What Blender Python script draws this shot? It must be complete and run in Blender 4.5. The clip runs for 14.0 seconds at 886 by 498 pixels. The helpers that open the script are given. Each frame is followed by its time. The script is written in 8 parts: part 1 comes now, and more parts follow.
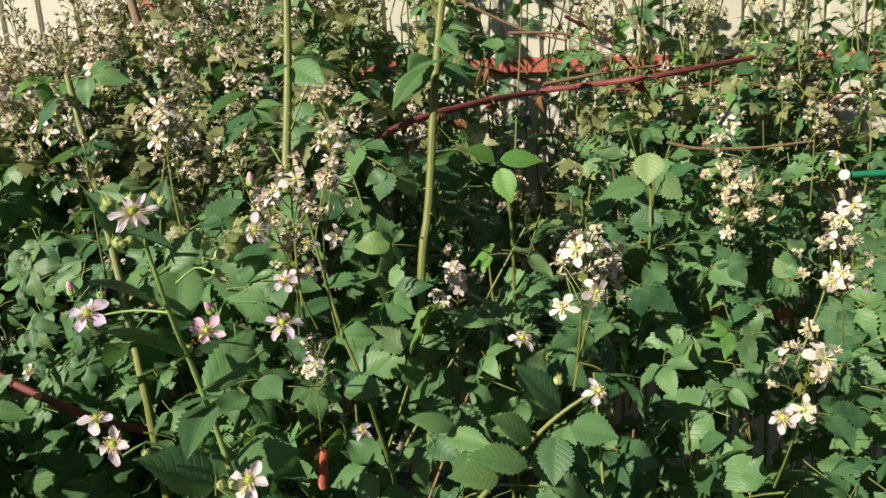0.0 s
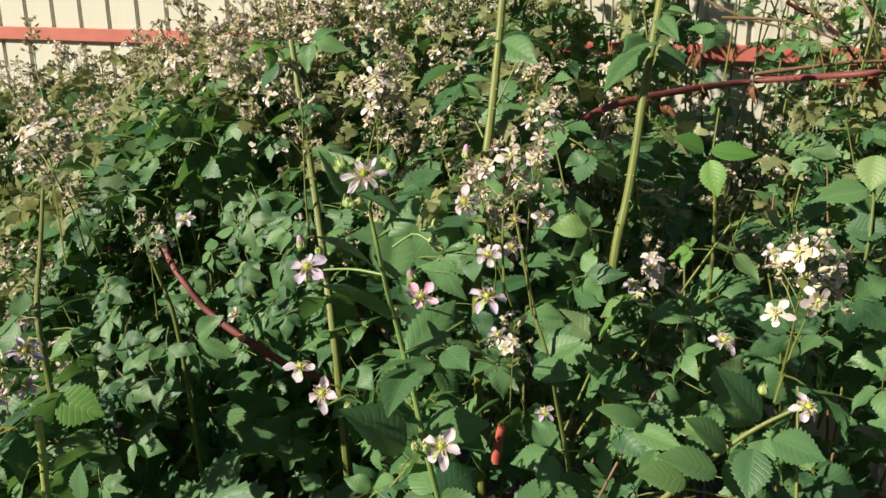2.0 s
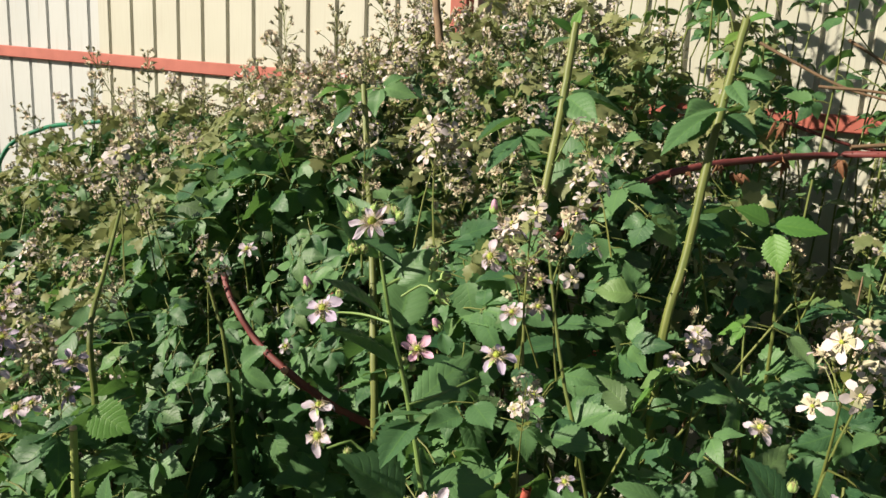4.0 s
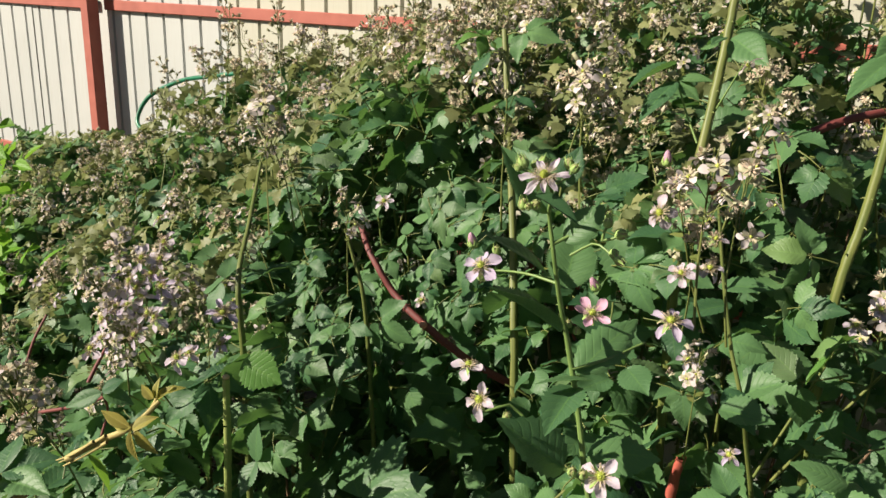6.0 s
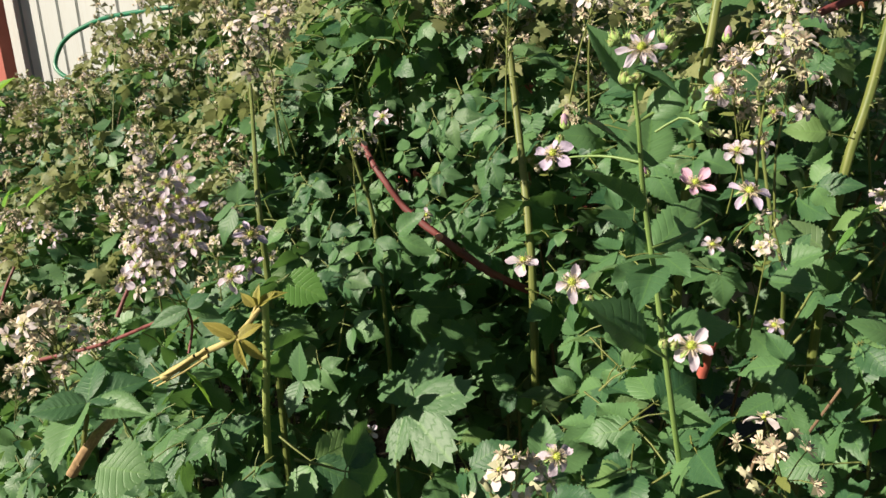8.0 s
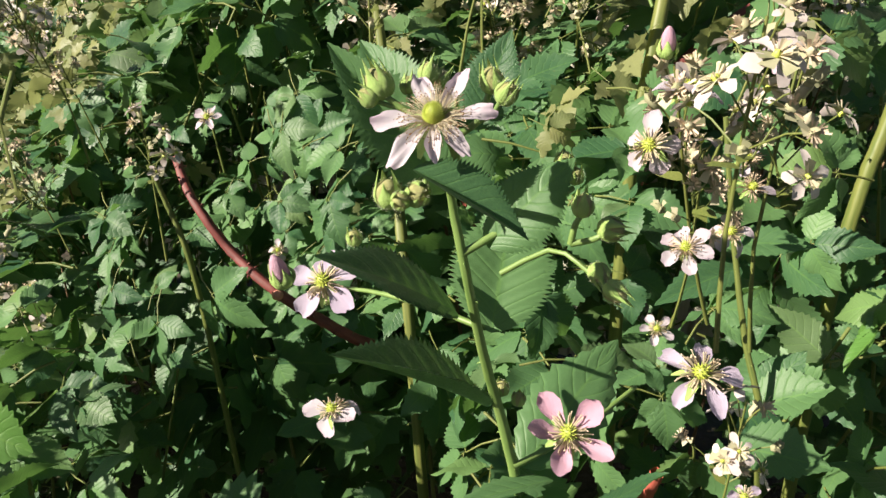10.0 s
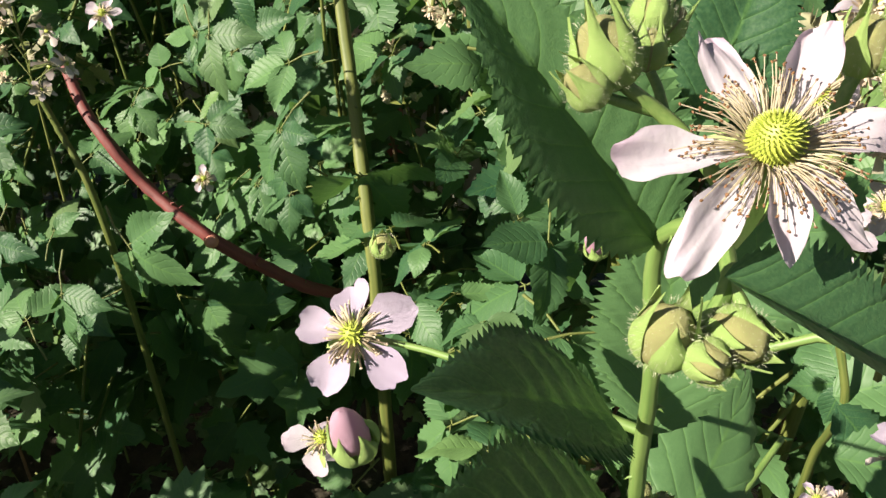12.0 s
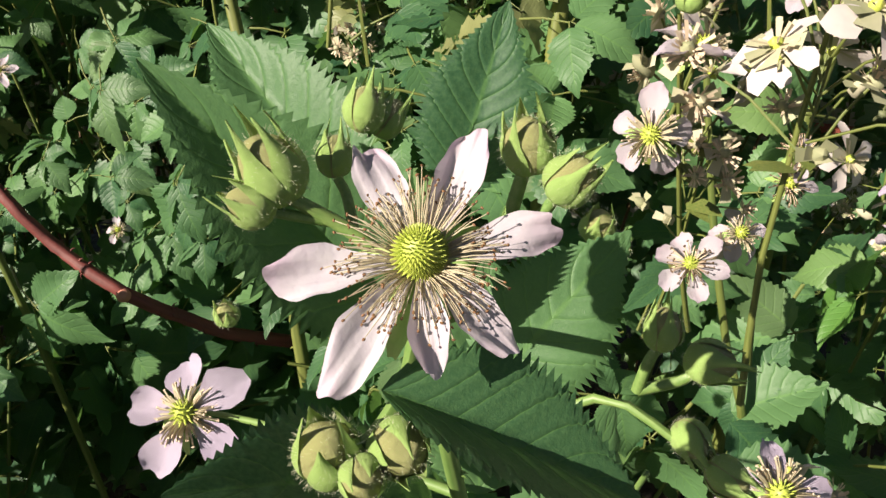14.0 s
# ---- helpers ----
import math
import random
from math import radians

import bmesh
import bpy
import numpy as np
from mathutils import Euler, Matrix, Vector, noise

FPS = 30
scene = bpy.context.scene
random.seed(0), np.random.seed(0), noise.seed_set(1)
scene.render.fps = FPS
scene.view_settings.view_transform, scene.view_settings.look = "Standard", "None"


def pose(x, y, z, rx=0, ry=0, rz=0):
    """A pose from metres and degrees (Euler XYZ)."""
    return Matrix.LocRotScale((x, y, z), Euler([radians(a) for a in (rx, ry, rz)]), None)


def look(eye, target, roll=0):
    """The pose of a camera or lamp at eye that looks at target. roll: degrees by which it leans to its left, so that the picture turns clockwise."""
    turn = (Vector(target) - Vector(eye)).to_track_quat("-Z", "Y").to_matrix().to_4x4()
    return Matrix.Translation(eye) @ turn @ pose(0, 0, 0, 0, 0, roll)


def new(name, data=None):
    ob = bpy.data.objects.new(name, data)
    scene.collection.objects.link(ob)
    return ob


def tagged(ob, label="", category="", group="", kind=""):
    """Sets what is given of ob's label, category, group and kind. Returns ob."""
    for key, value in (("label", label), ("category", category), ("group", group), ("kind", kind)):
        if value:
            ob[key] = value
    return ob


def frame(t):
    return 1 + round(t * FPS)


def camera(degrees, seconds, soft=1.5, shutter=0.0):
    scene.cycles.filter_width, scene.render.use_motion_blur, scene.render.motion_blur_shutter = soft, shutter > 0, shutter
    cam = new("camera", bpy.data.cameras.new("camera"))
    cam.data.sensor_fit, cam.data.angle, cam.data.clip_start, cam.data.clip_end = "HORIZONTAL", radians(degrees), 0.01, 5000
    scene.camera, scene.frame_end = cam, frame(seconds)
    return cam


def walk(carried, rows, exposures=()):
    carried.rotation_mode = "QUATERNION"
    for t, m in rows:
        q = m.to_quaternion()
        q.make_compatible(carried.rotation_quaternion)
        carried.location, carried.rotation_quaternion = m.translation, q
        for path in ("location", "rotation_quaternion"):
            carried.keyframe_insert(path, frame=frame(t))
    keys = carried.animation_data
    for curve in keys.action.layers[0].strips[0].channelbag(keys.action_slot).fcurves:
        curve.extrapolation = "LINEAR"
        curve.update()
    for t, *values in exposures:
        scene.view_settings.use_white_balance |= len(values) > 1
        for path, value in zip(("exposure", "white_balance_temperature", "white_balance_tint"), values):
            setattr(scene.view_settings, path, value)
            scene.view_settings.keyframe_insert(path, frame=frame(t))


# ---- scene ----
cam = camera(59.0, 14.0)
PATH = [
    (0, (0.009, -0.014, 1.296), (0.012, 1.928, 0.818), -3.3),
    (0.5, (-0.031, -0.024, 1.294), (-0.044, 1.911, 0.789), -2.4),
    (1, (-0.06, -0.027, 1.29), (-0.136, 1.902, 0.765), -1.7),
    (1.5, (-0.057, -0.025, 1.292), (-0.291, 1.89, 0.764), -1.3),
    (2, (-0.022, -0.012, 1.295), (-0.428, 1.879, 0.784), -0.7),
    (2.2, (-0.007, -0.009, 1.3), (-0.462, 1.872, 0.797), -0.4),
    (4.3, (0.029, 0.012, 1.299), (-0.67, 1.844, 0.903), 2.4),
    (4.5, (0.026, 0.014, 1.299), (-0.701, 1.832, 0.89), 2.0),
    (5, (0.015, 0.021, 1.297), (-0.783, 1.799, 0.847), 1.4),
    (5.5, (0.005, 0.025, 1.297), (-0.858, 1.762, 0.806), 1.2),
    (6, (-0.013, 0.023, 1.294), (-0.916, 1.727, 0.762), 1.4),
    (6.5, (-0.033, 0.016, 1.289), (-0.945, 1.7, 0.712), 1.2),
    (7, (-0.053, 0.005, 1.281), (-0.932, 1.693, 0.664), 0.7),
    (7.5, (-0.074, -0.003, 1.273), (-0.881, 1.705, 0.615), -0.5),
    (8, (-0.098, -0.022, 1.267), (-0.797, 1.723, 0.582), -1.1),
    (8.5, (-0.095, 0.015, 1.266), (-0.732, 1.777, 0.566), -0.5),
    (9, (-0.071, 0.117, 1.265), (-0.746, 1.854, 0.539), -0.7),
    (9.2, (-0.067, 0.153, 1.266), (-0.772, 1.869, 0.519), -1.2),
    (11.3, (-0.175, 0.319, 1.261), (-0.576, 2.013, 0.276), 2.0),
    (11.5, (-0.176, 0.324, 1.255), (-0.565, 1.997, 0.229), 2.3),
    (12, (-0.169, 0.335, 1.252), (-0.527, 1.98, 0.173), 1.7),
    (12.5, (-0.157, 0.35, 1.251), (-0.488, 1.995, 0.162), 0.3),
    (13, (-0.148, 0.354, 1.254), (-0.454, 2.02, 0.191), -0.2),
    (13.5, (-0.146, 0.349, 1.257), (-0.432, 2.029, 0.211), -0.4),
    (14, (-0.144, 0.344, 1.26), (-0.408, 2.035, 0.224), -0.5),
]
walk(cam, [(t, look(eye, target, roll)) for t, eye, target, roll in PATH], ((0, 0.85), (4.3, 0.86), (7.0, 0.83), (9.2, 1.12), (12.0, 1.19), (13.0, 0.96), (14.0, 0.98)))

# ---- light ----
SUN_AZ, SUN_EL = radians(229), radians(32)
world = bpy.data.worlds.new("sky")
scene.world = world
world.use_nodes = True
wn = world.node_tree
sky = wn.nodes.new("ShaderNodeTexSky")
sky.sky_type, sky.sun_disc = "NISHITA", False
sky.sun_elevation, sky.sun_rotation = SUN_EL, SUN_AZ
wn.nodes["Background"].inputs["Strength"].default_value = 0.026
wn.links.new(sky.outputs["Color"], wn.nodes["Background"].inputs["Color"])
SUN_DIR = Vector((math.sin(SUN_AZ) * math.cos(SUN_EL), math.cos(SUN_AZ) * math.cos(SUN_EL), math.sin(SUN_EL)))
sun = new("sun", bpy.data.lights.new("sun", "SUN"))
sun.data.energy, sun.data.angle, sun.data.color = 5.4, radians(0.5), (1.0, 0.90, 0.74)
sun.matrix_world = look(SUN_DIR * 20, (0, 0, 0))


# ---- materials ----
def material(name):
    m = bpy.data.materials.new(name)
    m.use_nodes = True
    return m, m.node_tree, m.node_tree.nodes["Principled BSDF"]


def maths(nt, op, a, b=None):
    n = nt.nodes.new("ShaderNodeMath")
    n.operation = op
    for i, v in enumerate((a, b)):
        if v is None:
            continue
        if isinstance(v, (int, float)):
            n.inputs[i].default_value = v
        else:
            nt.links.new(v, n.inputs[i])
    return n.outputs[0]


def mix(nt, fac, a, b, blend="MIX"):
    n = nt.nodes.new("ShaderNodeMix")
    n.data_type, n.blend_type = "RGBA", blend
    for sock, v in ((n.inputs[0], fac), (n.inputs[6], a), (n.inputs[7], b)):
        if isinstance(v, (int, float)):
            sock.default_value = v
        elif isinstance(v, tuple):
            sock.default_value = (*v, 1)
        else:
            nt.links.new(v, sock)
    return n.outputs[2]


def noise_of(nt, scale, detail=3.0, coords="Object"):
    tc = nt.nodes.new("ShaderNodeTexCoord")
    n = nt.nodes.new("ShaderNodeTexNoise")
    n.inputs["Scale"].default_value, n.inputs["Detail"].default_value = scale, detail
    nt.links.new(tc.outputs[coords], n.inputs["Vector"])
    return n.outputs["Fac"]


def ramp(nt, fac, lo, hi):
    n = nt.nodes.new("ShaderNodeMapRange")
    n.inputs["From Min"].default_value, n.inputs["From Max"].default_value = lo, hi
    nt.links.new(fac, n.inputs["Value"])
    return n.outputs["Result"]


def bump(nt, bsdf, height, dist, strength=0.6):
    n = nt.nodes.new("ShaderNodeBump")
    n.inputs["Distance"].default_value, n.inputs["Strength"].default_value = dist, strength
    nt.links.new(height, n.inputs["Height"])
    nt.links.new(n.outputs["Normal"], bsdf.inputs["Normal"])


def chance(nt):
    """A number that differs from leaf to leaf, whether it is an object or an island of a joined mesh."""
    oi = nt.nodes.new("ShaderNodeObjectInfo").outputs["Random"]
    isl = nt.nodes.new("ShaderNodeNewGeometry").outputs["Random Per Island"]
    return maths(nt, "FRACT", maths(nt, "ADD", oi, isl))


def leaf_material(name, dark, light, glow, rough=0.46, thin=0.22):
    m, nt, b = material(name)
    uv = nt.nodes.new("ShaderNodeUVMap").outputs["UV"]
    sep = nt.nodes.new("ShaderNodeSeparateXYZ")
    nt.links.new(uv, sep.inputs[0])
    u = maths(nt, "ABSOLUTE", maths(nt, "MULTIPLY", maths(nt, "SUBTRACT", sep.outputs[0], 0.5), 2.0))
    v = sep.outputs[1]
    side = maths(nt, "FRACT", maths(nt, "SUBTRACT", maths(nt, "MULTIPLY", v, 8.0), maths(nt, "MULTIPLY", u, 2.0)))
    side = maths(nt, "ABSOLUTE", maths(nt, "SUBTRACT", side, 0.5))
    veins = maths(nt, "MAXIMUM", ramp(nt, side, 0.455, 0.5), ramp(nt, u, 0.06, 0.02))
    rnd = chance(nt)
    blot = noise_of(nt, 60.0)
    base = mix(nt, rnd, dark, light)
    base = mix(nt, maths(nt, "MULTIPLY", ramp(nt, blot, 0.35, 0.75), 0.4), base, light)
    # a few leaves turn yellowish or bronze, and small brown specks lie on some
    base = mix(nt, maths(nt, "MULTIPLY", ramp(nt, rnd, 0.95, 1.0), 0.25), base, (0.22, 0.24, 0.04))
    base = mix(nt, maths(nt, "MULTIPLY", ramp(nt, maths(nt, "FRACT", maths(nt, "MULTIPLY", rnd, 7.3)), 0.90, 0.97), 0.2), base, (0.17, 0.14, 0.075))
    speck = ramp(nt, noise_of(nt, 420.0, 1.0), 0.74, 0.8)
    base = mix(nt, maths(nt, "MULTIPLY", speck, 0.5), base, (0.16, 0.10, 0.04))
    base = mix(nt, maths(nt, "MULTIPLY", veins, 0.15), base, glow)
    nt.links.new(base, b.inputs["Base Color"])
    b.inputs["Roughness"].default_value = rough
    b.inputs["Specular IOR Level"].default_value = 0.32
    sunk = maths(nt, "POWER", maths(nt, "MULTIPLY", side, 2.0), 5.0)
    quilt = maths(nt, "SUBTRACT", maths(nt, "MULTIPLY", noise_of(nt, 140.0, 2.0), 0.35), sunk)
    bump(nt, b, quilt, 0.0005, 0.36)
    tr = nt.nodes.new("ShaderNodeBsdfTranslucent")
    nt.links.new(mix(nt, 0.5, base, glow), tr.inputs["Color"])
    ms = nt.nodes.new("ShaderNodeMixShader")
    ms.inputs[0].default_value = thin
    nt.links.new(b.outputs[0], ms.inputs[1])
    nt.links.new(tr.outputs[0], ms.inputs[2])
    nt.links.new(ms.outputs[0], nt.nodes["Material Output"].inputs["Surface"])
    return m


def streak_of(nt, across, along):
    n, mp = nt.nodes.new("ShaderNodeTexNoise"), nt.nodes.new("ShaderNodeMapping")
    mp.inputs["Scale"].default_value = (across, along, 1)
    nt.links.new(nt.nodes.new("ShaderNodeUVMap").outputs["UV"], mp.inputs["Vector"])
    nt.links.new(mp.outputs[0], n.inputs["Vector"])
    n.inputs["Scale"].default_value, n.inputs["Detail"].default_value = 1.0, 5.0
    return n.outputs["Fac"]


def plain_material(name, a, c, scale, rough, bump_mm=0.0, thin=0.0, spread=0.5, coords="Object", streak=False):
    m, nt, b = material(name)
    f = streak_of(nt, 9.0, 14.0) if streak else noise_of(nt, scale, 5.0, coords)
    f = maths(nt, "ADD", maths(nt, "MULTIPLY", ramp(nt, f, 0.3, 0.7), 1 - spread), maths(nt, "MULTIPLY", chance(nt), spread))
    col = mix(nt, f, a, c)
    nt.links.new(col, b.inputs["Base Color"])
    b.inputs["Roughness"].default_value = rough
    if bump_mm:
        bump(nt, b, noise_of(nt, scale * 4, 3.0, coords), bump_mm / 1000)
    if thin:
        tr = nt.nodes.new("ShaderNodeBsdfTranslucent")
        nt.links.new(col, tr.inputs["Color"])
        ms = nt.nodes.new("ShaderNodeMixShader")
        ms.inputs[0].default_value = thin
        nt.links.new(b.outputs[0], ms.inputs[1])
        nt.links.new(tr.outputs[0], ms.inputs[2])
        nt.links.new(ms.outputs[0], nt.nodes["Material Output"].inputs["Surface"])
    return m


LEAF = leaf_material("bramble_leaf", (0.022, 0.074, 0.038), (0.116, 0.222, 0.086), (0.21, 0.42, 0.065), 0.46, 0.27)
LEAF_DEAD = leaf_material("withered_leaf", (0.10, 0.045, 0.025), (0.22, 0.10, 0.05), (0.25, 0.13, 0.07), 0.7, 0.15)
LEAF_YOUNG = leaf_material("young_leaf", (0.05, 0.15, 0.035), (0.13, 0.27, 0.06), (0.25, 0.44, 0.07), 0.45, 0.35)
LEAF_TIP = leaf_material("olive_tip_leaf", (0.11, 0.15, 0.06), (0.26, 0.27, 0.12), (0.34, 0.38, 0.13), 0.45, 0.35)
WEED = leaf_material("weed_leaf", (0.08, 0.22, 0.02), (0.16, 0.34, 0.03), (0.30, 0.50, 0.06), 0.5, 0.4)
STEM = plain_material("green_stem", (0.068, 0.108, 0.022), (0.170, 0.178, 0.046), 40, 0.55, 0.3, 0, 0.3, streak=True)
STEM_FRESH = plain_material("fresh_green_stem", (0.09, 0.18, 0.04), (0.19, 0.27, 0.08), 40, 0.5, 0.3, 0, 0.3, streak=True)
STEM_PALE = plain_material("pale_green_stem", (0.22, 0.29, 0.08), (0.36, 0.40, 0.13), 40, 0.55, 0.3, 0, 0.3, streak=True)
STEM_RED = plain_material("red_stem", (0.070, 0.018, 0.018), (0.20, 0.046, 0.040), 45, 0.62, 0.5, 0, 0.3, streak=True)
STEM_DRY = plain_material("dry_stem", (0.075, 0.042, 0.026), (0.23, 0.15, 0.08), 50, 0.75, 0.6, 0, 0.2, streak=True)
def petal_material():
    m, nt, b = material("pale_petal")
    uv = nt.nodes.new("ShaderNodeUVMap").outputs["UV"]
    sep = nt.nodes.new("ShaderNodeSeparateXYZ")
    nt.links.new(uv, sep.inputs[0])
    f = noise_of(nt, 350.0, 4.0)
    col = mix(nt, ramp(nt, f, 0.3, 0.7), (0.49, 0.44, 0.52), (0.58, 0.54, 0.59))
    col = mix(nt, maths(nt, "MULTIPLY", chance(nt), 0.5), col, (0.56, 0.47, 0.53))
    # lilac towards the tip, with a few brown scars
    tipped = maths(nt, "MULTIPLY", ramp(nt, sep.outputs[1], 0.55, 1.0), ramp(nt, noise_of(nt, 120.0), 0.40, 0.65))
    col = mix(nt, maths(nt, "MULTIPLY", tipped, 0.6), col, (0.52, 0.31, 0.47))
    scar = ramp(nt, noise_of(nt, 230.0, 2.0), 0.70, 0.76)
    col = mix(nt, maths(nt, "MULTIPLY", scar, 0.6), col, (0.50, 0.30, 0.12))
    nt.links.new(col, b.inputs["Base Color"])
    b.inputs["Roughness"].default_value = 0.65
    vein = maths(nt, "SINE", maths(nt, "MULTIPLY", sep.outputs[0], 45.0))
    bump(nt, b, maths(nt, "ADD", maths(nt, "MULTIPLY", vein, 0.05), noise_of(nt, 700.0, 3.0)), 0.0003, 0.5)
    tr = nt.nodes.new("ShaderNodeBsdfTranslucent")
    nt.links.new(col, tr.inputs["Color"])
    ms = nt.nodes.new("ShaderNodeMixShader")
    ms.inputs[0].default_value = 0.3
    nt.links.new(b.outputs[0], ms.inputs[1])
    nt.links.new(tr.outputs[0], ms.inputs[2])
    nt.links.new(ms.outputs[0], nt.nodes["Material Output"].inputs["Surface"])
    return m


PETAL = petal_material()
PETAL_PINK = plain_material("pink_petal", (0.58, 0.28, 0.42), (0.62, 0.44, 0.54), 250, 0.6, 0.25, 0.25, 0.3)
PETAL_LILAC = plain_material("lilac_petal", (0.46, 0.37, 0.54), (0.58, 0.50, 0.62), 250, 0.6, 0.25, 0.3, 0.3)
FILAMENT = plain_material("cream_filament", (0.55, 0.47, 0.33), (0.72, 0.64, 0.48), 300, 0.6, 0, 0.4)
ANTHER = plain_material("brown_anther", (0.10, 0.045, 0.020), (0.24, 0.12, 0.05), 900, 0.7)
SPENT = plain_material("tan_filament", (0.47, 0.34, 0.24), (0.76, 0.64, 0.50), 200, 0.8, 0, 0.15)
PISTIL = plain_material("yellow_green_pistil", (0.30, 0.38, 0.05), (0.48, 0.52, 0.10), 700, 0.5)
SEPAL = plain_material("downy_sepal", (0.24, 0.45, 0.09), (0.42, 0.50, 0.19), 300, 0.75, 0.3, 0.15, 0.1)
BUD = plain_material("green_bud", (0.32, 0.42, 0.12), (0.36, 0.25, 0.16), 190, 0.6, 0.3, 0.1, 0.0)
DOWN = plain_material("pale_down", (0.62, 0.62, 0.45), (0.72, 0.72, 0.55), 100, 0.8, 0, 0.3)


# ---- shapes: quads with one uv for each corner point ----
class Geo:
    def __init__(self, v, f, uv=None, m=0):
        self.v = np.asarray(v, float).reshape(-1, 3)
        self.f = np.asarray(f, int).reshape(-1, 4)
        self.uv = np.zeros((len(self.v), 2)) if uv is None else np.asarray(uv, float).reshape(-1, 2)
        self.m = np.full(len(self.f), m) if np.isscalar(m) else np.asarray(m)

    def moved(self, m):
        a = np.array(m)
        return Geo(self.v @ a[:3, :3].T + a[:3, 3], self.f, self.uv, self.m)


def join(geos):
    off = np.cumsum([0] + [len(g.v) for g in geos[:-1]])
    return Geo(np.concatenate([g.v for g in geos]), np.concatenate([g.f + o for g, o in zip(geos, off)]),
               np.concatenate([g.uv for g in geos]), np.concatenate([g.m for g in geos]))


def mesh_of(name, geo, mats, smooth=True):
    me = bpy.data.meshes.new(name)
    nf = len(geo.f)
    me.vertices.add(len(geo.v))
    me.vertices.foreach_set("co", geo.v.astype(np.float32).ravel())
    me.loops.add(nf * 4)
    me.loops.foreach_set("vertex_index", geo.f.astype(np.int32).ravel())
    me.polygons.add(nf)
    me.polygons.foreach_set("loop_start", np.arange(0, nf * 4, 4, dtype=np.int32))
    me.polygons.foreach_set("material_index", geo.m.astype(np.int32))
    layer = me.uv_layers.new(name="UVMap")
    layer.data.foreach_set("uv", geo.uv[geo.f.ravel()].astype(np.float32).ravel())
    for mat in mats:
        me.materials.append(mat)
    me.update(calc_edges=True)
    me.polygons.foreach_set("use_smooth", np.full(nf, smooth))
    me.validate()
    return me


def part(name, geo, mats, parent=None, label="", smooth=True):
    """Links a shape, or a mesh that is there already, as one object under its thing."""
    me = geo if isinstance(geo, bpy.types.Mesh) else mesh_of(name, geo, mats if isinstance(mats, (list, tuple)) else [mats], smooth)
    ob = new(name, me)
    ob.parent = parent
    return tagged(ob, label)


def thing(name, label, category, at=(0, 0, 0), group="", kind=""):
    ob = new(name)
    ob.empty_display_size = 0.02
    ob.location = at
    return tagged(ob, label, category, group, kind)


def grid(nr, nc):
    i, j = np.meshgrid(np.arange(nr), np.arange(nc), indexing="ij")
    a = i * (nc + 1) + j
    return np.stack([a, a + 1, a + nc + 2, a + nc + 1], -1).reshape(-1, 4)


def tube(points, radii, n=6, m=0, ridge=0.0):
    p = np.asarray(points, float)
    r = np.broadcast_to(np.asarray(radii, float), (len(p),))
    d = np.gradient(p, axis=0)
    d /= np.linalg.norm(d, axis=1)[:, None] + 1e-12
    ref = np.array([1.0, 0.2, 0.1]) if abs(d[0, 0]) < 0.8 else np.array([0.1, 1.0, 0.2])
    a = np.cross(d, ref)
    a /= np.linalg.norm(a, axis=1)[:, None] + 1e-12
    b = np.cross(d, a)
    th = np.linspace(0, 2 * np.pi, n + 1)
    k = (r[:, None] * (1 + ridge * np.cos(5 * th)[None, :]))[:, :, None]
    v = p[:, None] + k * (np.cos(th)[None, :, None] * a[:, None] + np.sin(th)[None, :, None] * b[:, None])
    uv = np.stack(np.broadcast_arrays(th[None, :] / 6.283, np.linspace(0, 1, len(p))[:, None]), -1)
    return Geo(v, grid(len(p) - 1, n), uv, m)


def bend(points, n):
    """n points on a smooth line through a few given ones, which bends no further than they do."""
    p = np.asarray(points, float)
    if len(p) == 2:
        return p[0] + np.linspace(0, 1, n)[:, None] * (p[1] - p[0])
    q = np.vstack([2 * p[0] - p[1], p, 2 * p[-1] - p[-2]])
    out = []
    for s in np.linspace(0, len(p) - 1 - 1e-9, n):
        i, t = int(s), s - int(s)
        a, b, c, d = q[i:i + 4]
        k = np.sqrt([np.linalg.norm(b - a) + 1e-6, np.linalg.norm(c - b) + 1e-6, np.linalg.norm(d - c) + 1e-6])
        m1 = k[1] * ((b - a) / k[0] - (c - a) / (k[0] + k[1]) + (c - b) / k[1])
        m2 = k[1] * ((c - b) / k[1] - (d - b) / (k[1] + k[2]) + (d - c) / k[2])
        out.append(b + m1 * t + (3 * (c - b) - 2 * m1 - m2) * t ** 2 + (2 * (b - c) + m1 + m2) * t ** 3)
    return np.array(out)


def ball(rx, ry, rz, nu=8, nv=6, m=0, pinch=0.0):
    u, v = np.linspace(0, 2 * np.pi, nu + 1), np.linspace(0.02, np.pi - 0.02, nv + 1)
    z = -np.cos(v)[:, None]
    s = np.sin(v)[:, None] * (1 - pinch * (z + 1) / 2)
    p = np.stack(np.broadcast_arrays(rx * s * np.cos(u), ry * s * np.sin(u), rz * z), -1)
    uv = np.stack(np.broadcast_arrays(u / 6.283, (z + 1) / 2), -1)
    return Geo(p, grid(nv, nu), uv, m)


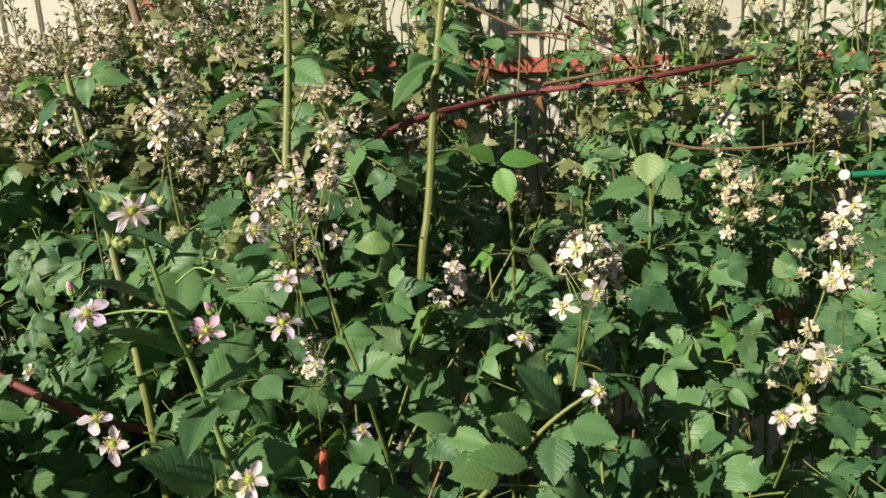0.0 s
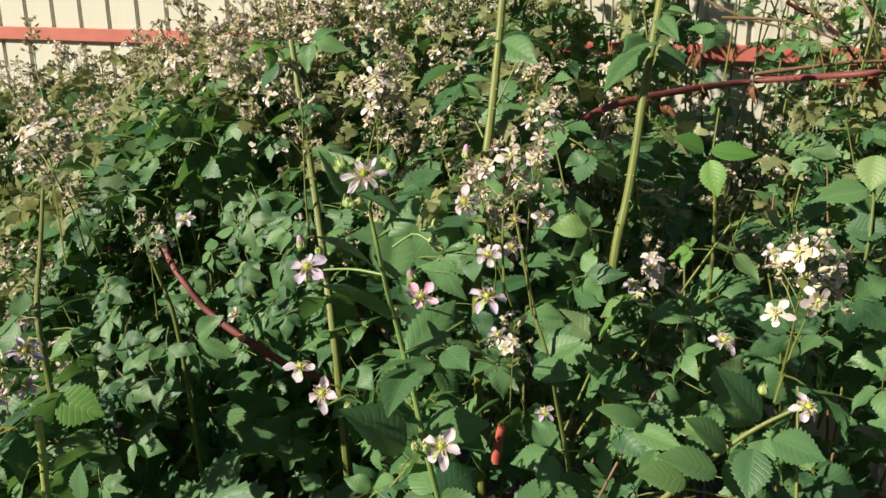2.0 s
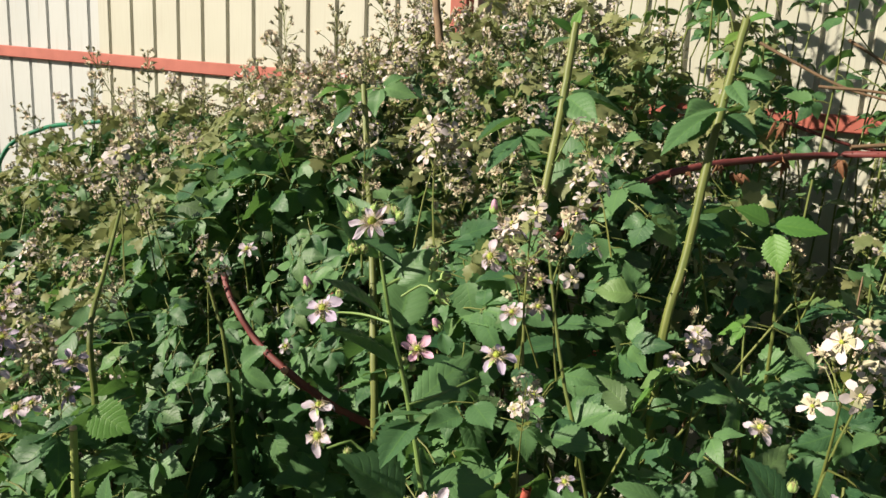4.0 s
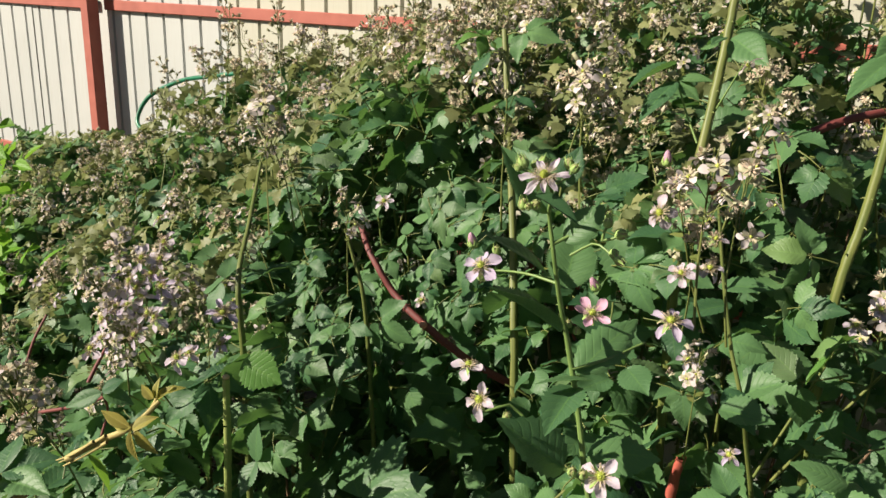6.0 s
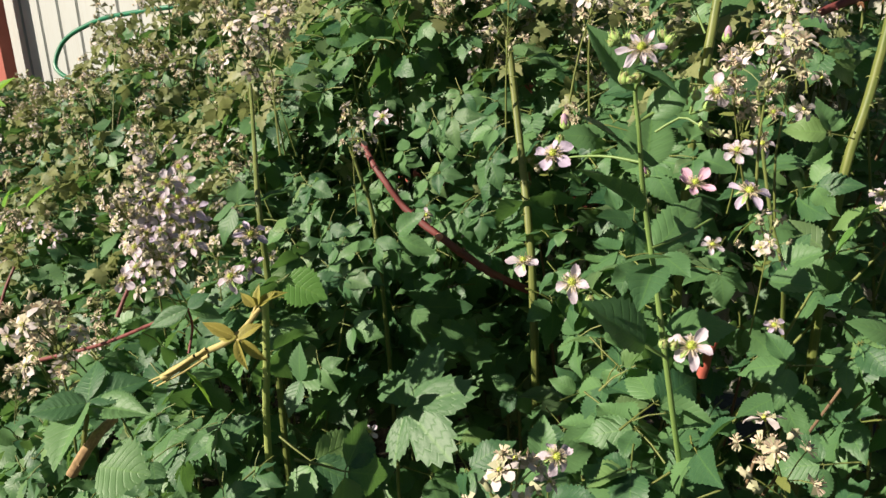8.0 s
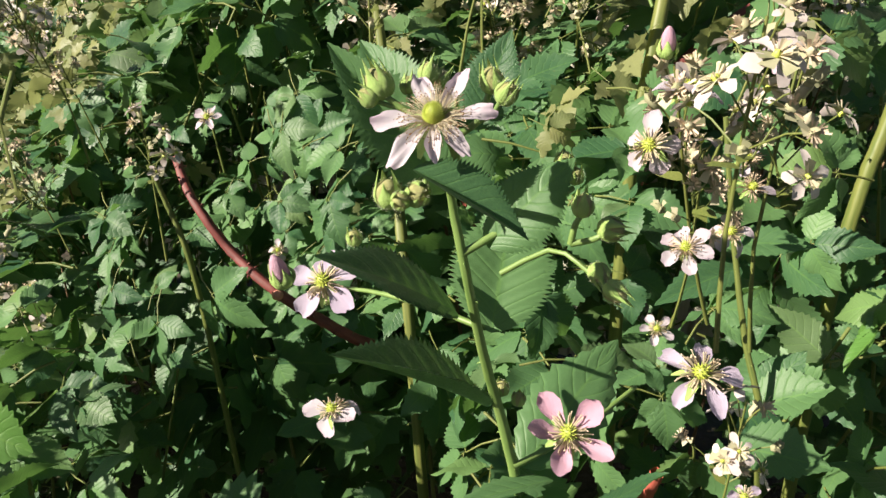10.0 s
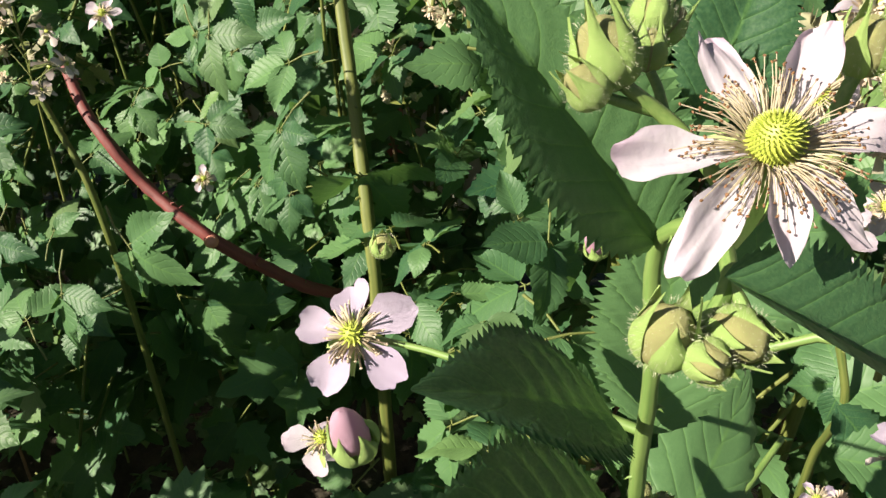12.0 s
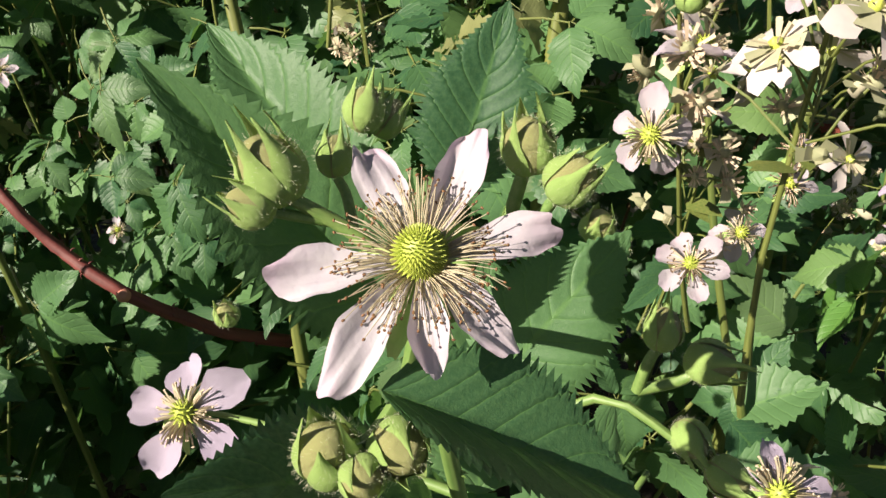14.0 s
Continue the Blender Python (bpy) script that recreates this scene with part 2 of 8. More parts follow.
def leaflet(length=1.0, width=0.7, nl=10, nc=4, fold=0.25, curl=0.15, pleat=0.03, saw=0.10, m=0, broad=0.8):
    """A toothed leaflet: its stalk end at the origin, its tip along +Y, its upper face to +Z."""
    t = np.linspace(0, 1, nl + 1)
    w = np.sin(np.pi * t ** broad) ** 0.8 * (1 - 0.35 * np.clip((t - 0.6) / 0.4, 0, 1))
    w = np.maximum(w, 0.015)
    tooth = np.where(np.arange(nl + 1) % 2 == 1, 1.0, -1.0)
    tooth[[0, -1]] = 0
    u = np.linspace(-1, 1, nc + 1)
    edge = np.abs(u) ** 4
    x = width / 2 * w[:, None] * u[None, :] * (1 + saw * tooth[:, None] * edge[None, :])
    y = length * (t[:, None] + saw * 0.35 * tooth[:, None] * edge[None, :] / nl * 3 )
    ph = np.mod(8 * t[:, None] - 2 * np.abs(u)[None, :], 1)
    z = fold * np.abs(x) - curl * length * t[:, None] ** 2 + pleat * width * (np.abs(ph - 0.5) * 2 - 0.5) * np.sin(np.pi * np.abs(u))[None, :] * w[:, None]
    z = z - 0.25 * curl * length * edge[None, :] * w[:, None]
    uv = np.stack(np.broadcast_arrays((u[None, :] + 1) / 2, t[:, None]), -1)
    return Geo(np.stack(np.broadcast_arrays(x, y, z), -1), grid(nl, nc), uv, m)


def lobed_leaf(lobes, teeth=7, m=0):
    """A broad leaf of one blade: lobes as (angle, half width, length), its stalk end at the origin."""
    nr, edge, uvs = 9, [], []
    for a, h, l in lobes:
        for k in np.linspace(-1, 1, 2 * teeth + 1)[:-1]:
            saw = 1 + 0.05 * (1 if len(edge) % 2 else -1)
            edge.append((radians(a + k * h), l * (1 - 0.36 * abs(k) ** 1.5) * saw))
            uvs.append(0.5 + 0.46 * k)
    edge.append((radians(lobes[-1][0] + lobes[-1][1]), lobes[-1][2] * 0.62))
    uvs.append(0.96)
    s = np.linspace(0.02, 1, nr + 1)[:, None]
    th, rr = np.array(edge)[:, 0][None, :], np.array(edge)[:, 1][None, :]
    fold = np.abs(np.array(uvs) - 0.5)[None, :]
    z = 0.16 * s * fold - 0.10 * s ** 2 + 0.004 * np.sin(14 * s + 9 * fold)
    v = np.stack(np.broadcast_arrays(rr * s * np.sin(th), rr * s * np.cos(th), z), -1)
    uv = np.stack(np.broadcast_arrays(0.5 + (np.array(uvs)[None, :] - 0.5) * s, s * 0.75), -1)
    return Geo(v, grid(nr, len(edge) - 1), uv, m)


def frame_on(at, along, up, s=1.0):
    """A pose at a place whose +Y runs along one way and whose +Z leans to another."""
    y = Vector(along).normalized()
    z = Vector(up)
    z = z - y * z.dot(y)
    if z.length < 1e-6:
        z = y.orthogonal()
    z.normalize()
    x = y.cross(z)
    m = Matrix((x * s, y * s, z * s)).transposed().to_4x4()
    m.translation = Vector(at)
    return m


def turn_to(at, normal, spin=0.0, s=1.0):
    """A pose at a place whose +Z runs along the normal."""
    q = Vector(normal).normalized().to_track_quat("Z", "Y")
    return Matrix.Translation(Vector(at)) @ q.to_matrix().to_4x4() @ Matrix.Rotation(spin, 4, "Z") @ Matrix.Scale(s, 4)


rng = np.random.default_rng(7)


def compound_leaf(size, nl, nc, five=False, seed=0, lean=False):
    """Three or five broad toothed leaflets on a stalk; the stalk starts at the origin. lean: fewer faces, for leaves far inside."""
    r = np.random.default_rng(seed)
    stalk = size * r.uniform(0.55, 0.8)
    line = [(0, 0, 0), (0, stalk, 0.0)] if lean else [(0, 0, 0), (0, stalk * 0.5, size * 0.05), (0, stalk, 0.0)]
    geos = [tube(line, np.linspace(size * 0.022, size * 0.014, len(line)), 3 if lean else 4, 1)]
    spread_out = [(0, 1.0), (66, 0.88), (-66, 0.88)] + ([(118, 0.62), (-118, 0.62)] if five else [])
    for ang, k in spread_out:
        ang += r.uniform(-9, 9)
        g = leaflet(size * k, size * k * r.uniform(0.56, 0.74), nl, nc, r.uniform(0.05, 0.55), r.uniform(0.05, 0.45), 0.0, 1.7 / nl, 0, r.uniform(0.64, 0.76))
        # each blade waves along its edge
        g.v[:, 2] += size * 0.035 * np.sin(g.uv[:, 1] * r.uniform(7, 11) + r.uniform(0, 6)) * np.abs(g.uv[:, 0] - 0.5) * 2
        tilt = Matrix.Rotation(radians(r.uniform(-28, 10)), 4, "X")
        roll = Matrix.Rotation(radians(r.uniform(-24, 24)), 4, "Y")
        off = size * (0.08 if ang else 0.14)
        m = Matrix.Translation((0, stalk, 0)) @ Matrix.Rotation(radians(-ang), 4, "Z") @ Matrix.Translation((0, off, 0)) @ tilt @ roll
        if not lean:
            geos.append(tube([(0, -off, 0), (0, 0.01 * size, 0)], size * 0.012, 3, 1).moved(m))
        geos.append(g.moved(m))
    return join(geos)


# ---- flowers ----
def petal(length, width, nl=6, nc=4, cup=0.25, droop=0.2, wave=0.06, m=0, seed=0, tip=1.25):
    r = np.random.default_rng(seed)
    t, u = np.linspace(0, 1, nl + 1)[:, None], np.linspace(-1, 1, nc + 1)[None, :]
    w = np.clip(np.sin(np.pi * np.clip(t, 0, 1) ** tip * (0.87 if tip > 1 else 0.985)) ** 0.5, 0.2, 1) * (0.42 + 0.58 * np.clip(t * 1.7, 0, 1))
    x = width / 2 * w * u
    ph = r.uniform(0, 6.28, 3)
    crease = np.sin(u * 7 + ph[1] + t * 2) * 0.017 * length * t + np.sin(t * 16 + u * 5 * np.sin(ph[2]) + ph[2]) * 0.006 * length * u ** 2
    x = x * (1 + 0.07 * np.sin(t * 9 + ph[0]) * np.sign(u) * t + 0.04 * np.sin(t * 21 + ph[1]) * t)
    z = cup * width * u ** 2 * w * 0.5 - droop * length * t ** 2 + wave * length * np.sin(t * 5 + u * 2 + ph[0]) * t + crease
    y = length * t * (1 + (0.022 * np.sin(u * 4 + ph[2]) - 0.05 * np.exp(-((u - 0.35 * np.sin(ph[0])) / 0.22) ** 2) * (seed % 2)) * t ** 3) * (1 - (0.10 if tip > 1 else 0.0) * u ** 4 * t ** 4)
    uv = np.stack(np.broadcast_arrays((u + 1) / 2, t), -1)
    return Geo(np.stack(np.broadcast_arrays(x, y, z), -1), grid(nl, nc), uv, m)


def stamens(count, radius, seed, n=3, m=0, tip=1, thick=0.00012, rise=0.5, knob=0.0004):
    """Thin filaments that fan out round the middle, each with an anther."""
    r = np.random.default_rng(seed)
    geos = []
    for i in range(count):
        a, el = r.uniform(0, 6.283), r.uniform(0.12, 1.0) * rise * 1.5
        l = radius * r.uniform(0.65, 1.08)
        d = np.array([math.cos(a) * math.cos(el), math.sin(a) * math.cos(el), math.sin(el)])
        p0 = np.array([math.cos(a), math.sin(a), 0]) * radius * 0.24
        p2 = p0 + d * l + np.array([0, 0, -0.12 * l]) + r.normal(0, 0.05, 3) * l
        p1 = p0 + d * l * 0.5 + np.array([0, 0, 0.08 * l])
        geos.append(tube(bend([p0, p1, p2], 4), [thick * 1.2, thick, thick, thick * 0.8], n, m))
        if knob:
            q = Matrix.Translation(p2) @ Euler(r.uniform(0, 6, 3)).to_matrix().to_4x4()
            geos.append(ball(knob * 0.7, knob, knob * 1.3, 5, 4, tip).moved(q))
    return join(geos)


def bristles(count, radius, seed, m, wide, rise):
    """A small ruff of flat filaments, for flowers that are only seen from afar."""
    r = np.random.default_rng(seed)
    v = []
    for i in range(count):
        a, el = r.uniform(0, 6.283), r.uniform(0.1, 1.4) * rise
        d = np.array([math.cos(a) * math.cos(el), math.sin(a) * math.cos(el), math.sin(el)]) * radius * r.uniform(0.7, 1.1)
        w = np.array([-math.sin(a), math.cos(a), 0.3]) * wide
        v += [d * 0.15 - w, d * 0.15 + w, d + w * 1.6, d - w * 1.6]
    return Geo(v, np.arange(count * 4).reshape(-1, 4), None, m)


def pistil_dome(rad, high, bumps, m=0):
    geos = [ball(rad * 0.9, rad * 0.9, high * 0.92, 12, 8, m)]
    for i in range(bumps):
        z = 1 - 1.15 * (i + 0.5) / bumps
        a = i * 2.39996
        s = math.sqrt(max(0, 1 - z * z))
        d = Vector((math.cos(a) * s * rad, math.sin(a) * s * rad, z * high))
        nrm = Vector((d.x / rad ** 2, d.y / rad ** 2, d.z / high ** 2)).normalized()
        k = rad * 1.05 / math.sqrt(bumps)
        geos.append(ball(k * 0.9, k * 0.9, k * 3.0, 5, 3, m, 0.6).moved(turn_to(d * 0.97, nrm)))
    return join(geos)


def sepals(rad, count=5, down=0.3, m=0, nl=4):
    geos = []
    for i in range(count):
        g = petal(rad, rad * 0.45, nl, 2, 0.5, down, 0.02, m, i, 0.5)
        geos.append(g.moved(Matrix.Rotation(i * 6.283 / count + 0.3, 4, "Z")))
    return join(geos)


def bud_shape(rad, m_body=0, m_tip=1, open_=0.0, n=16, hairs=160, seed=3):
    """A swollen downy bud held by pointed sepals; its stalk end at the origin, its tip along +Z."""
    r = np.random.default_rng(seed)
    body = ball(rad * 0.96, rad * 0.96, rad * 1.08, n, n, m_body, 0.20).moved(Matrix.Translation((0, 0, rad)))
    lump = np.array([noise.noise(Vector(p / rad * 1.6)) for p in body.v])
    body.v *= (1 + 0.07 * lump)[:, None]
    geos = [body]
    t, u = np.linspace(0, 1, 13)[:, None], np.linspace(-1, 1, 7)[None, :]
    for i in range(5):
        ang = np.pi * (0.05 + 0.84 * t)
        half = 0.60 * np.sin(np.pi * np.clip(t * 0.80 + 0.18, 0, 1)) ** 0.6 * (1 - 0.70 * np.clip((t - 0.62) / 0.38, 0, 1))
        th = half * u + 0.10 * math.sin(i * 4.1) * t
        beak = np.clip((t - 0.74) / 0.26, 0, 1)
        ring = rad * np.sin(ang) * (1 - 0.10 * (1 - np.cos(ang))) * (1.09 + open_ * t) + rad * (0.26 + 0.2 * math.sin(i * 2.3)) * beak
        ring = ring * (1.03 - 0.09 * u ** 2) + rad * 0.02 * np.sin(9 * t + i)
        hgt = rad * (1.02 - 1.10 * np.cos(ang)) + beak ** 1.3 * rad * (0.62 + 0.35 * math.sin(i * 3.7))
        g = Geo(np.stack([ring * np.sin(th), ring * np.cos(th), np.broadcast_to(hgt, (13, 7)) + 0 * th], -1), grid(12, 6), None, m_tip)
        geos.append(g.moved(Matrix.Rotation(i * 1.2566 + 0.2 + 0.14 * math.sin(i * 5), 4, "Z")))
    if hairs:
        v = []
        for i in range(hairs):
            d = np.array(Vector(r.normal(0, 1, 3)).normalized())
            base = d * rad * np.array([0.99, 0.99, 1.1]) + np.array([0, 0, rad])
            side = np.array(Vector(np.cross(d, r.normal(0, 1, 3))).normalized()) * rad * 0.006
            tip = base + d * rad * r.uniform(0.08, 0.2) + side * 6 * r.normal()
            v += [base - side, base + side, tip + side * 0.4, tip - side * 0.4]
        geos.append(Geo(v, np.arange(hairs * 4).reshape(-1, 4), None, 2))
    return join(geos)


def blossom_geo(rad, seed, petals=5, nl=3, nc=2, count=16, droop=0.15, cup=0.25):
    """One small open flower in one shape: materials petal, filament, pistil, sepal."""
    r = np.random.default_rng(seed)
    geos = []
    for i in range(petals):
        l = rad * r.uniform(0.75, 1.08)
        g = petal(l * 0.88, l * r.uniform(0.42, 0.62), nl, nc, cup, droop + r.uniform(-0.2, 0.35), 0.08, 0, seed * 9 + i)
        a = i * 6.283 / petals + r.uniform(-0.25, 0.25)
        geos.append(g.moved(Matrix.Rotation(a, 4, "Z") @ Matrix.Translation((0, rad * 0.12, 0))))
    geos.append(bristles(count, rad * 0.48, seed, 1, rad * 0.024, 0.7))
    geos.append(ball(rad * 0.15, rad * 0.15, rad * 0.2, 5, 3, 2))
    geos.append(bristles(5, rad * 0.6, seed + 1, 3, rad * 0.13, 0.1))
    return join(geos)


def spent_geo(rad, seed, count=24):
    """A flower past bloom: a green berry start in a ruff of dry filaments over turned-back sepals."""
    geos = [bristles(count, rad * 0.75, seed, 4, rad * 0.032, 0.8),
            ball(rad * 0.27, rad * 0.27, rad * 0.3, 5, 3, 3).moved(Matrix.Translation((0, 0, rad * 0.15))),
            bristles(5, rad * 0.8, seed + 1, 3, rad * 0.15, -0.25)]
    return join(geos)


PETAL_OLD = plain_material("faded_petal", (0.50, 0.42, 0.41), (0.66, 0.60, 0.60), 200, 0.7, 0, 0.25, 0.6)
SEPAL_GREY = plain_material("greyish_sepal", (0.24, 0.26, 0.13), (0.50, 0.45, 0.34), 150, 0.8, 0, 0.1, 0.7)
CLUSTER_MATS = [PETAL_OLD, FILAMENT, PISTIL, SEPAL_GREY, SPENT, STEM]


def cluster_geo(seed, fresh, spent, buds, high=0.062, wide=0.030, rad=0.0118):
    """A loose flower cluster on its stalk: open flowers, flowers past bloom and buds on side stalks of a short stem."""
    r = np.random.default_rng(seed)
    geos = [tube(bend([(0, 0, -0.10), (r.normal(0, .004), r.normal(0, .004), -0.04), (0, 0, high)], 5), np.linspace(0.0014, 0.0007, 5), 4, 5)]
    kinds = ["f"] * fresh + ["s"] * spent + ["b"] * buds
    r.shuffle(kinds)
    for i, k in enumerate(kinds):
        z = high * (0.02 + 0.98 * (i + 0.5) / len(kinds))
        a = i * 2.4 + r.uniform(-0.5, 0.5)
        reach = wide * (1.1 - 0.7 * z / high) * r.uniform(0.45, 1.15)
        at = Vector((math.cos(a) * reach, math.sin(a) * reach, z + r.uniform(-0.006, 0.012)))
        out = Vector((math.cos(a) * 0.8, math.sin(a) * 0.8, 0.75 + r.uniform(-0.5, 0.5)))
        geos.append(tube([(0, 0, z - 0.016), tuple(at * 0.6 + Vector((0, 0, z - 0.010)) * 0.4), tuple(at)], 0.00055, 3, 5))
        if k == "f":
            g = blossom_geo(rad * r.uniform(0.85, 1.2), seed * 31 + i)
        elif k == "s":
            g = spent_geo(rad * r.uniform(0.55, 0.9), seed * 31 + i)
        else:
            g = join([ball(rad * 0.28, rad * 0.28, rad * 0.42, 5, 3, 3, 0.35), bristles(4, rad * 0.55, seed + i, 3, rad * 0.10, 0.9)])
        geos.append(g.moved(turn_to(at, out, r.uniform(0, 6))))
    # small bracts where the side stalks leave
    for i in range(3):
        a, z = r.uniform(0, 6.28), high * r.uniform(-0.4, 0.5)
        geos.append(leaflet(0.016, 0.008, 4, 2, 0.3, 0.3, 0, 0.1, 5).moved(frame_on((0, 0, z), (math.cos(a), math.sin(a), 0.4), (0, 0, 1))))
    return join(geos)


# ---- ground and fence ----
def soil_material():
    m, nt, b = material("garden_soil")
    f = noise_of(nt, 14.0, 8.0)
    col = mix(nt, ramp(nt, f, 0.3, 0.7), (0.02, 0.015, 0.010), (0.055, 0.042, 0.028))
    col = mix(nt, maths(nt, "MULTIPLY", ramp(nt, noise_of(nt, 3.0, 4.0), 0.5, 0.65), 0.6), col, (0.03, 0.05, 0.015))
    nt.links.new(col, b.inputs["Base Color"])
    b.inputs["Roughness"].default_value = 0.95
    bump(nt, b, noise_of(nt, 45.0, 6.0), 0.02)
    return m


def ground():
    n = 90
    s = np.sign(np.linspace(-1, 1, n + 1)) * np.abs(np.linspace(-1, 1, n + 1)) ** 3 * 60
    x, y = np.meshgrid(s, s, indexing="ij")
    z = np.array([[0.05 * noise.noise(Vector((a * 1.3, b * 1.3, 0))) - 0.0367 * max(-6, min(6, a)) for b in s] for a in s])
    g = Geo(np.stack([x, y, z], -1), grid(n, n)[:, ::-1])
    ob = part("ground", g, soil_material())
    return tagged(ob, "dark bare garden soil under the bramble thicket", "ground", kind="structure")


ground()

FENCE = pose(0, 2.06, 0, 0, 0, -4.0)     # along the fence +x, away from the thicket +y
RAIL_Z, RAIL_FALL = 1.27, math.tan(radians(2.1))
POSTS_AT = (-2.76, -0.68, 1.42)


def steel_material(name, low, high):
    m, nt, b = material(name)
    f = noise_of(nt, 2.2, 5.0)
    col = mix(nt, ramp(nt, f, 0.3, 0.7), low, high)
    streak = nt.nodes.new("ShaderNodeTexNoise")
    mp = nt.nodes.new("ShaderNodeMapping")
    mp.inputs["Scale"].default_value = (45, 45, 1.2)
    tc = nt.nodes.new("ShaderNodeTexCoord")
    nt.links.new(tc.outputs["Object"], mp.inputs["Vector"])
    nt.links.new(mp.outputs[0], streak.inputs["Vector"])
    col = mix(nt, maths(nt, "MULTIPLY", ramp(nt, streak.outputs["Fac"], 0.52, 0.75), 0.3), col, (0.31, 0.27, 0.20))
    nt.links.new(col, b.inputs["Base Color"])
    b.inputs["Roughness"].default_value = 0.45
    bump(nt, b, noise_of(nt, 9.0, 2.0), 0.002, 0.3)
    return m


STEEL = steel_material("cream_painted_steel", (0.415, 0.405, 0.335), (0.455, 0.45, 0.38))
STEEL_PALE = steel_material("pale_painted_steel", (0.41, 0.425, 0.42), (0.46, 0.47, 0.46))
PRIMER = plain_material("red_oxide_paint", (0.29, 0.072, 0.050), (0.38, 0.105, 0.075), 18, 0.65, 0.3, 0, 0.2)


def sheet(width, z0, z1, pitch=0.1, groove=0.010, deep=0.014):
    """A ribbed steel sheet: flats with narrow grooves that lie back."""
    xs, ys = [0.0], [0.0]
    k = pitch * 0.5
    while k < width - groove:
        xs += [k - groove / 2 - 0.002, k - groove / 2 + 0.001, k + groove / 2 - 0.001, k + groove / 2 + 0.003]
        ys += [0.0, deep, deep, 0.0]
        k += pitch
    xs.append(width)
    ys.append(0.0)
    zs = np.linspace(z0, z1, 5)
    n = len(xs)
    front = np.array([[(x, y, z) for x, y in zip(xs, ys)] for z in zs])
    back = front + np.array([0, 0.0012, 0])
    return join([Geo(front, grid(4, n - 1)), Geo(back, grid(4, n - 1)[:, ::-1])])


def box(x0, x1, y0, y1, z0, z1, r=0.003, m=0):
    """A tube of square section, its long edges rounded, its ends closed."""
    a, b = min(r, (y1 - y0) / 3), [x0, x1]
    sec = [(y0 + a, z0), (y1 - a, z0), (y1, z0 + a), (y1, z1 - a), (y1 - a, z1), (y0 + a, z1), (y0, z1 - a), (y0, z0 + a), (y0 + a, z0)]
    mid = ((y0 + y1) / 2, (z0 + z1) / 2)
    rows = [[(x0, *mid)] * 9, [(x0, *s) for s in sec], [(x1, *s) for s in sec], [(x1, *mid)] * 9]
    return Geo(np.array(rows), grid(3, 8), None, m)


def fence():
    t = thing("garden_fence", "cream ribbed steel sheet fence with red-brown rails and posts", "fence", kind="structure")
    t.matrix_world = FENCE
    wide = 1.2
    for i in range(-5, 4):
        x = i * wide + 0.345
        ob = part("fence_sheet", SHEET_PALE if i <= -3 else SHEET, None, t)
        ob.location = (x, 0.002 * (i % 2) * 2, -x * RAIL_FALL)
    fall = Matrix.Rotation(math.atan(RAIL_FALL), 4, "Y")
    ends = [-5.5, *POSTS_AT, 4.0]
    for a, b in zip(ends, ends[1:]):
        for z in (RAIL_Z, RAIL_Z - 0.66):
            g = box(a + 0.029, b - 0.029, -0.015, -0.002, -0.02, 0.02)
            ob = part("rail", g.moved(Matrix(((1, 0, 0, 0), (0, 1, 0, 0), (-RAIL_FALL, 0, 1, z), (0, 0, 0, 1)))), PRIMER, t, smooth=False)
    for x in POSTS_AT:
        g = box(0, 2.05, -0.085, -0.035, -0.024, 0.024).moved(Matrix(((0, 0, 1, x), (0, 1, 0, 0), (1, 0, 0, -0.1 - x * RAIL_FALL), (0, 0, 0, 1))))
        part("post", g, PRIMER, t, "square red-brown steel post", smooth=False)
    return t


SHEET = mesh_of("fence_sheet", sheet(1.2, 0.08, 2.02), [STEEL], smooth=False)
SHEET_PALE = mesh_of("fence_sheet", sheet(1.2, 0.08, 2.02), [STEEL_PALE], smooth=False)
fence()


# ---- kinds of plant parts ----
UNIT_FINE = [mesh_of("leaf", leaflet(1, 0.7, 62, 12, f, c, 0.034, 0.085), [LEAF]) for f, c in ((0.25, 0.15), (0.5, 0.1), (0.1, 0.3))]
UNIT_LEAF = [mesh_of("leaf", leaflet(1, 0.7, 22, 6, f, c, 0.0, 0.08), [LEAF]) for f, c in ((0.25, 0.15), (0.5, 0.1), (0.1, 0.3))]
UNIT_YOUNG = [mesh_of("leaf", leaflet(1, 0.7, 22, 6, f, c, 0.0, 0.08), [LEAF_YOUNG]) for f, c in ((0.25, 0.15), (0.5, 0.1))]
LOBED = mesh_of("leaf", lobed_leaf([(-105, 32, 0.72), (-42, 31, 0.95), (15, 26, 1.0), (72, 31, 1.0), (128, 25, 0.7)]), [LEAF])
LEAF_GOLD = leaf_material("yellowing_leaf", (0.20, 0.22, 0.035), (0.36, 0.31, 0.08), (0.45, 0.42, 0.10), 0.5, 0.35)
UNIT_GOLD = [mesh_of("leaf", leaflet(1, 0.7, 32, 12, 0.5, c, 0.045, 0.07), [LEAF_GOLD]) for c in (0.1, 0.25)]
UNIT_PLEAT = [mesh_of("leaf", leaflet(1, 0.7, 48, 12, f, 0.2, 0.055, 0.07), [LEAF]) for f in (0.2, 0.4)]
UNIT_WEED = [mesh_of("leaf", leaflet(1, 0.7, 12, 4, f, c, 0.02, 0.08), [WEED]) for f, c in ((0.25, 0.15), (0.5, 0.1))]
TRI = [compound_leaf(1.0, 24, 4, i % 3 == 2, 40 + i) for i in range(7)]
TRI_MESH = [mesh_of("leaf", g, [LEAF, STEM]) for g in TRI]
TRI_YOUNG = [mesh_of("leaf", g, [LEAF_YOUNG, STEM]) for g in TRI]
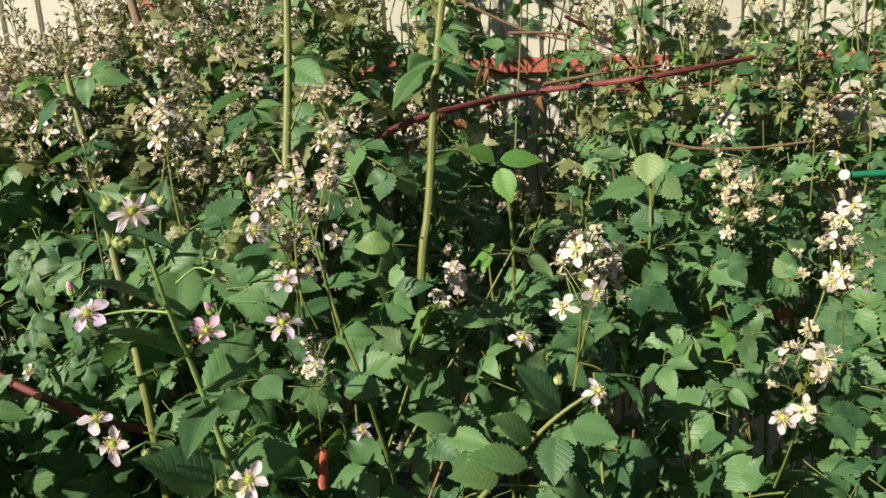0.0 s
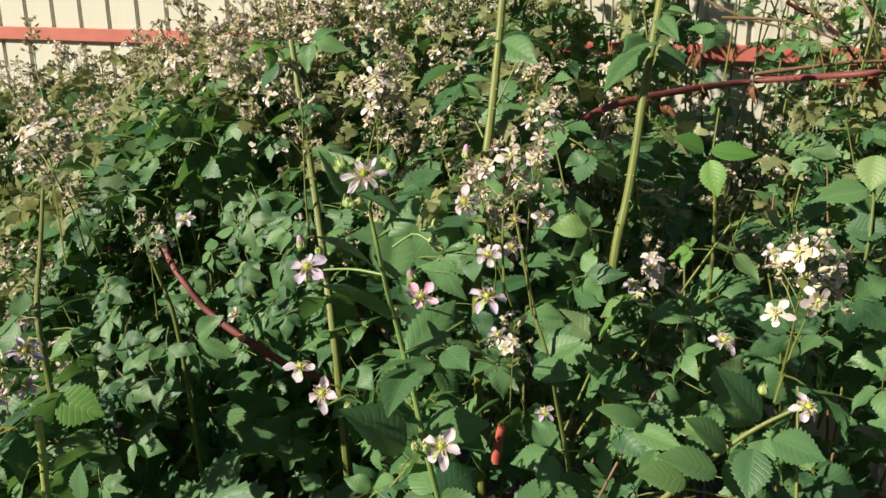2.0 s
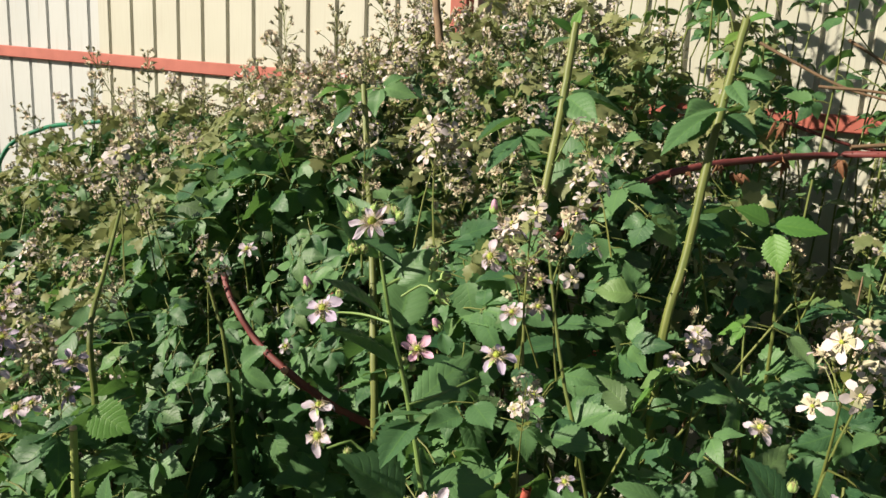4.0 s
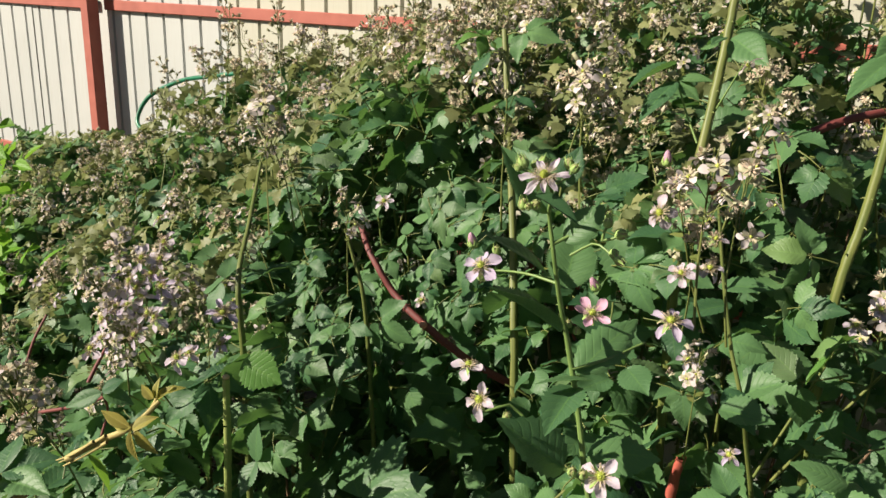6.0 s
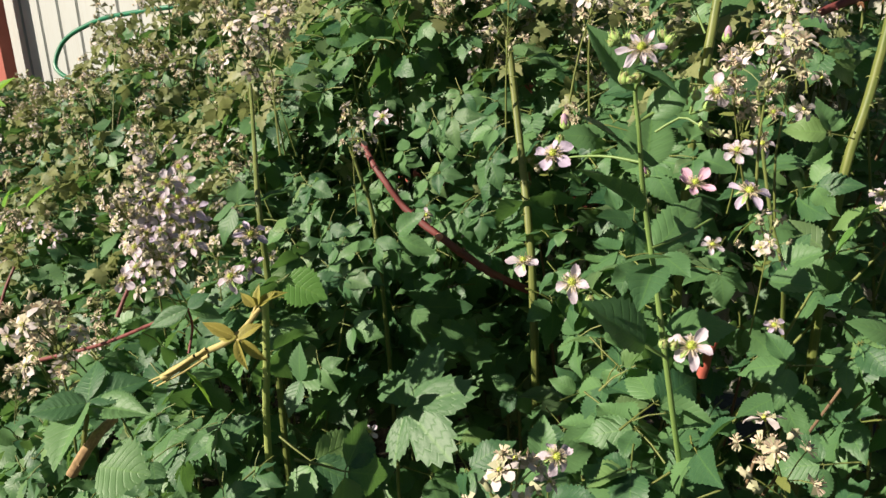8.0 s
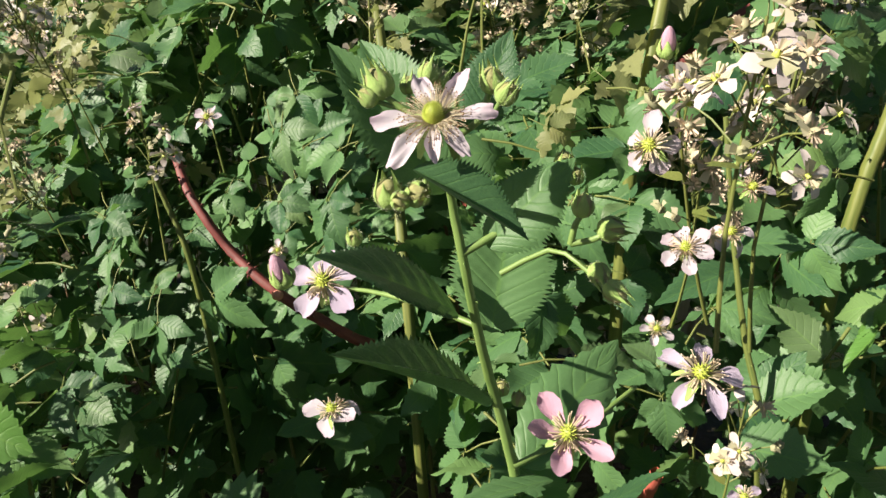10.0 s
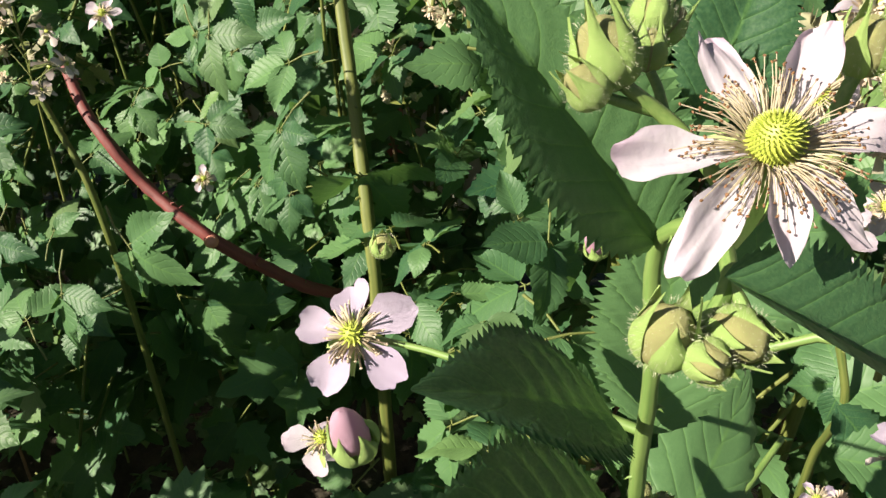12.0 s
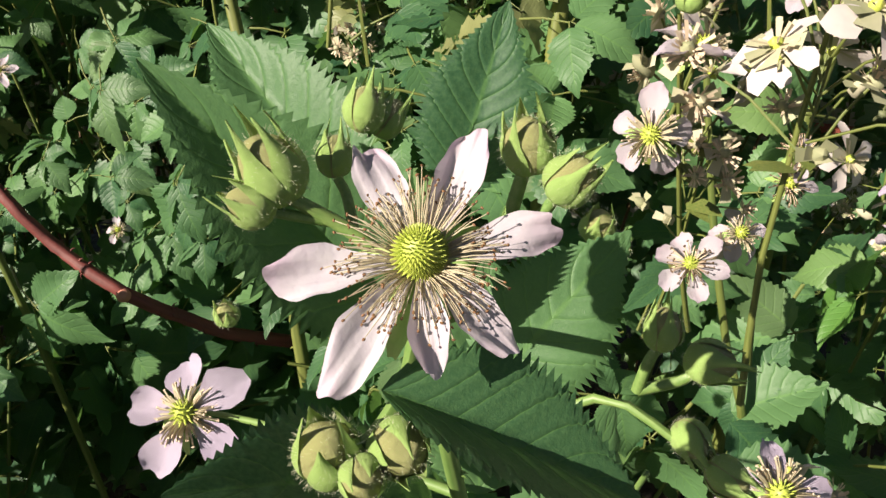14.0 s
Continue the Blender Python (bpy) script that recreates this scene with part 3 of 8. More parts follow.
FLOWER_PETAL = [mesh_of("petal", petal(0.88, w, 8, 6, c, d, 0.05, 0, i), [PETAL]) for i, (w, c, d) in enumerate(((0.54, 0.35, 0.12), (0.46, 0.5, 0.3), (0.60, 0.3, -0.05)))]
FLOWER_PINK = [mesh_of("petal", petal(0.88, w, 8, 6, c, d, 0.05, 0, 5 + i), [PETAL_PINK]) for i, (w, c, d) in enumerate(((0.66, 0.5, -0.4), (0.6, 0.4, -0.3)))]
FLOWER_LILAC = [mesh_of("petal", petal(0.88, w, 8, 6, c, d, 0.05, 0, 9 + i), [PETAL_LILAC]) for i, (w, c, d) in enumerate(((0.50, 0.35, 0.12), (0.44, 0.5, 0.3), (0.54, 0.3, -0.05)))]
FLOWER_STAMEN = [mesh_of("stamen_ring", stamens(64, 0.46, 3 + i, 3, 0, 1, 0.020, 0.55, 0.022), [FILAMENT, SPENT]) for i in range(2)]
FLOWER_SPENT = [mesh_of("stamen_ring", stamens(60, 0.55, 13 + i, 3, 0, 1, 0.018, 0.75, 0.03), [SPENT, STEM_DRY]) for i in range(2)]
FLOWER_HEART = mesh_of("flower", join([pistil_dome(0.17, 0.2, 40, 0).moved(Matrix.Translation((0, 0, 0.1))), sepals(0.6, 5, 0.45, 1)]), [PISTIL, SEPAL])
BUD_MESH = [mesh_of("bud", bud_shape(1.0, 0, 1, 0.0, 16, 480, 3 + i), [BUD, SEPAL, DOWN]) for i in range(3)]
BUD_PINK = mesh_of("bud", join([ball(0.85, 0.85, 1.4, 12, 9, 0, 0.35).moved(Matrix.Translation((0, 0, 1.6))), bud_shape(0.8, 1, 1, 0.5)]), [PETAL_PINK, SEPAL, DOWN])


SHOWN = []                               # what the leaves around leave uncovered
LEAVES = []                              # where leaves hang already


# dark gaps in the leaves beside the flowering cane and under the leaning one
GAP_FROM = np.array([-0.095, 0.015, 1.266])
GAPS = [np.array([-0.2804, 0.8488, -0.4482]), np.array([-0.4183, 0.7800, -0.4654])]
FRONT = np.array([-0.03, 0.02, 1.29])    # the open side of the thicket


def covers(x, y, z, wide=0.028):
    """Whether a leaf here would hang close in front of something that stands out."""
    p = np.array([x, y, z])
    v = p - GAP_FROM
    if np.linalg.norm(v) < 0.95 and any(v @ g > 0.9965 * np.linalg.norm(v) for g in GAPS):
        return True
    k = np.array(SHOWN)
    d = FRONT - k
    l = np.linalg.norm(d, axis=1)
    d = d / l[:, None]
    s = ((p - k) * d).sum(1)
    off = np.linalg.norm(p - k - s[:, None] * d, axis=1)
    if np.any((s > -0.005) & (s < l) & (off < wide * (1 - 0.5 * s / l))):
        return True
    d = np.array(SUN_DIR)
    s = (p - k) @ d
    off = np.linalg.norm(p - k - s[:, None] * d, axis=1)
    return bool(np.any((s > 0) & (s < np.where(k[:, 2] > 1.08, 0.35, 0.10)) & (off < 0.8 * wide)))


ROWS = {"tall_cane": "tall green canes", "flowering_cane": "flowering canes", "leaf_shoot": "leafy shoots", "leaning_cane": "red leaning canes",
        "dry_twig": "twigs in the tangle", "bare_twig": "bare twigs before the fence", "dry_stick": "dry sticks on the leaves"}


def thorned(points, r0, r1, n, thorns, seed, sides=15):
    """A cane through the given points, thicker at its nodes, with hooked thorns."""
    p = bend(points, n)
    rr = np.random.default_rng(seed)
    rad = np.linspace(r0, r1, n) * (1 + 0.05 * (np.arange(n) % 9 == 3)) * (1 + rr.normal(0, 0.02, n))
    p = p + rr.normal(0, 0.03, p.shape) * rad[:, None]
    geos = [tube(p, rad, sides, 0, 0.07)]
    for i in range(thorns):
        k = int(rr.integers(1, n - 1))
        d = Vector(p[k] - p[k - 1]).normalized()
        out = (Matrix.Rotation(rr.uniform(0, 6.28), 3, d) @ d.orthogonal()).normalized()
        a = Vector(p[k]) + out * rad[k] * 0.9
        geos.append(tube([a, a + out * rad[k] * 0.5, a + out * rad[k] * 0.9 - d * rad[k] * 0.4], [rad[k] * 0.28, rad[k] * 0.15, rad[k] * 0.02], 4))
    return join(geos)


def cane(name, label, points, r0, r1, mat, thorns=10, n=40, seed=1, category="bramble cane", bare=0.0):
    t = thing(name, label, category, points[0], ROWS.get(name, ""))
    SHOWN.extend(p for p in (bend(points, 12)[3:] if len(points) > 3 else bend(points, 5)) if p[2] > bare)   # leaves close over the foot of a cane
    inv = Matrix.Translation(-Vector(points[0]))
    part("stem", thorned(points, r0, r1, n, thorns, seed).moved(inv), mat, t)
    return t


def local(t, m):
    return Matrix.Translation(-t.location) @ m


def sees_fence(x, y):
    """Two narrow lanes without leaves, through which the fence shows."""
    return y > 0.9 and (abs(x - 0.125 * y) < 0.06 or abs(x + 0.03 * y) < 0.028)


def leaf_on(t, base, tip, width, up, kind=None, k=0):
    """A single leaflet from its stalk end to its tip."""
    kind = kind or UNIT_LEAF
    d = Vector(tip) - Vector(base)
    ob = part("leaf", kind[k % len(kind)], None, t)
    SHOWN.extend(bend([base, tip], 4)[1:])
    ob.matrix_local = local(t, frame_on(base, d, up) @ Matrix.Diagonal((width / 0.7, d.length, d.length * 0.9, 1)))
    return ob


def tri_on(t, at, along, up, size, kind=None, k=0):
    kind = kind or TRI_MESH
    if t.name == "bramble_thicket" and covers(*(Vector(at) + Vector(along).normalized() * size * 0.9), 0.022):
        return None
    if t.name == "bramble_thicket" and sees_fence(at[0], at[1]):
        return None
    if t.name == "bramble_thicket":
        here = Vector(at) + Vector(along).normalized() * size * 0.9
        for v in LEAVES:
            d = v - here
            if abs(d.dot(SUN_DIR)) < 0.15 and (d - SUN_DIR * d.dot(SUN_DIR)).length < 0.024:
                return None
    LEAVES.append(Vector(at) + Vector(along).normalized() * size * 0.9)
    ob = part("leaf", kind[k % len(kind)], None, t)
    ob.matrix_local = local(t, frame_on(at, along, up, size * (0.82 if t.name == "bramble_thicket" else 1.0)))
    return ob


def sunlit_leaf(at, along, up, size, k=0):
    """A leaf held out to the sun, which the other leaves leave free."""
    at, size = Vector(at) + Vector(along) * size * 0.21, size * 0.78
    SHOWN.append(np.array(at) + np.array(along) * size * 0.95)
    LEAVES.append(Vector(at) + Vector(along) * size * 0.95)
    ob = part("leaf", TRI_MESH[k % 7], None, thicket)
    ob.matrix_local = local(thicket, frame_on(at, along, up, size))
    return ob


def flower_on(t, at, normal, rad, seed=0, petals=5, pink=False, spent=False, plump=1.0):
    """An open flower: heart and sepals, petals, stamens."""
    SHOWN.append(np.array(at))
    f = part("flower", FLOWER_HEART, None, t, {True: "pink cupped flower", "lilac": "pale lilac flower"}.get(pink, ""))
    f.matrix_local = local(t, turn_to(at, normal, seed * 1.7, rad))
    r = np.random.default_rng(seed + 100)
    kinds = {True: FLOWER_PINK, "lilac": FLOWER_LILAC}.get(pink, FLOWER_PETAL)
    lost = int(r.integers(petals)) if petals == 5 and spent and r.random() < 0.5 else -1
    for i in range(petals):
        if i == lost:
            continue
        p = part("petal", kinds[int(r.integers(len(kinds)))], None, f)
        a = i * 6.283 / petals + r.uniform(-0.14, 0.14)
        p.matrix_local = Matrix.Rotation(a, 4, "Z") @ Matrix.Translation((0, 0.1, 0)) @ Matrix.Rotation(radians(r.uniform(-34, 28)), 4, "X") @ Matrix.Rotation(radians(r.uniform(-14, 14)), 4, "Y") @ Matrix.Diagonal((plump * r.uniform(0.78, 1.1), r.uniform(0.86, 1.1), r.uniform(0.7, 1.9), 1))
    part("stamen_ring", (FLOWER_SPENT if spent else FLOWER_STAMEN)[seed % 2], None, f)
    return f


def bud_on(t, at, along, rad, pink=False):
    ob = part("bud", BUD_PINK if pink else BUD_MESH[int(abs(at[0]) * 5000) % 3], None, t)
    ob.matrix_local = local(t, turn_to(at, along, at[0] * 900, rad))
    return ob


def stalk_on(t, points, r0=0.0012, r1=0.0008, mat=None, n=8):
    return part("stalk", tube(bend(points, n), np.linspace(r0, r1, n), 8).moved(Matrix.Translation(-t.location)), mat or STEM_FRESH, t)


def tuft_on(t, at, size, seed):
    """A crumpled tuft of withered leaves hanging at a node."""
    r = np.random.default_rng(seed)
    geos = []
    for i in range(7):
        along = (r.normal(0, 0.5), r.normal(-0.2, 0.4), -0.9 + r.normal(0, 0.35))
        geos.append(leaflet(size * r.uniform(0.5, 1.0), size * r.uniform(0.18, 0.34), 8, 4, r.uniform(0.8, 1.6), r.uniform(0.4, 1.0), 0.04, 0.12).moved(frame_on((r.normal(0, size * 0.12), r.normal(0, size * 0.1), 0), along, (r.normal(0, 1), -1, 0.3))))
    ob = part("withered_tuft", join(geos), LEAF_DEAD, t, "brown crumpled leaf tuft")
    ob.matrix_local = local(t, Matrix.Translation(at))
    SHOWN.append(np.array(at))
    return ob


HEADS = {
    "fresh": [cluster_geo(50 + i, 6, 3, 4, 0.056, 0.028, 0.0130) for i in range(3)],
    "mixed": [cluster_geo(60 + i, 5, 4, 3, 0.056, 0.030, 0.0132) for i in range(3)],
    "spent": [cluster_geo(70 + i, 1, 8, 3, 0.058, 0.029, 0.0132) for i in range(3)],
    "buds": [cluster_geo(80 + i, 0, 6, 10, 0.075, 0.030) for i in range(3)],
}
CLUSTERS = {k: [mesh_of("flower_head", g, CLUSTER_MATS) for g in v] for k, v in HEADS.items()}


def cluster_on(t, at, kind, size=1.0, k=0, lean=(0, 0, 1)):
    ob = part("flower_head", CLUSTERS[kind][k % 3], None, t)
    ob.matrix_local = local(t, turn_to(at, lean, k * 1.3, size))
    return ob


thicket = thing("bramble_thicket", "dense blackberry thicket with toothed green leaves and fading pale flowers", "bramble thicket")


# ---- canes, leaves and flowers that stand out ----
hero = cane("flowering_cane", "upright green bramble cane with a wide open flower", [(-0.060, 0.560, 0.550), (-0.132, 0.449, 1.018), (-0.143, 0.449, 1.075), (-0.151, 0.445, 1.118), (-0.154, 0.438, 1.141), (-0.157, 0.428, 1.175), (-0.160, 0.425, 1.199), (-0.153, 0.409, 1.213), (-0.155, 0.404, 1.223)], 0.0021, 0.0008, STEM_FRESH, 16, 60, 3)
HERO_AT, HERO_UP = Vector((-0.1550, 0.4012, 1.2236)), Vector((0.10, -0.52, 0.85))
bloom = part("flower", join([pistil_dome(0.0023, 0.0030, 260, 0).moved(Matrix.Translation((0, 0, 0.0012))), sepals(0.008, 5, 0.5, 1, 6)]), [PISTIL, SEPAL], hero, "wide open pale flower with seven petals")
side = Vector((0.985, 0.17, 0.0))
side = (side - HERO_UP.normalized() * side.dot(HERO_UP.normalized())).normalized()
bloom.matrix_local = local(hero, frame_on(HERO_AT, HERO_UP.normalized().cross(side), HERO_UP))
for i, (angle, length, width, droop, cup) in enumerate(((186, 12.8, 4.9, 0.05, 0.2), (115, 11.6, 4.5, -0.10, 0.35), (64, 12.2, 4.4, -0.18, 0.5), (14, 12.4, 4.6, 0.02, 0.35),
                                                       (-46, 10.8, 4.0, 0.22, 0.4), (-84, 9.6, 3.5, 0.22, 0.6), (-126, 13.4, 4.6, 0.26, 0.4))):
    p = part("petal", petal(length / 1000, width / 1000, 22, 14, cup, droop, 0.075, 0, 20 + i, 1.05 if i in (4, 6) else 1.25), PETAL, bloom)
    p.matrix_local = Matrix.Rotation(radians(angle - 90), 4, "Z") @ Matrix.Translation((0, 0.0006, 0.0002 * (i % 3)))
part("stamen_ring", stamens(230, 0.0064, 5, 5, 0, 1, 0.000052, 0.52, 0.00015), [FILAMENT, ANTHER], bloom)
leaf_on(hero, (-0.1606, 0.4243, 1.1990), (-0.1859, 0.4159, 1.2356), 0.0195, (0.45, -0.75, 0.3), UNIT_FINE, 1)
leaf_on(hero, (-0.1672, 0.4315, 1.2081), (-0.1928, 0.4455, 1.2326), 0.0162, (0.4, -0.75, 0.3), UNIT_FINE, 1)
leaf_on(hero, (-0.1571, 0.4356, 1.2119), (-0.1508, 0.4437, 1.2361), 0.0148, (0.15, -0.8, 0.5), UNIT_FINE, 0)
leaf_on(hero, (-0.1519, 0.4309, 1.1822), (-0.1342, 0.4350, 1.2072), 0.0198, (0.15, -0.65, 0.65), UNIT_FINE, 2)
leaf_on(hero, (-0.1573, 0.3940, 1.2147), (-0.1320, 0.3958, 1.2035), 0.0140, (0.62, -0.1, 0.75), UNIT_FINE, 1)
bud_on(hero, (-0.1686, 0.4072, 1.2256), (-0.384, -0.102, 0.918), 0.0034)
stalk_on(hero, [(-0.1563, 0.4048, 1.2165), (-0.1618, 0.4072, 1.2217), (-0.1679, 0.4062, 1.2262)], 0.0009, 0.0007)
bud_on(hero, (-0.1697, 0.4048, 1.2250), (-0.656, -0.372, 0.657), 0.0022)
stalk_on(hero, [(-0.1639, 0.4074, 1.2233), (-0.1677, 0.4058, 1.2246), (-0.1700, 0.4048, 1.2255)], 0.0006, 0.0005)
bud_on(hero, (-0.1658, 0.4127, 1.2255), (-0.059, 0.535, 0.843), 0.0020)
stalk_on(hero, [(-0.1631, 0.4092, 1.2214), (-0.1644, 0.4119, 1.2240), (-0.1654, 0.4127, 1.2254)], 0.0006, 0.0005)
bud_on(hero, (-0.1461, 0.4144, 1.2269), (-0.144, -0.296, 0.944), 0.0028)
stalk_on(hero, [(-0.1533, 0.4084, 1.2176), (-0.1486, 0.4115, 1.2213), (-0.1469, 0.4129, 1.2268)], 0.0009, 0.0007)
bud_on(hero, (-0.1437, 0.4114, 1.2257), (0.553, -0.288, 0.782), 0.0026)
stalk_on(hero, [(-0.1486, 0.4113, 1.2210), (-0.1453, 0.4108, 1.2231), (-0.1436, 0.4104, 1.2259)], 0.0007, 0.0006)
bud_on(hero, (-0.1614, 0.3914, 1.2072), (-0.005, -0.299, 0.954), 0.0031)
bud_on(hero, (-0.1565, 0.3939, 1.2092), (0.396, -0.812, 0.428), 0.0028)
bud_on(hero, (-0.1586, 0.3902, 1.2089), (0.316, -0.857, 0.407), 0.0021)
stalk_on(hero, [(-0.1563, 0.4048, 1.2125), (-0.1561, 0.3973, 1.2119), (-0.1580, 0.3933, 1.2100), (-0.1601, 0.3909, 1.2087)], 0.0009, 0.0007)
stalk_on(hero, [(-0.1561, 0.3973, 1.2119), (-0.1548, 0.3946, 1.2112), (-0.1552, 0.3927, 1.2102)], 0.0007, 0.0006)
bud_on(hero, (-0.1660, 0.4248, 1.2254), (0.105, 0.551, 0.828), 0.0025)
bud_on(hero, (-0.1647, 0.4266, 1.2243), (0.458, 0.533, 0.711), 0.0023)
bud_on(hero, (-0.1281, 0.4304, 1.1939), (0.033, 0.169, 0.985), 0.0028)
bud_on(hero, (-0.1239, 0.4332, 1.1905), (0.906, -0.391, 0.161), 0.0033)
stalk_on(hero, [(-0.1303, 0.4300, 1.1866), (-0.1294, 0.4299, 1.1919), (-0.1281, 0.4306, 1.1945)], 0.0009, 0.0007)
stalk_on(hero, [(-0.1303, 0.4300, 1.1866), (-0.1243, 0.4309, 1.1885), (-0.1222, 0.4313, 1.1904)], 0.0009, 0.0007)
stalk_on(hero, [(-0.1484, 0.4316, 1.1750), (-0.1340, 0.4303, 1.1843), (-0.1252, 0.4273, 1.1811), (-0.1191, 0.4237, 1.1779)], 0.0008, 0.0006)
bud_on(hero, (-0.1240, 0.4291, 1.1824), (0.547, -0.580, -0.604), 0.0028)
bud_on(hero, (-0.1202, 0.4245, 1.1796), (0.832, -0.433, -0.346), 0.0029)
leaf_on(hero, (-0.161, 0.432, 1.161), (-0.183, 0.404, 1.192), 0.024, (-0.3, -0.5, 0.8), UNIT_FINE, 0)
leaf_on(hero, (-0.155, 0.442, 1.124), (-0.186, 0.410, 1.160), 0.026, (-0.4, -0.4, 0.8), UNIT_FINE, 1)
leaf_on(hero, (-0.153, 0.439, 1.152), (-0.153, 0.462, 1.187), 0.029, (0.3, -0.7, 0.5), UNIT_FINE, 0)
leaf_on(hero, (-0.145, 0.450, 1.097), (-0.120, 0.492, 1.130), 0.027, (0.3, -0.5, 0.75), UNIT_LEAF, 2)
leaf_on(hero, (-0.144, 0.449, 1.088), (-0.148, 0.405, 1.078), 0.025, (-0.1, -0.7, 0.6), UNIT_LEAF, 1)
leaf_on(hero, (-0.135, 0.452, 1.093), (-0.163, 0.426, 1.100), 0.010, (0, 0.2, 1), UNIT_LEAF, 0)
leaf_on(hero, (-0.146, 0.440, 1.036), (-0.180, 0.418, 1.072), 0.034, (-0.3, -0.5, 0.8), UNIT_LEAF, 1)
leaf_on(hero, (-0.134, 0.449, 1.046), (-0.094, 0.458, 1.056), 0.032, (0.2, -0.4, 0.9), UNIT_LEAF, 2)
stalk_on(hero, [(-0.147, 0.446, 1.100), (-0.131, 0.464, 1.104), (-0.115, 0.490, 1.109)], 0.0011, 0.0008)
stalk_on(hero, [(-0.158, 0.427, 1.181), (-0.146, 0.436, 1.188), (-0.134, 0.450, 1.194)], 0.0012, 0.0008)
stalk_on(hero, [(-0.156, 0.435, 1.156), (-0.175, 0.440, 1.157), (-0.194, 0.448, 1.154), (-0.210, 0.454, 1.150)], 0.0010, 0.0006)
stalk_on(hero, [(-0.133, 0.448, 1.026), (-0.159, 0.438, 1.045), (-0.180, 0.436, 1.072), (-0.194, 0.425, 1.069)], 0.0013, 0.0008)
bud_on(hero, (-0.1370, 0.4510, 1.1988), (0.1, -0.4, 0.8), 0.0028)
bud_on(hero, (-0.134, 0.452, 1.195), (0.1, -0.4, 0.8), 0.0025)
bud_on(hero, (-0.152, 0.448, 1.126), (0.1, -0.4, 0.8), 0.0026)
bud_on(hero, (-0.147, 0.450, 1.122), (0.1, -0.4, 0.8), 0.0024)
bud_on(hero, (-0.180, 0.428, 1.066), (0.1, -0.4, 0.8), 0.003)
bud_on(hero, (-0.133, 0.416, 1.049), (0.1, -0.4, 0.8), 0.003)
bud_on(hero, (-0.127, 0.418, 1.048), (0.1, -0.4, 0.8), 0.003)
bud_on(hero, (-0.214, 0.478, 1.155), (0.1, -0.4, 0.8), 0.003)
bud_on(hero, (-0.215, 0.458, 1.142), (0.1, -0.4, 0.8), 0.0028)
flower_on(hero, (-0.185, 0.398, 1.091), (-0.15, -0.85, 0.45), 0.0125, 2, 5, False, False)
flower_on(hero, (-0.122, 0.394, 1.157), (0.1, -0.6, 0.75), 0.0095, 4, 5, True, False)
bud_on(hero, (-0.192, 0.397, 1.181), (-0.1, -0.3, 0.9), 0.0032, True)
flower_on(hero, (-0.211, 0.449, 1.154), (-0.15, -0.62, 0.77), 0.0125, 4, 5, "lilac", False, 1.5)
flower_on(hero, (-0.117, 0.420, 1.050), (0, -0.65, 0.75), 0.0145, 2, 6, False, False)
bud_on(hero, (-0.165, 0.549, 1.118), (-0.3, -0.4, 0.8), 0.0042, True)
flower_on(hero, (-0.245, 0.507, 1.057), (-0.25, -0.2, 0.95), 0.0135, 6, 5, False, False, 1.5)
second = cane("flowering_cane", "slender green bramble cane carrying fading pale flowers", [(-0.030, 0.700, 0.500), (-0.045, 0.640, 0.900), (-0.057, 0.613, 0.991), (-0.064, 0.588, 1.044), (-0.075, 0.592, 1.077), (-0.088, 0.599, 1.131), (-0.097, 0.603, 1.178)], 0.0022, 0.0011, STEM, 14, 50, 8)
flower_on(second, (-0.095, 0.461, 1.136), (0.1, -0.35, 0.9), 0.0135, 5, 5, "lilac", False)
flower_on(second, (-0.121, 0.526, 1.185), (-0.25, -0.85, 0.45), 0.0125, 3, 5, False, False, 1.15)
flower_on(second, (-0.111, 0.536, 1.203), (0.1, -0.2, 1), 0.0125, 1, 5, False, False)
flower_on(second, (-0.089, 0.516, 1.186), (0.1, -0.5, 0.8), 0.0080, 9, 2, False, True)
flower_on(second, (-0.086, 0.530, 1.172), (0.3, -0.6, 0.6), 0.0085, 10, 1, False, True)
flower_on(second, (-0.077, 0.583, 1.210), (0.1, -0.4, 0.9), 0.0125, 11, 5, False, True)
flower_on(second, (-0.090, 0.548, 1.147), (0.2, -0.5, 0.8), 0.010, 8, 5, False, False)
flower_on(second, (-0.105, 0.533, 1.145), (-0.2, -0.6, 0.7), 0.0100, 4, 6, False, True, 1.2)
cluster_on(second, (-0.090, 0.512, 1.190), "mixed", 0.75, 1)
cluster_on(second, (-0.075, 0.560, 1.170), "mixed", 0.8, 2)
bud_on(second, (-0.118, 0.517, 1.217), (0, -0.2, 1), 0.0036, True)
leaf_on(second, (-0.081, 0.613, 1.104), (-0.115, 0.575, 1.103), 0.019, (0.0, -0.4, 0.9), UNIT_LEAF, 0)
leaf_on(second, (-0.067, 0.592, 1.042), (-0.036, 0.590, 1.063), 0.026, (0.0, -0.4, 0.9), UNIT_LEAF, 1)
leaf_on(second, (-0.073, 0.571, 1.055), (-0.047, 0.552, 1.039), 0.023, (0.0, -0.4, 0.9), UNIT_LEAF, 2)
leaf_on(second, (-0.091, 0.604, 1.119), (-0.053, 0.600, 1.128), 0.019, (0.0, -0.4, 0.9), UNIT_LEAF, 0)
leaf_on(second, (-0.074, 0.555, 1.045), (-0.037, 0.549, 1.049), 0.027, (0.0, -0.4, 0.9), UNIT_LEAF, 1)
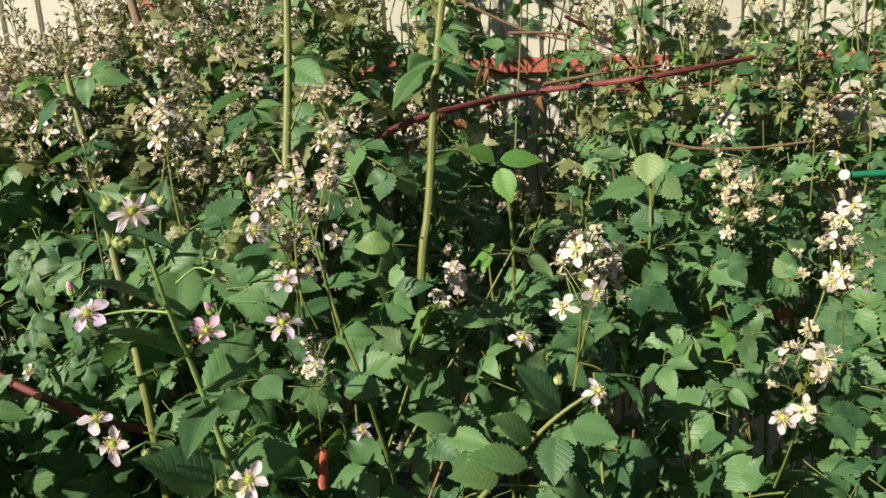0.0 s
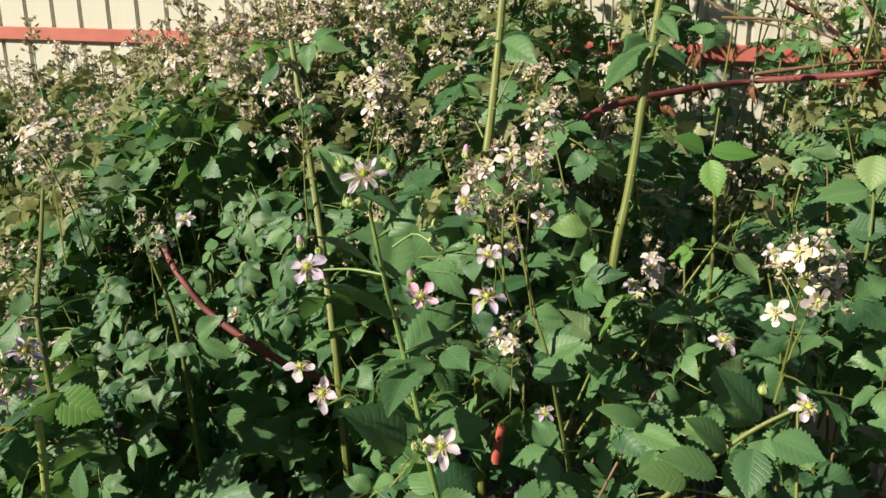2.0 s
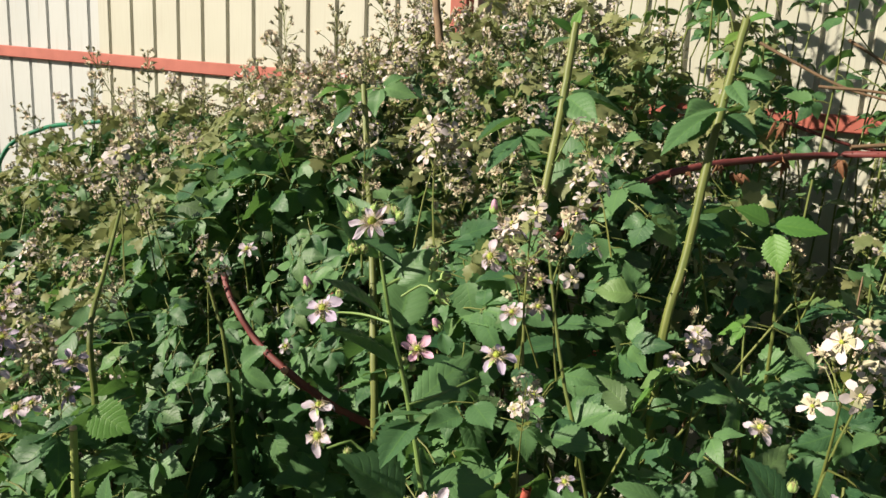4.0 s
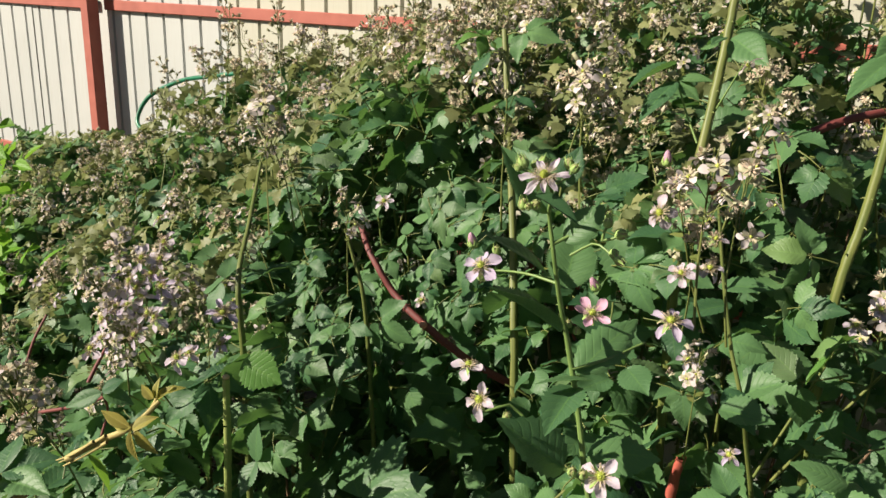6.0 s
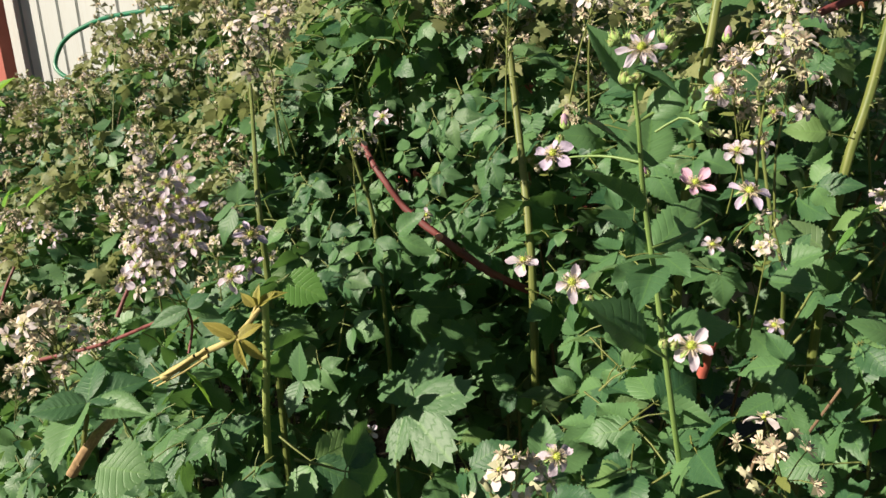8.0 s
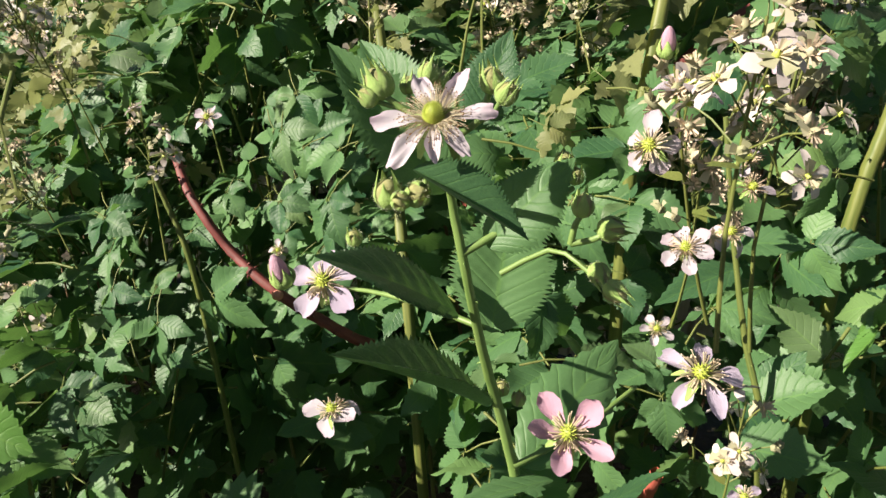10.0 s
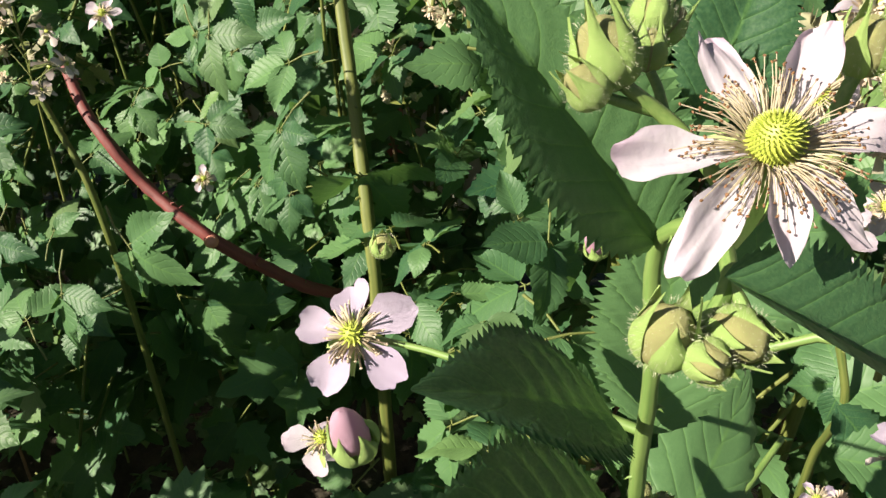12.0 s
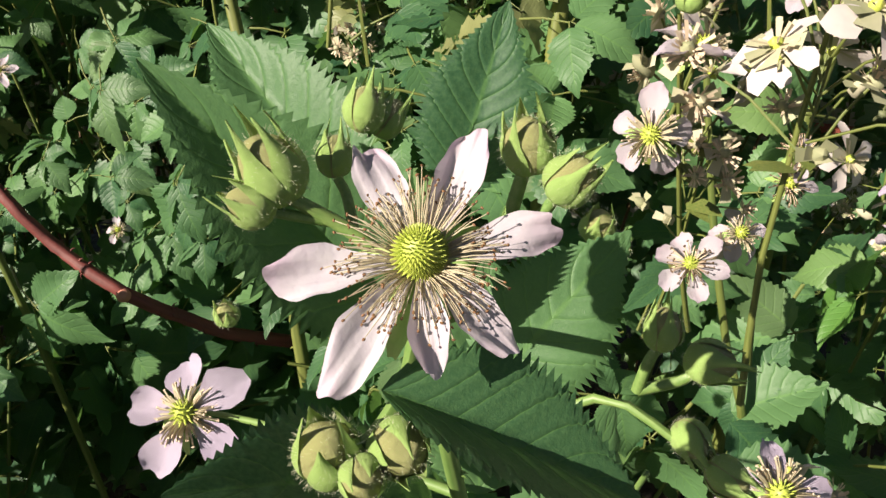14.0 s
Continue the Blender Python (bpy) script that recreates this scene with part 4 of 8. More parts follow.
cane_a = cane("tall_cane", "tall thick green bramble cane with small thorns", [(-0.285, 0.746, 0.450), (-0.295, 0.716, 0.972), (-0.332, 0.780, 1.115), (-0.358, 0.813, 1.235), (-0.373, 0.833, 1.299)], 0.0046, 0.0032, STEM, 26, 60, 5)
cane_b = cane("tall_cane", "tall thick green bramble cane with small thorns", [(-0.140, 0.785, 0.450), (-0.150, 0.755, 1.102), (-0.143, 0.769, 1.187), (-0.138, 0.805, 1.280), (-0.134, 0.830, 1.370)], 0.005, 0.0038, STEM, 26, 60, 6, bare=1.18)
cane_c = cane("tall_cane", "tall thick green bramble cane with small thorns", [(-0.004, 0.795, 0.450), (-0.014, 0.765, 1.070), (-0.001, 0.780, 1.154), (0.011, 0.801, 1.263), (0.028, 0.846, 1.377)], 0.0048, 0.0038, STEM, 26, 60, 7, bare=1.07)
cane_d = cane("tall_cane", "green bramble cane beside the flower clusters", [(-0.490, 0.530, 0.600), (-0.500, 0.543, 1.000), (-0.502, 0.543, 1.068), (-0.548, 0.611, 1.102), (-0.615, 0.709, 1.146)], 0.0034, 0.0018, STEM, 12, 60, 9)
cane_e = cane("tall_cane", "short cut green bramble cane", [(-0.500, 0.510, 0.700), (-0.487, 0.500, 0.870), (-0.470, 0.486, 0.940), (-0.455, 0.473, 1.010)], 0.0036, 0.003, STEM_PALE, 10, 60, 10)
part("cut_end", ball(0.0034, 0.0034, 0.0022, 10, 6).moved(Matrix.Translation(Vector((-0.455, 0.473, 1.011)) - cane_e.location)), plain_material("dry_pith", (0.50, 0.36, 0.18), (0.66, 0.52, 0.30), 300, 0.85, 0.4), cane_e, "dry pale cut end")
cane_f = cane("tall_cane", "slender green bramble cane under a flower cluster", [(-0.457, 0.726, 0.450), (-0.467, 0.696, 1.018), (-0.480, 0.697, 1.058), (-0.489, 0.695, 1.089)], 0.0026, 0.0016, STEM, 8, 60, 12)
tri_on(cane_b, (-0.165, 0.722, 1.160), (0.80, -0.50, 0.1), (-0.3, -0.4, 0.8), 0.036, None, 1)
tri_on(cane_b, (-0.125, 0.715, 1.128), (-0.90, -0.30, 0.0), (-0.3, -0.4, 0.8), 0.038, None, 4)
tri_on(cane_b, (-0.165, 0.705, 1.098), (0.85, -0.40, 0.1), (-0.3, -0.4, 0.8), 0.036, None, 5)
tri_on(cane_a, (-0.363, 0.824, 1.223), (0.42, -1.21, 0.1), (-0.2, -0.5, 0.8), 0.040, None, 10)
tri_on(cane_a, (-0.347, 0.801, 1.165), (0.30, 0.65, 0.1), (-0.2, -0.5, 0.8), 0.046, None, 11)
tri_on(cane_a, (-0.371, 0.831, 1.290), (-0.86, -0.80, 0.1), (-0.2, -0.5, 0.8), 0.034, TRI_YOUNG, 12)
tri_on(cane_a, (-0.371, 0.832, 1.293), (0.98, -0.51, 0.1), (-0.2, -0.5, 0.8), 0.040, None, 13)
tri_on(cane_a, (-0.367, 0.826, 1.270), (-0.58, 0.52, 0.1), (-0.2, -0.5, 0.8), 0.046, None, 14)
stalk_on(cane_b, [(-0.148, 0.776, 1.201), (-0.163, 0.785, 1.229), (-0.175, 0.794, 1.255)], 0.0011, 0.0008)
leaf_on(cane_b, (-0.176, 0.794, 1.255), (-0.199, 0.746, 1.228), 0.026, (-0.3, -0.7, 0.6), UNIT_PLEAT, 0)
leaf_on(cane_b, (-0.174, 0.795, 1.256), (-0.143, 0.798, 1.261), 0.018, (0.0, -0.4, 0.9), UNIT_PLEAT, 1)
leaf_on(cane_b, (-0.175, 0.794, 1.255), (-0.151, 0.785, 1.242), 0.015, (0.1, -0.6, 0.7), UNIT_PLEAT, 0)
leaf_on(cane_b, (-0.180, 0.807, 1.271), (-0.216, 0.766, 1.252), 0.024, (-0.3, -0.2, 0.9), UNIT_LEAF, 1)
leaf_on(cane_b, (-0.132, 0.804, 1.296), (-0.098, 0.759, 1.280), 0.030, (-0.2, -0.8, 0.5), UNIT_PLEAT, 0)
leaf_on(cane_b, (-0.129, 0.806, 1.300), (-0.066, 0.850, 1.285), 0.026, (0.1, -0.3, 0.9), UNIT_PLEAT, 1)
leaf_on(cane_b, (-0.138, 0.801, 1.296), (-0.143, 0.766, 1.295), 0.012, (0.0, -0.5, 0.8), UNIT_PLEAT, 0)
leaf_on(cane_b, (-0.139, 0.849, 1.362), (-0.159, 0.833, 1.377), 0.018, (-0.2, -0.6, 0.7), UNIT_YOUNG, 0)
leaf_on(cane_b, (-0.139, 0.849, 1.363), (-0.133, 0.846, 1.387), 0.014, (-0.4, -0.8, 0.3), UNIT_YOUNG, 1)
leaf_on(cane_b, (-0.139, 0.848, 1.357), (-0.162, 0.804, 1.349), 0.020, (-0.2, -0.4, 0.9), UNIT_LEAF, 0)
leaf_on(cane_b, (-0.138, 0.848, 1.357), (-0.110, 0.825, 1.350), 0.018, (-0.1, -0.4, 0.9), UNIT_LEAF, 1)
stalk_on(cane_b, [(-0.138, 0.786, 1.228), (-0.114, 0.774, 1.276)], 0.0010, 0.0007)
leaf_on(cane_c, (0.009, 0.794, 1.288), (-0.031, 0.718, 1.265), 0.030, (-0.3, -0.6, 0.7), UNIT_PLEAT, 0)
leaf_on(cane_c, (0.013, 0.797, 1.291), (-0.010, 0.733, 1.294), 0.030, (-0.2, -0.8, 0.3), UNIT_PLEAT, 1)
leaf_on(cane_c, (0.019, 0.798, 1.284), (0.052, 0.797, 1.270), 0.030, (0.3, -0.5, 0.8), UNIT_PLEAT, 1)
leaf_on(cane_c, (0.007, 0.793, 1.286), (-0.024, 0.764, 1.260), 0.022, (0.2, -0.6, 0.6), UNIT_PLEAT, 0)
leaf_on(cane_c, (0.020, 0.828, 1.322), (0.052, 0.819, 1.320), 0.016, (0.0, -0.3, 0.9), UNIT_LEAF, 1)
leaf_on(cane_c, (0.019, 0.827, 1.318), (0.034, 0.775, 1.302), 0.018, (-0.2, -0.7, 0.6), UNIT_PLEAT, 0)
leaf_on(cane_c, (0.028, 0.866, 1.375), (0.051, 0.855, 1.384), 0.018, (-0.1, -0.5, 0.8), UNIT_YOUNG, 1)
leaf_on(cane_c, (0.027, 0.863, 1.367), (0.010, 0.832, 1.356), 0.016, (-0.1, -0.4, 0.9), UNIT_YOUNG, 0)
stalk_on(cane_c, [(0.021, 0.832, 1.336), (0.033, 0.880, 1.382)], 0.0011, 0.0007)
cluster_on(cane_d, (-0.513, 0.601, 1.188), "mixed", 0.9, 1)
cluster_on(cane_f, (-0.481, 0.688, 1.090), "fresh", 0.75, 2)
leaf_on(cane_e, (-0.433, 0.471, 1.031), (-0.397, 0.474, 1.019), 0.033, (-0.1, -0.7, 0.6), UNIT_YOUNG, 1)
leaf_on(cane_e, (-0.434, 0.482, 0.933), (-0.436, 0.484, 0.967), 0.022, (-0.2, -0.7, 0.6), UNIT_LEAF, 0)
leaf_on(cane_e, (-0.434, 0.482, 0.933), (-0.395, 0.491, 0.945), 0.024, (-0.2, -0.7, 0.6), UNIT_LEAF, 0)
leaf_on(cane_e, (-0.434, 0.482, 0.933), (-0.437, 0.460, 0.910), 0.022, (-0.2, -0.7, 0.6), UNIT_LEAF, 0)
red_arc = cane("arching_cane", "arching dark red bramble cane with withered leaf tufts", [(-0.149, 0.788, 1.140), (-0.099, 0.841, 1.185), (-0.027, 0.899, 1.221), (0.056, 0.969, 1.236), (0.154, 1.054, 1.243), (0.260, 0.960, 1.256), (0.439, 1.058, 1.271)], 0.0046, 0.0034, STEM_RED, 34, 70, 14)
tuft_on(red_arc, (0.080, 1.002, 1.244), 0.024, 0)
tuft_on(red_arc, (0.088, 1.004, 1.238), 0.019, 1)
tuft_on(red_arc, (0.038, 0.948, 1.221), 0.024, 2)
tuft_on(red_arc, (0.081, 1.033, 1.279), 0.024, 3)
tuft_on(red_arc, (0.119, 1.051, 1.243), 0.014, 4)
tuft_on(red_arc, (0.157, 1.086, 1.235), 0.022, 5)
tuft_on(red_arc, (0.017, 0.919, 1.231), 0.011, 6)
tuft_on(red_arc, (-0.012, 0.873, 1.225), 0.010, 7)
tuft_on(red_arc, (0.262, 0.975, 1.252), 0.024, 11)
tuft_on(red_arc, (0.300, 0.984, 1.256), 0.019, 12)
red_low = cane("leaning_cane", "thick dark red bramble cane leaning through the gap", [(-0.300, 0.760, 0.920), (-0.340, 0.720, 0.955), (-0.361, 0.707, 0.974), (-0.387, 0.692, 1.000), (-0.409, 0.694, 1.013), (-0.431, 0.699, 1.027), (-0.450, 0.700, 1.050), (-0.468, 0.708, 1.067), (-0.488, 0.725, 1.085)], 0.0044, 0.0032, STEM_RED, 26, 50, 15)
part("node", ball(0.0044, 0.0043, 0.0040, 12, 8).moved(Matrix.Translation(Vector((-.387, .689, 1.001)) - red_low.location)), plain_material("salmon_node", (0.34, 0.10, 0.08), (0.56, 0.25, 0.18), 300, 0.7, 0.5), red_low, "pale salmon swollen node")
leaf_on(red_low, (-0.421, 0.752, 0.957), (-0.402, 0.752, 0.969), 0.010, (-0.3, -0.6, 0.7), UNIT_YOUNG, 0)
leaf_on(red_low, (-0.421, 0.751, 0.955), (-0.420, 0.733, 0.945), 0.010, (-0.3, -0.6, 0.7), UNIT_YOUNG, 0)
leaf_on(red_low, (-0.455, 0.755, 0.973), (-0.471, 0.749, 0.988), 0.016, (-0.3, -0.6, 0.7), UNIT_YOUNG, 0)
leaf_on(red_low, (-0.459, 0.755, 0.975), (-0.461, 0.756, 0.996), 0.014, (-0.3, -0.6, 0.7), UNIT_YOUNG, 0)
red_side = cane("leaning_cane", "thin red bramble cane low in the thicket", [(-0.713, 0.454, 0.916), (-0.602, 0.436, 0.962), (-0.518, 0.418, 1.005)], 0.0018, 0.0014, STEM_RED, 8, 20, 16)
STRAW = plain_material("straw_yellow_stem", (0.24, 0.19, 0.06), (0.52, 0.44, 0.17), 50, 0.7, 0.5, 0, 0.2, streak=True)
dry_stick = cane("dry_stick", "split straw-yellow bramble cane lying over the leaves", [(-0.384, 0.274, 1.056), (-0.363, 0.280, 1.070), (-0.338, 0.284, 1.085), (-0.331, 0.296, 1.096)], 0.0021, 0.0013, STRAW, 3, 24, 17, "stick")
part("strand", tube(bend([(-0.392, 0.274, 1.051), (-0.373, 0.275, 1.063), (-0.356, 0.279, 1.076)], 10), np.linspace(0.0004, 0.0011, 10), 6).moved(Matrix.Translation(-dry_stick.location)), STRAW, dry_stick)
part("strand", tube(bend([(-0.390, 0.275, 1.049), (-0.371, 0.275, 1.061), (-0.354, 0.278, 1.073)], 10), np.linspace(0.0004, 0.0011, 10), 6).moved(Matrix.Translation(-dry_stick.location)), STRAW, dry_stick)
part("strand", tube(bend([(-0.394, 0.274, 1.052), (-0.376, 0.273, 1.062), (-0.361, 0.275, 1.073)], 10), np.linspace(0.0004, 0.0011, 10), 6).moved(Matrix.Translation(-dry_stick.location)), STRAW, dry_stick)
BARK = plain_material("pale_brown_bark", (0.16, 0.095, 0.045), (0.38, 0.25, 0.12), 50, 0.75, 0.6, 0, 0.2, streak=True)
dry_stick_low = cane("dry_stick", "short dry brown cane stump", [(-0.439, 0.250, 0.996), (-0.422, 0.255, 1.020), (-0.420, 0.270, 1.025)], 0.0032, 0.0026, BARK, 2, 16, 18, "stick")
fan_leaf = cane("leaf_shoot", "shoot with a fan of pleated green leaflets", [(-0.442, 0.259, 0.993), (-0.431, 0.256, 1.017), (-0.427, 0.260, 1.039)], 0.0016, 0.0012, STEM, 2, 16, 25, "shoot")
leaf_on(fan_leaf, (-0.428, 0.260, 1.039), (-0.449, 0.240, 1.043), 0.022, (-0.2, -0.5, 0.8), UNIT_PLEAT, 0)
leaf_on(fan_leaf, (-0.427, 0.261, 1.040), (-0.404, 0.282, 1.050), 0.024, (-0.1, -0.5, 0.8), UNIT_PLEAT, 1)
leaf_on(fan_leaf, (-0.428, 0.261, 1.040), (-0.443, 0.282, 1.054), 0.022, (-0.2, -0.6, 0.7), UNIT_PLEAT, 0)
leaf_on(fan_leaf, (-0.428, 0.260, 1.039), (-0.420, 0.222, 1.023), 0.030, (-0.2, -0.7, 0.6), UNIT_LEAF, 1)
leaf_on(fan_leaf, (-0.426, 0.260, 1.037), (-0.386, 0.259, 1.046), 0.020, (0.1, -0.3, 0.9), UNIT_PLEAT, 1)
leaf_on(fan_leaf, (-0.404, 0.239, 1.017), (-0.374, 0.242, 1.018), 0.034, (-0.2, -0.6, 0.8), UNIT_LEAF, 0)
yellow_shoot = cane("leaf_shoot", "young yellowish shoot with narrow leaves", [(-0.342, 0.286, 1.077), (-0.337, 0.292, 1.087), (-0.334, 0.297, 1.097)], 0.0013, 0.0009, STRAW, 2, 16, 26, "shoot")
leaf_on(yellow_shoot, (-0.337, 0.280, 1.086), (-0.353, 0.275, 1.094), 0.0068, (-0.2, -0.7, 0.6), UNIT_GOLD, 0)
leaf_on(yellow_shoot, (-0.335, 0.280, 1.085), (-0.326, 0.288, 1.093), 0.0082, (-0.2, -0.7, 0.6), UNIT_GOLD, 1)
leaf_on(yellow_shoot, (-0.335, 0.279, 1.085), (-0.329, 0.276, 1.069), 0.0061, (-0.2, -0.7, 0.6), UNIT_GOLD, 0)
leaf_on(yellow_shoot, (-0.333, 0.280, 1.085), (-0.320, 0.281, 1.073), 0.0061, (-0.2, -0.7, 0.6), UNIT_GOLD, 1)
leaf_on(yellow_shoot, (-0.336, 0.280, 1.086), (-0.345, 0.276, 1.086), 0.0061, (-0.2, -0.7, 0.6), UNIT_GOLD, 1)
leaf_on(yellow_shoot, (-0.331, 0.292, 1.099), (-0.339, 0.291, 1.106), 0.0054, (-0.2, -0.7, 0.6), UNIT_GOLD, 0)
leaf_on(yellow_shoot, (-0.330, 0.293, 1.099), (-0.332, 0.296, 1.110), 0.0054, (-0.2, -0.7, 0.6), UNIT_GOLD, 1)
leaf_on(yellow_shoot, (-0.329, 0.293, 1.099), (-0.323, 0.299, 1.106), 0.0061, (-0.2, -0.7, 0.6), UNIT_GOLD, 0)
leaf_on(yellow_shoot, (-0.328, 0.294, 1.101), (-0.318, 0.302, 1.107), 0.0061, (-0.2, -0.5, 0.8), UNIT_GOLD, 1)
leaf_on(yellow_shoot, (-0.374, 0.280, 1.059), (-0.356, 0.282, 1.041), 0.017, (0.3, 0.6, 0.7), UNIT_WEED, 0)
leaf_on(yellow_shoot, (-0.382, 0.299, 1.087), (-0.402, 0.286, 1.079), 0.011, (0.0, -0.8, 0.5), UNIT_PLEAT, 0)
leaf_on(yellow_shoot, (-0.381, 0.299, 1.087), (-0.364, 0.306, 1.083), 0.011, (0.1, -0.4, 0.9), UNIT_PLEAT, 1)
leaf_on(yellow_shoot, (-0.382, 0.299, 1.088), (-0.373, 0.306, 1.096), 0.012, (-0.2, -0.6, 0.7), UNIT_PLEAT, 0)
stalk_on(yellow_shoot, [(-0.385, 0.298, 1.059), (-0.385, 0.304, 1.073), (-0.382, 0.299, 1.087)], 0.0008, 0.0007, STEM_RED)
cane("leaning_cane", "thin red bramble shoot hung with faded blooms", [(-1.077, 0.687, 0.780), (-1.073, 0.709, 0.832), (-1.063, 0.727, 0.868)], 0.0026, 0.0018, STEM_RED, 8, 20, 61)
cane("leaning_cane", "thin red bramble shoot hung with faded blooms", [(-0.571, 0.428, 0.996), (-0.568, 0.435, 1.009), (-0.563, 0.443, 1.025)], 0.0019, 0.0014, STEM_RED, 8, 20, 62)
dead_stem = cane("dead_stem", "dead brown upright stem in front of the fence", [(-0.411, 1.209, 1.275), (-0.425, 1.219, 1.346), (-0.452, 1.246, 1.461)], 0.0075, 0.006, STEM_DRY, 4, 20, 19, "stem")
RED_PAINT = plain_material("faded_red_paint", (0.36, 0.075, 0.055), (0.46, 0.13, 0.09), 60, 0.6, 0.2)
red_stub = cane("red_stick", "short weathered red stick standing between leaves", [(-0.115, 0.650, 0.910), (-0.112, 0.642, 0.932), (-0.107, 0.634, 0.958)], 0.0046, 0.0040, RED_PAINT, 0, 12, 20, "stick")
thin_twig = cane("bare_twig", "thin pale bramble twig", [(0.304, 0.985, 1.173), (0.339, 0.983, 1.164), (0.411, 0.982, 1.160), (0.491, 0.983, 1.164)], 0.0022, 0.0014, STEM_DRY, 4, 20, 22, "twig")
cane("bare_twig", "thin brown bramble twig against the fence", [(0.050, 1.348, 1.390), (0.169, 1.333, 1.329), (0.233, 1.328, 1.310)], 0.0024, 0.0016, STEM_DRY, 6, 20, 30, "twig")
cane("bare_twig", "thin brown bramble twig against the fence", [(0.135, 1.281, 1.326), (0.234, 1.278, 1.317), (0.322, 1.269, 1.279)], 0.0024, 0.0016, STEM_DRY, 6, 20, 31, "twig")
cane("bare_twig", "thin brown bramble twig against the fence", [(0.173, 1.349, 1.397), (0.236, 1.339, 1.357), (0.318, 1.327, 1.307)], 0.0024, 0.0016, STEM_DRY, 6, 20, 32, "twig")
cane("bare_twig", "thin brown bramble twig against the fence", [(0.298, 1.242, 1.381), (0.314, 1.234, 1.347), (0.333, 1.225, 1.312)], 0.0024, 0.0016, STEM_DRY, 6, 20, 33, "twig")
low_sprig = cane("side_sprig", "pale side sprig with leaves, buds and a flower", [(0.017, 0.536, 0.944), (0.053, 0.532, 0.990), (0.087, 0.525, 1.028), (0.117, 0.525, 1.049)], 0.0024, 0.0012, STEM, 8, 20, 23, "sprig")
flower_on(low_sprig, (0.117, 0.515, 1.052), (0.2, -0.5, 0.8), 0.012, 3)
bud_on(low_sprig, (0.089, 0.523, 1.056), (0, -0.2, 1), 0.0035)
leaf_on(low_sprig, (0.091, 0.528, 1.034), (0.061, 0.515, 1.078), 0.025, (-0.1, -0.5, 0.8), UNIT_LEAF, 0)
leaf_on(low_sprig, (0.099, 0.525, 1.021), (0.130, 0.508, 1.020), 0.029, (-0.1, -0.5, 0.8), UNIT_LEAF, 0)
leaf_on(low_sprig, (0.087, 0.522, 1.014), (0.080, 0.494, 0.992), 0.027, (-0.1, -0.5, 0.8), UNIT_LEAF, 0)
leaf_on(low_sprig, (0.068, 0.519, 1.014), (0.041, 0.503, 1.044), 0.025, (-0.1, -0.5, 0.8), UNIT_LEAF, 0)
leaf_on(low_sprig, (0.062, 0.514, 0.998), (0.022, 0.498, 1.018), 0.026, (-0.1, -0.5, 0.8), UNIT_LEAF, 0)
leaf_on(low_sprig, (0.041, 0.510, 0.990), (0.006, 0.494, 1.005), 0.025, (-0.1, -0.5, 0.8), UNIT_LEAF, 0)
big_leaf = cane("leaf_shoot", "shoot with a large pale green lobed leaf", [(-0.370, 0.560, 0.600), (-0.376, 0.545, 0.811), (-0.359, 0.531, 0.893)], 0.002, 0.0014, STEM, 2, 16, 24, "shoot")
blade = part("leaf", LOBED, None, big_leaf, "broad pale green lobed leaf")
blade.matrix_local = local(big_leaf, frame_on((-0.358, 0.530, 0.895), (0.75, 0.30, 0.55), (-0.50, -0.72, 0.45), 0.068))
SHOWN.extend([(-0.358, 0.530, 0.895), (-0.335, 0.534, 0.910), (-0.341, 0.575, 0.877), (-0.368, 0.570, 0.890), (-0.393, 0.557, 0.882)])
side_leaf = cane("leaf_shoot", "shoot with bright sunlit leaves", [(0.080, 0.840, 0.800), (0.082, 0.785, 1.137), (0.071, 0.786, 1.184)], 0.002, 0.0014, STEM, 4, 16, 27, "shoot")
leaf_on(side_leaf, (0.074, 0.788, 1.189), (0.118, 0.783, 1.190), 0.025, (-0.3, -0.6, 0.7), UNIT_YOUNG, 0)
leaf_on(side_leaf, (0.068, 0.787, 1.189), (0.038, 0.777, 1.205), 0.023, (-0.3, -0.6, 0.7), UNIT_YOUNG, 1)
leaf_on(side_leaf, (0.074, 0.785, 1.181), (0.081, 0.767, 1.149), 0.025, (-0.3, -0.6, 0.7), UNIT_YOUNG, 0)
right_leaf = cane("leaf_shoot", "shoot with dull green pleated leaves", [(0.260, 1.000, 0.800), (0.254, 0.879, 1.076), (0.267, 0.929, 1.155)], 0.002, 0.0014, STEM, 4, 16, 28, "shoot")
leaf_on(right_leaf, (0.262, 0.913, 1.171), (0.254, 0.894, 1.137), 0.037, (-0.3, -0.7, 0.6), UNIT_LEAF, 0)
leaf_on(right_leaf, (0.253, 0.903, 1.133), (0.200, 0.892, 1.127), 0.033, (-0.3, -0.7, 0.6), UNIT_LEAF, 1)
leaf_on(right_leaf, (0.252, 0.897, 1.107), (0.253, 0.877, 1.070), 0.040, (-0.3, -0.7, 0.6), UNIT_LEAF, 0)
leaf_on(right_leaf, (0.237, 0.893, 1.091), (0.278, 0.884, 1.097), 0.033, (-0.3, -0.7, 0.6), UNIT_LEAF, 1)
leaf_on(low_sprig, (0.004, 0.535, 1.014), (0.038, 0.514, 1.015), 0.021, (-0.1, -0.5, 0.8), UNIT_LEAF, 0)
leaf_on(low_sprig, (0.021, 0.531, 1.001), (0.016, 0.507, 0.986), 0.020, (-0.1, -0.5, 0.8), UNIT_LEAF, 1)
leaf_on(low_sprig, (0.011, 0.536, 1.022), (-0.018, 0.521, 1.041), 0.021, (-0.1, -0.5, 0.8), UNIT_LEAF, 2)
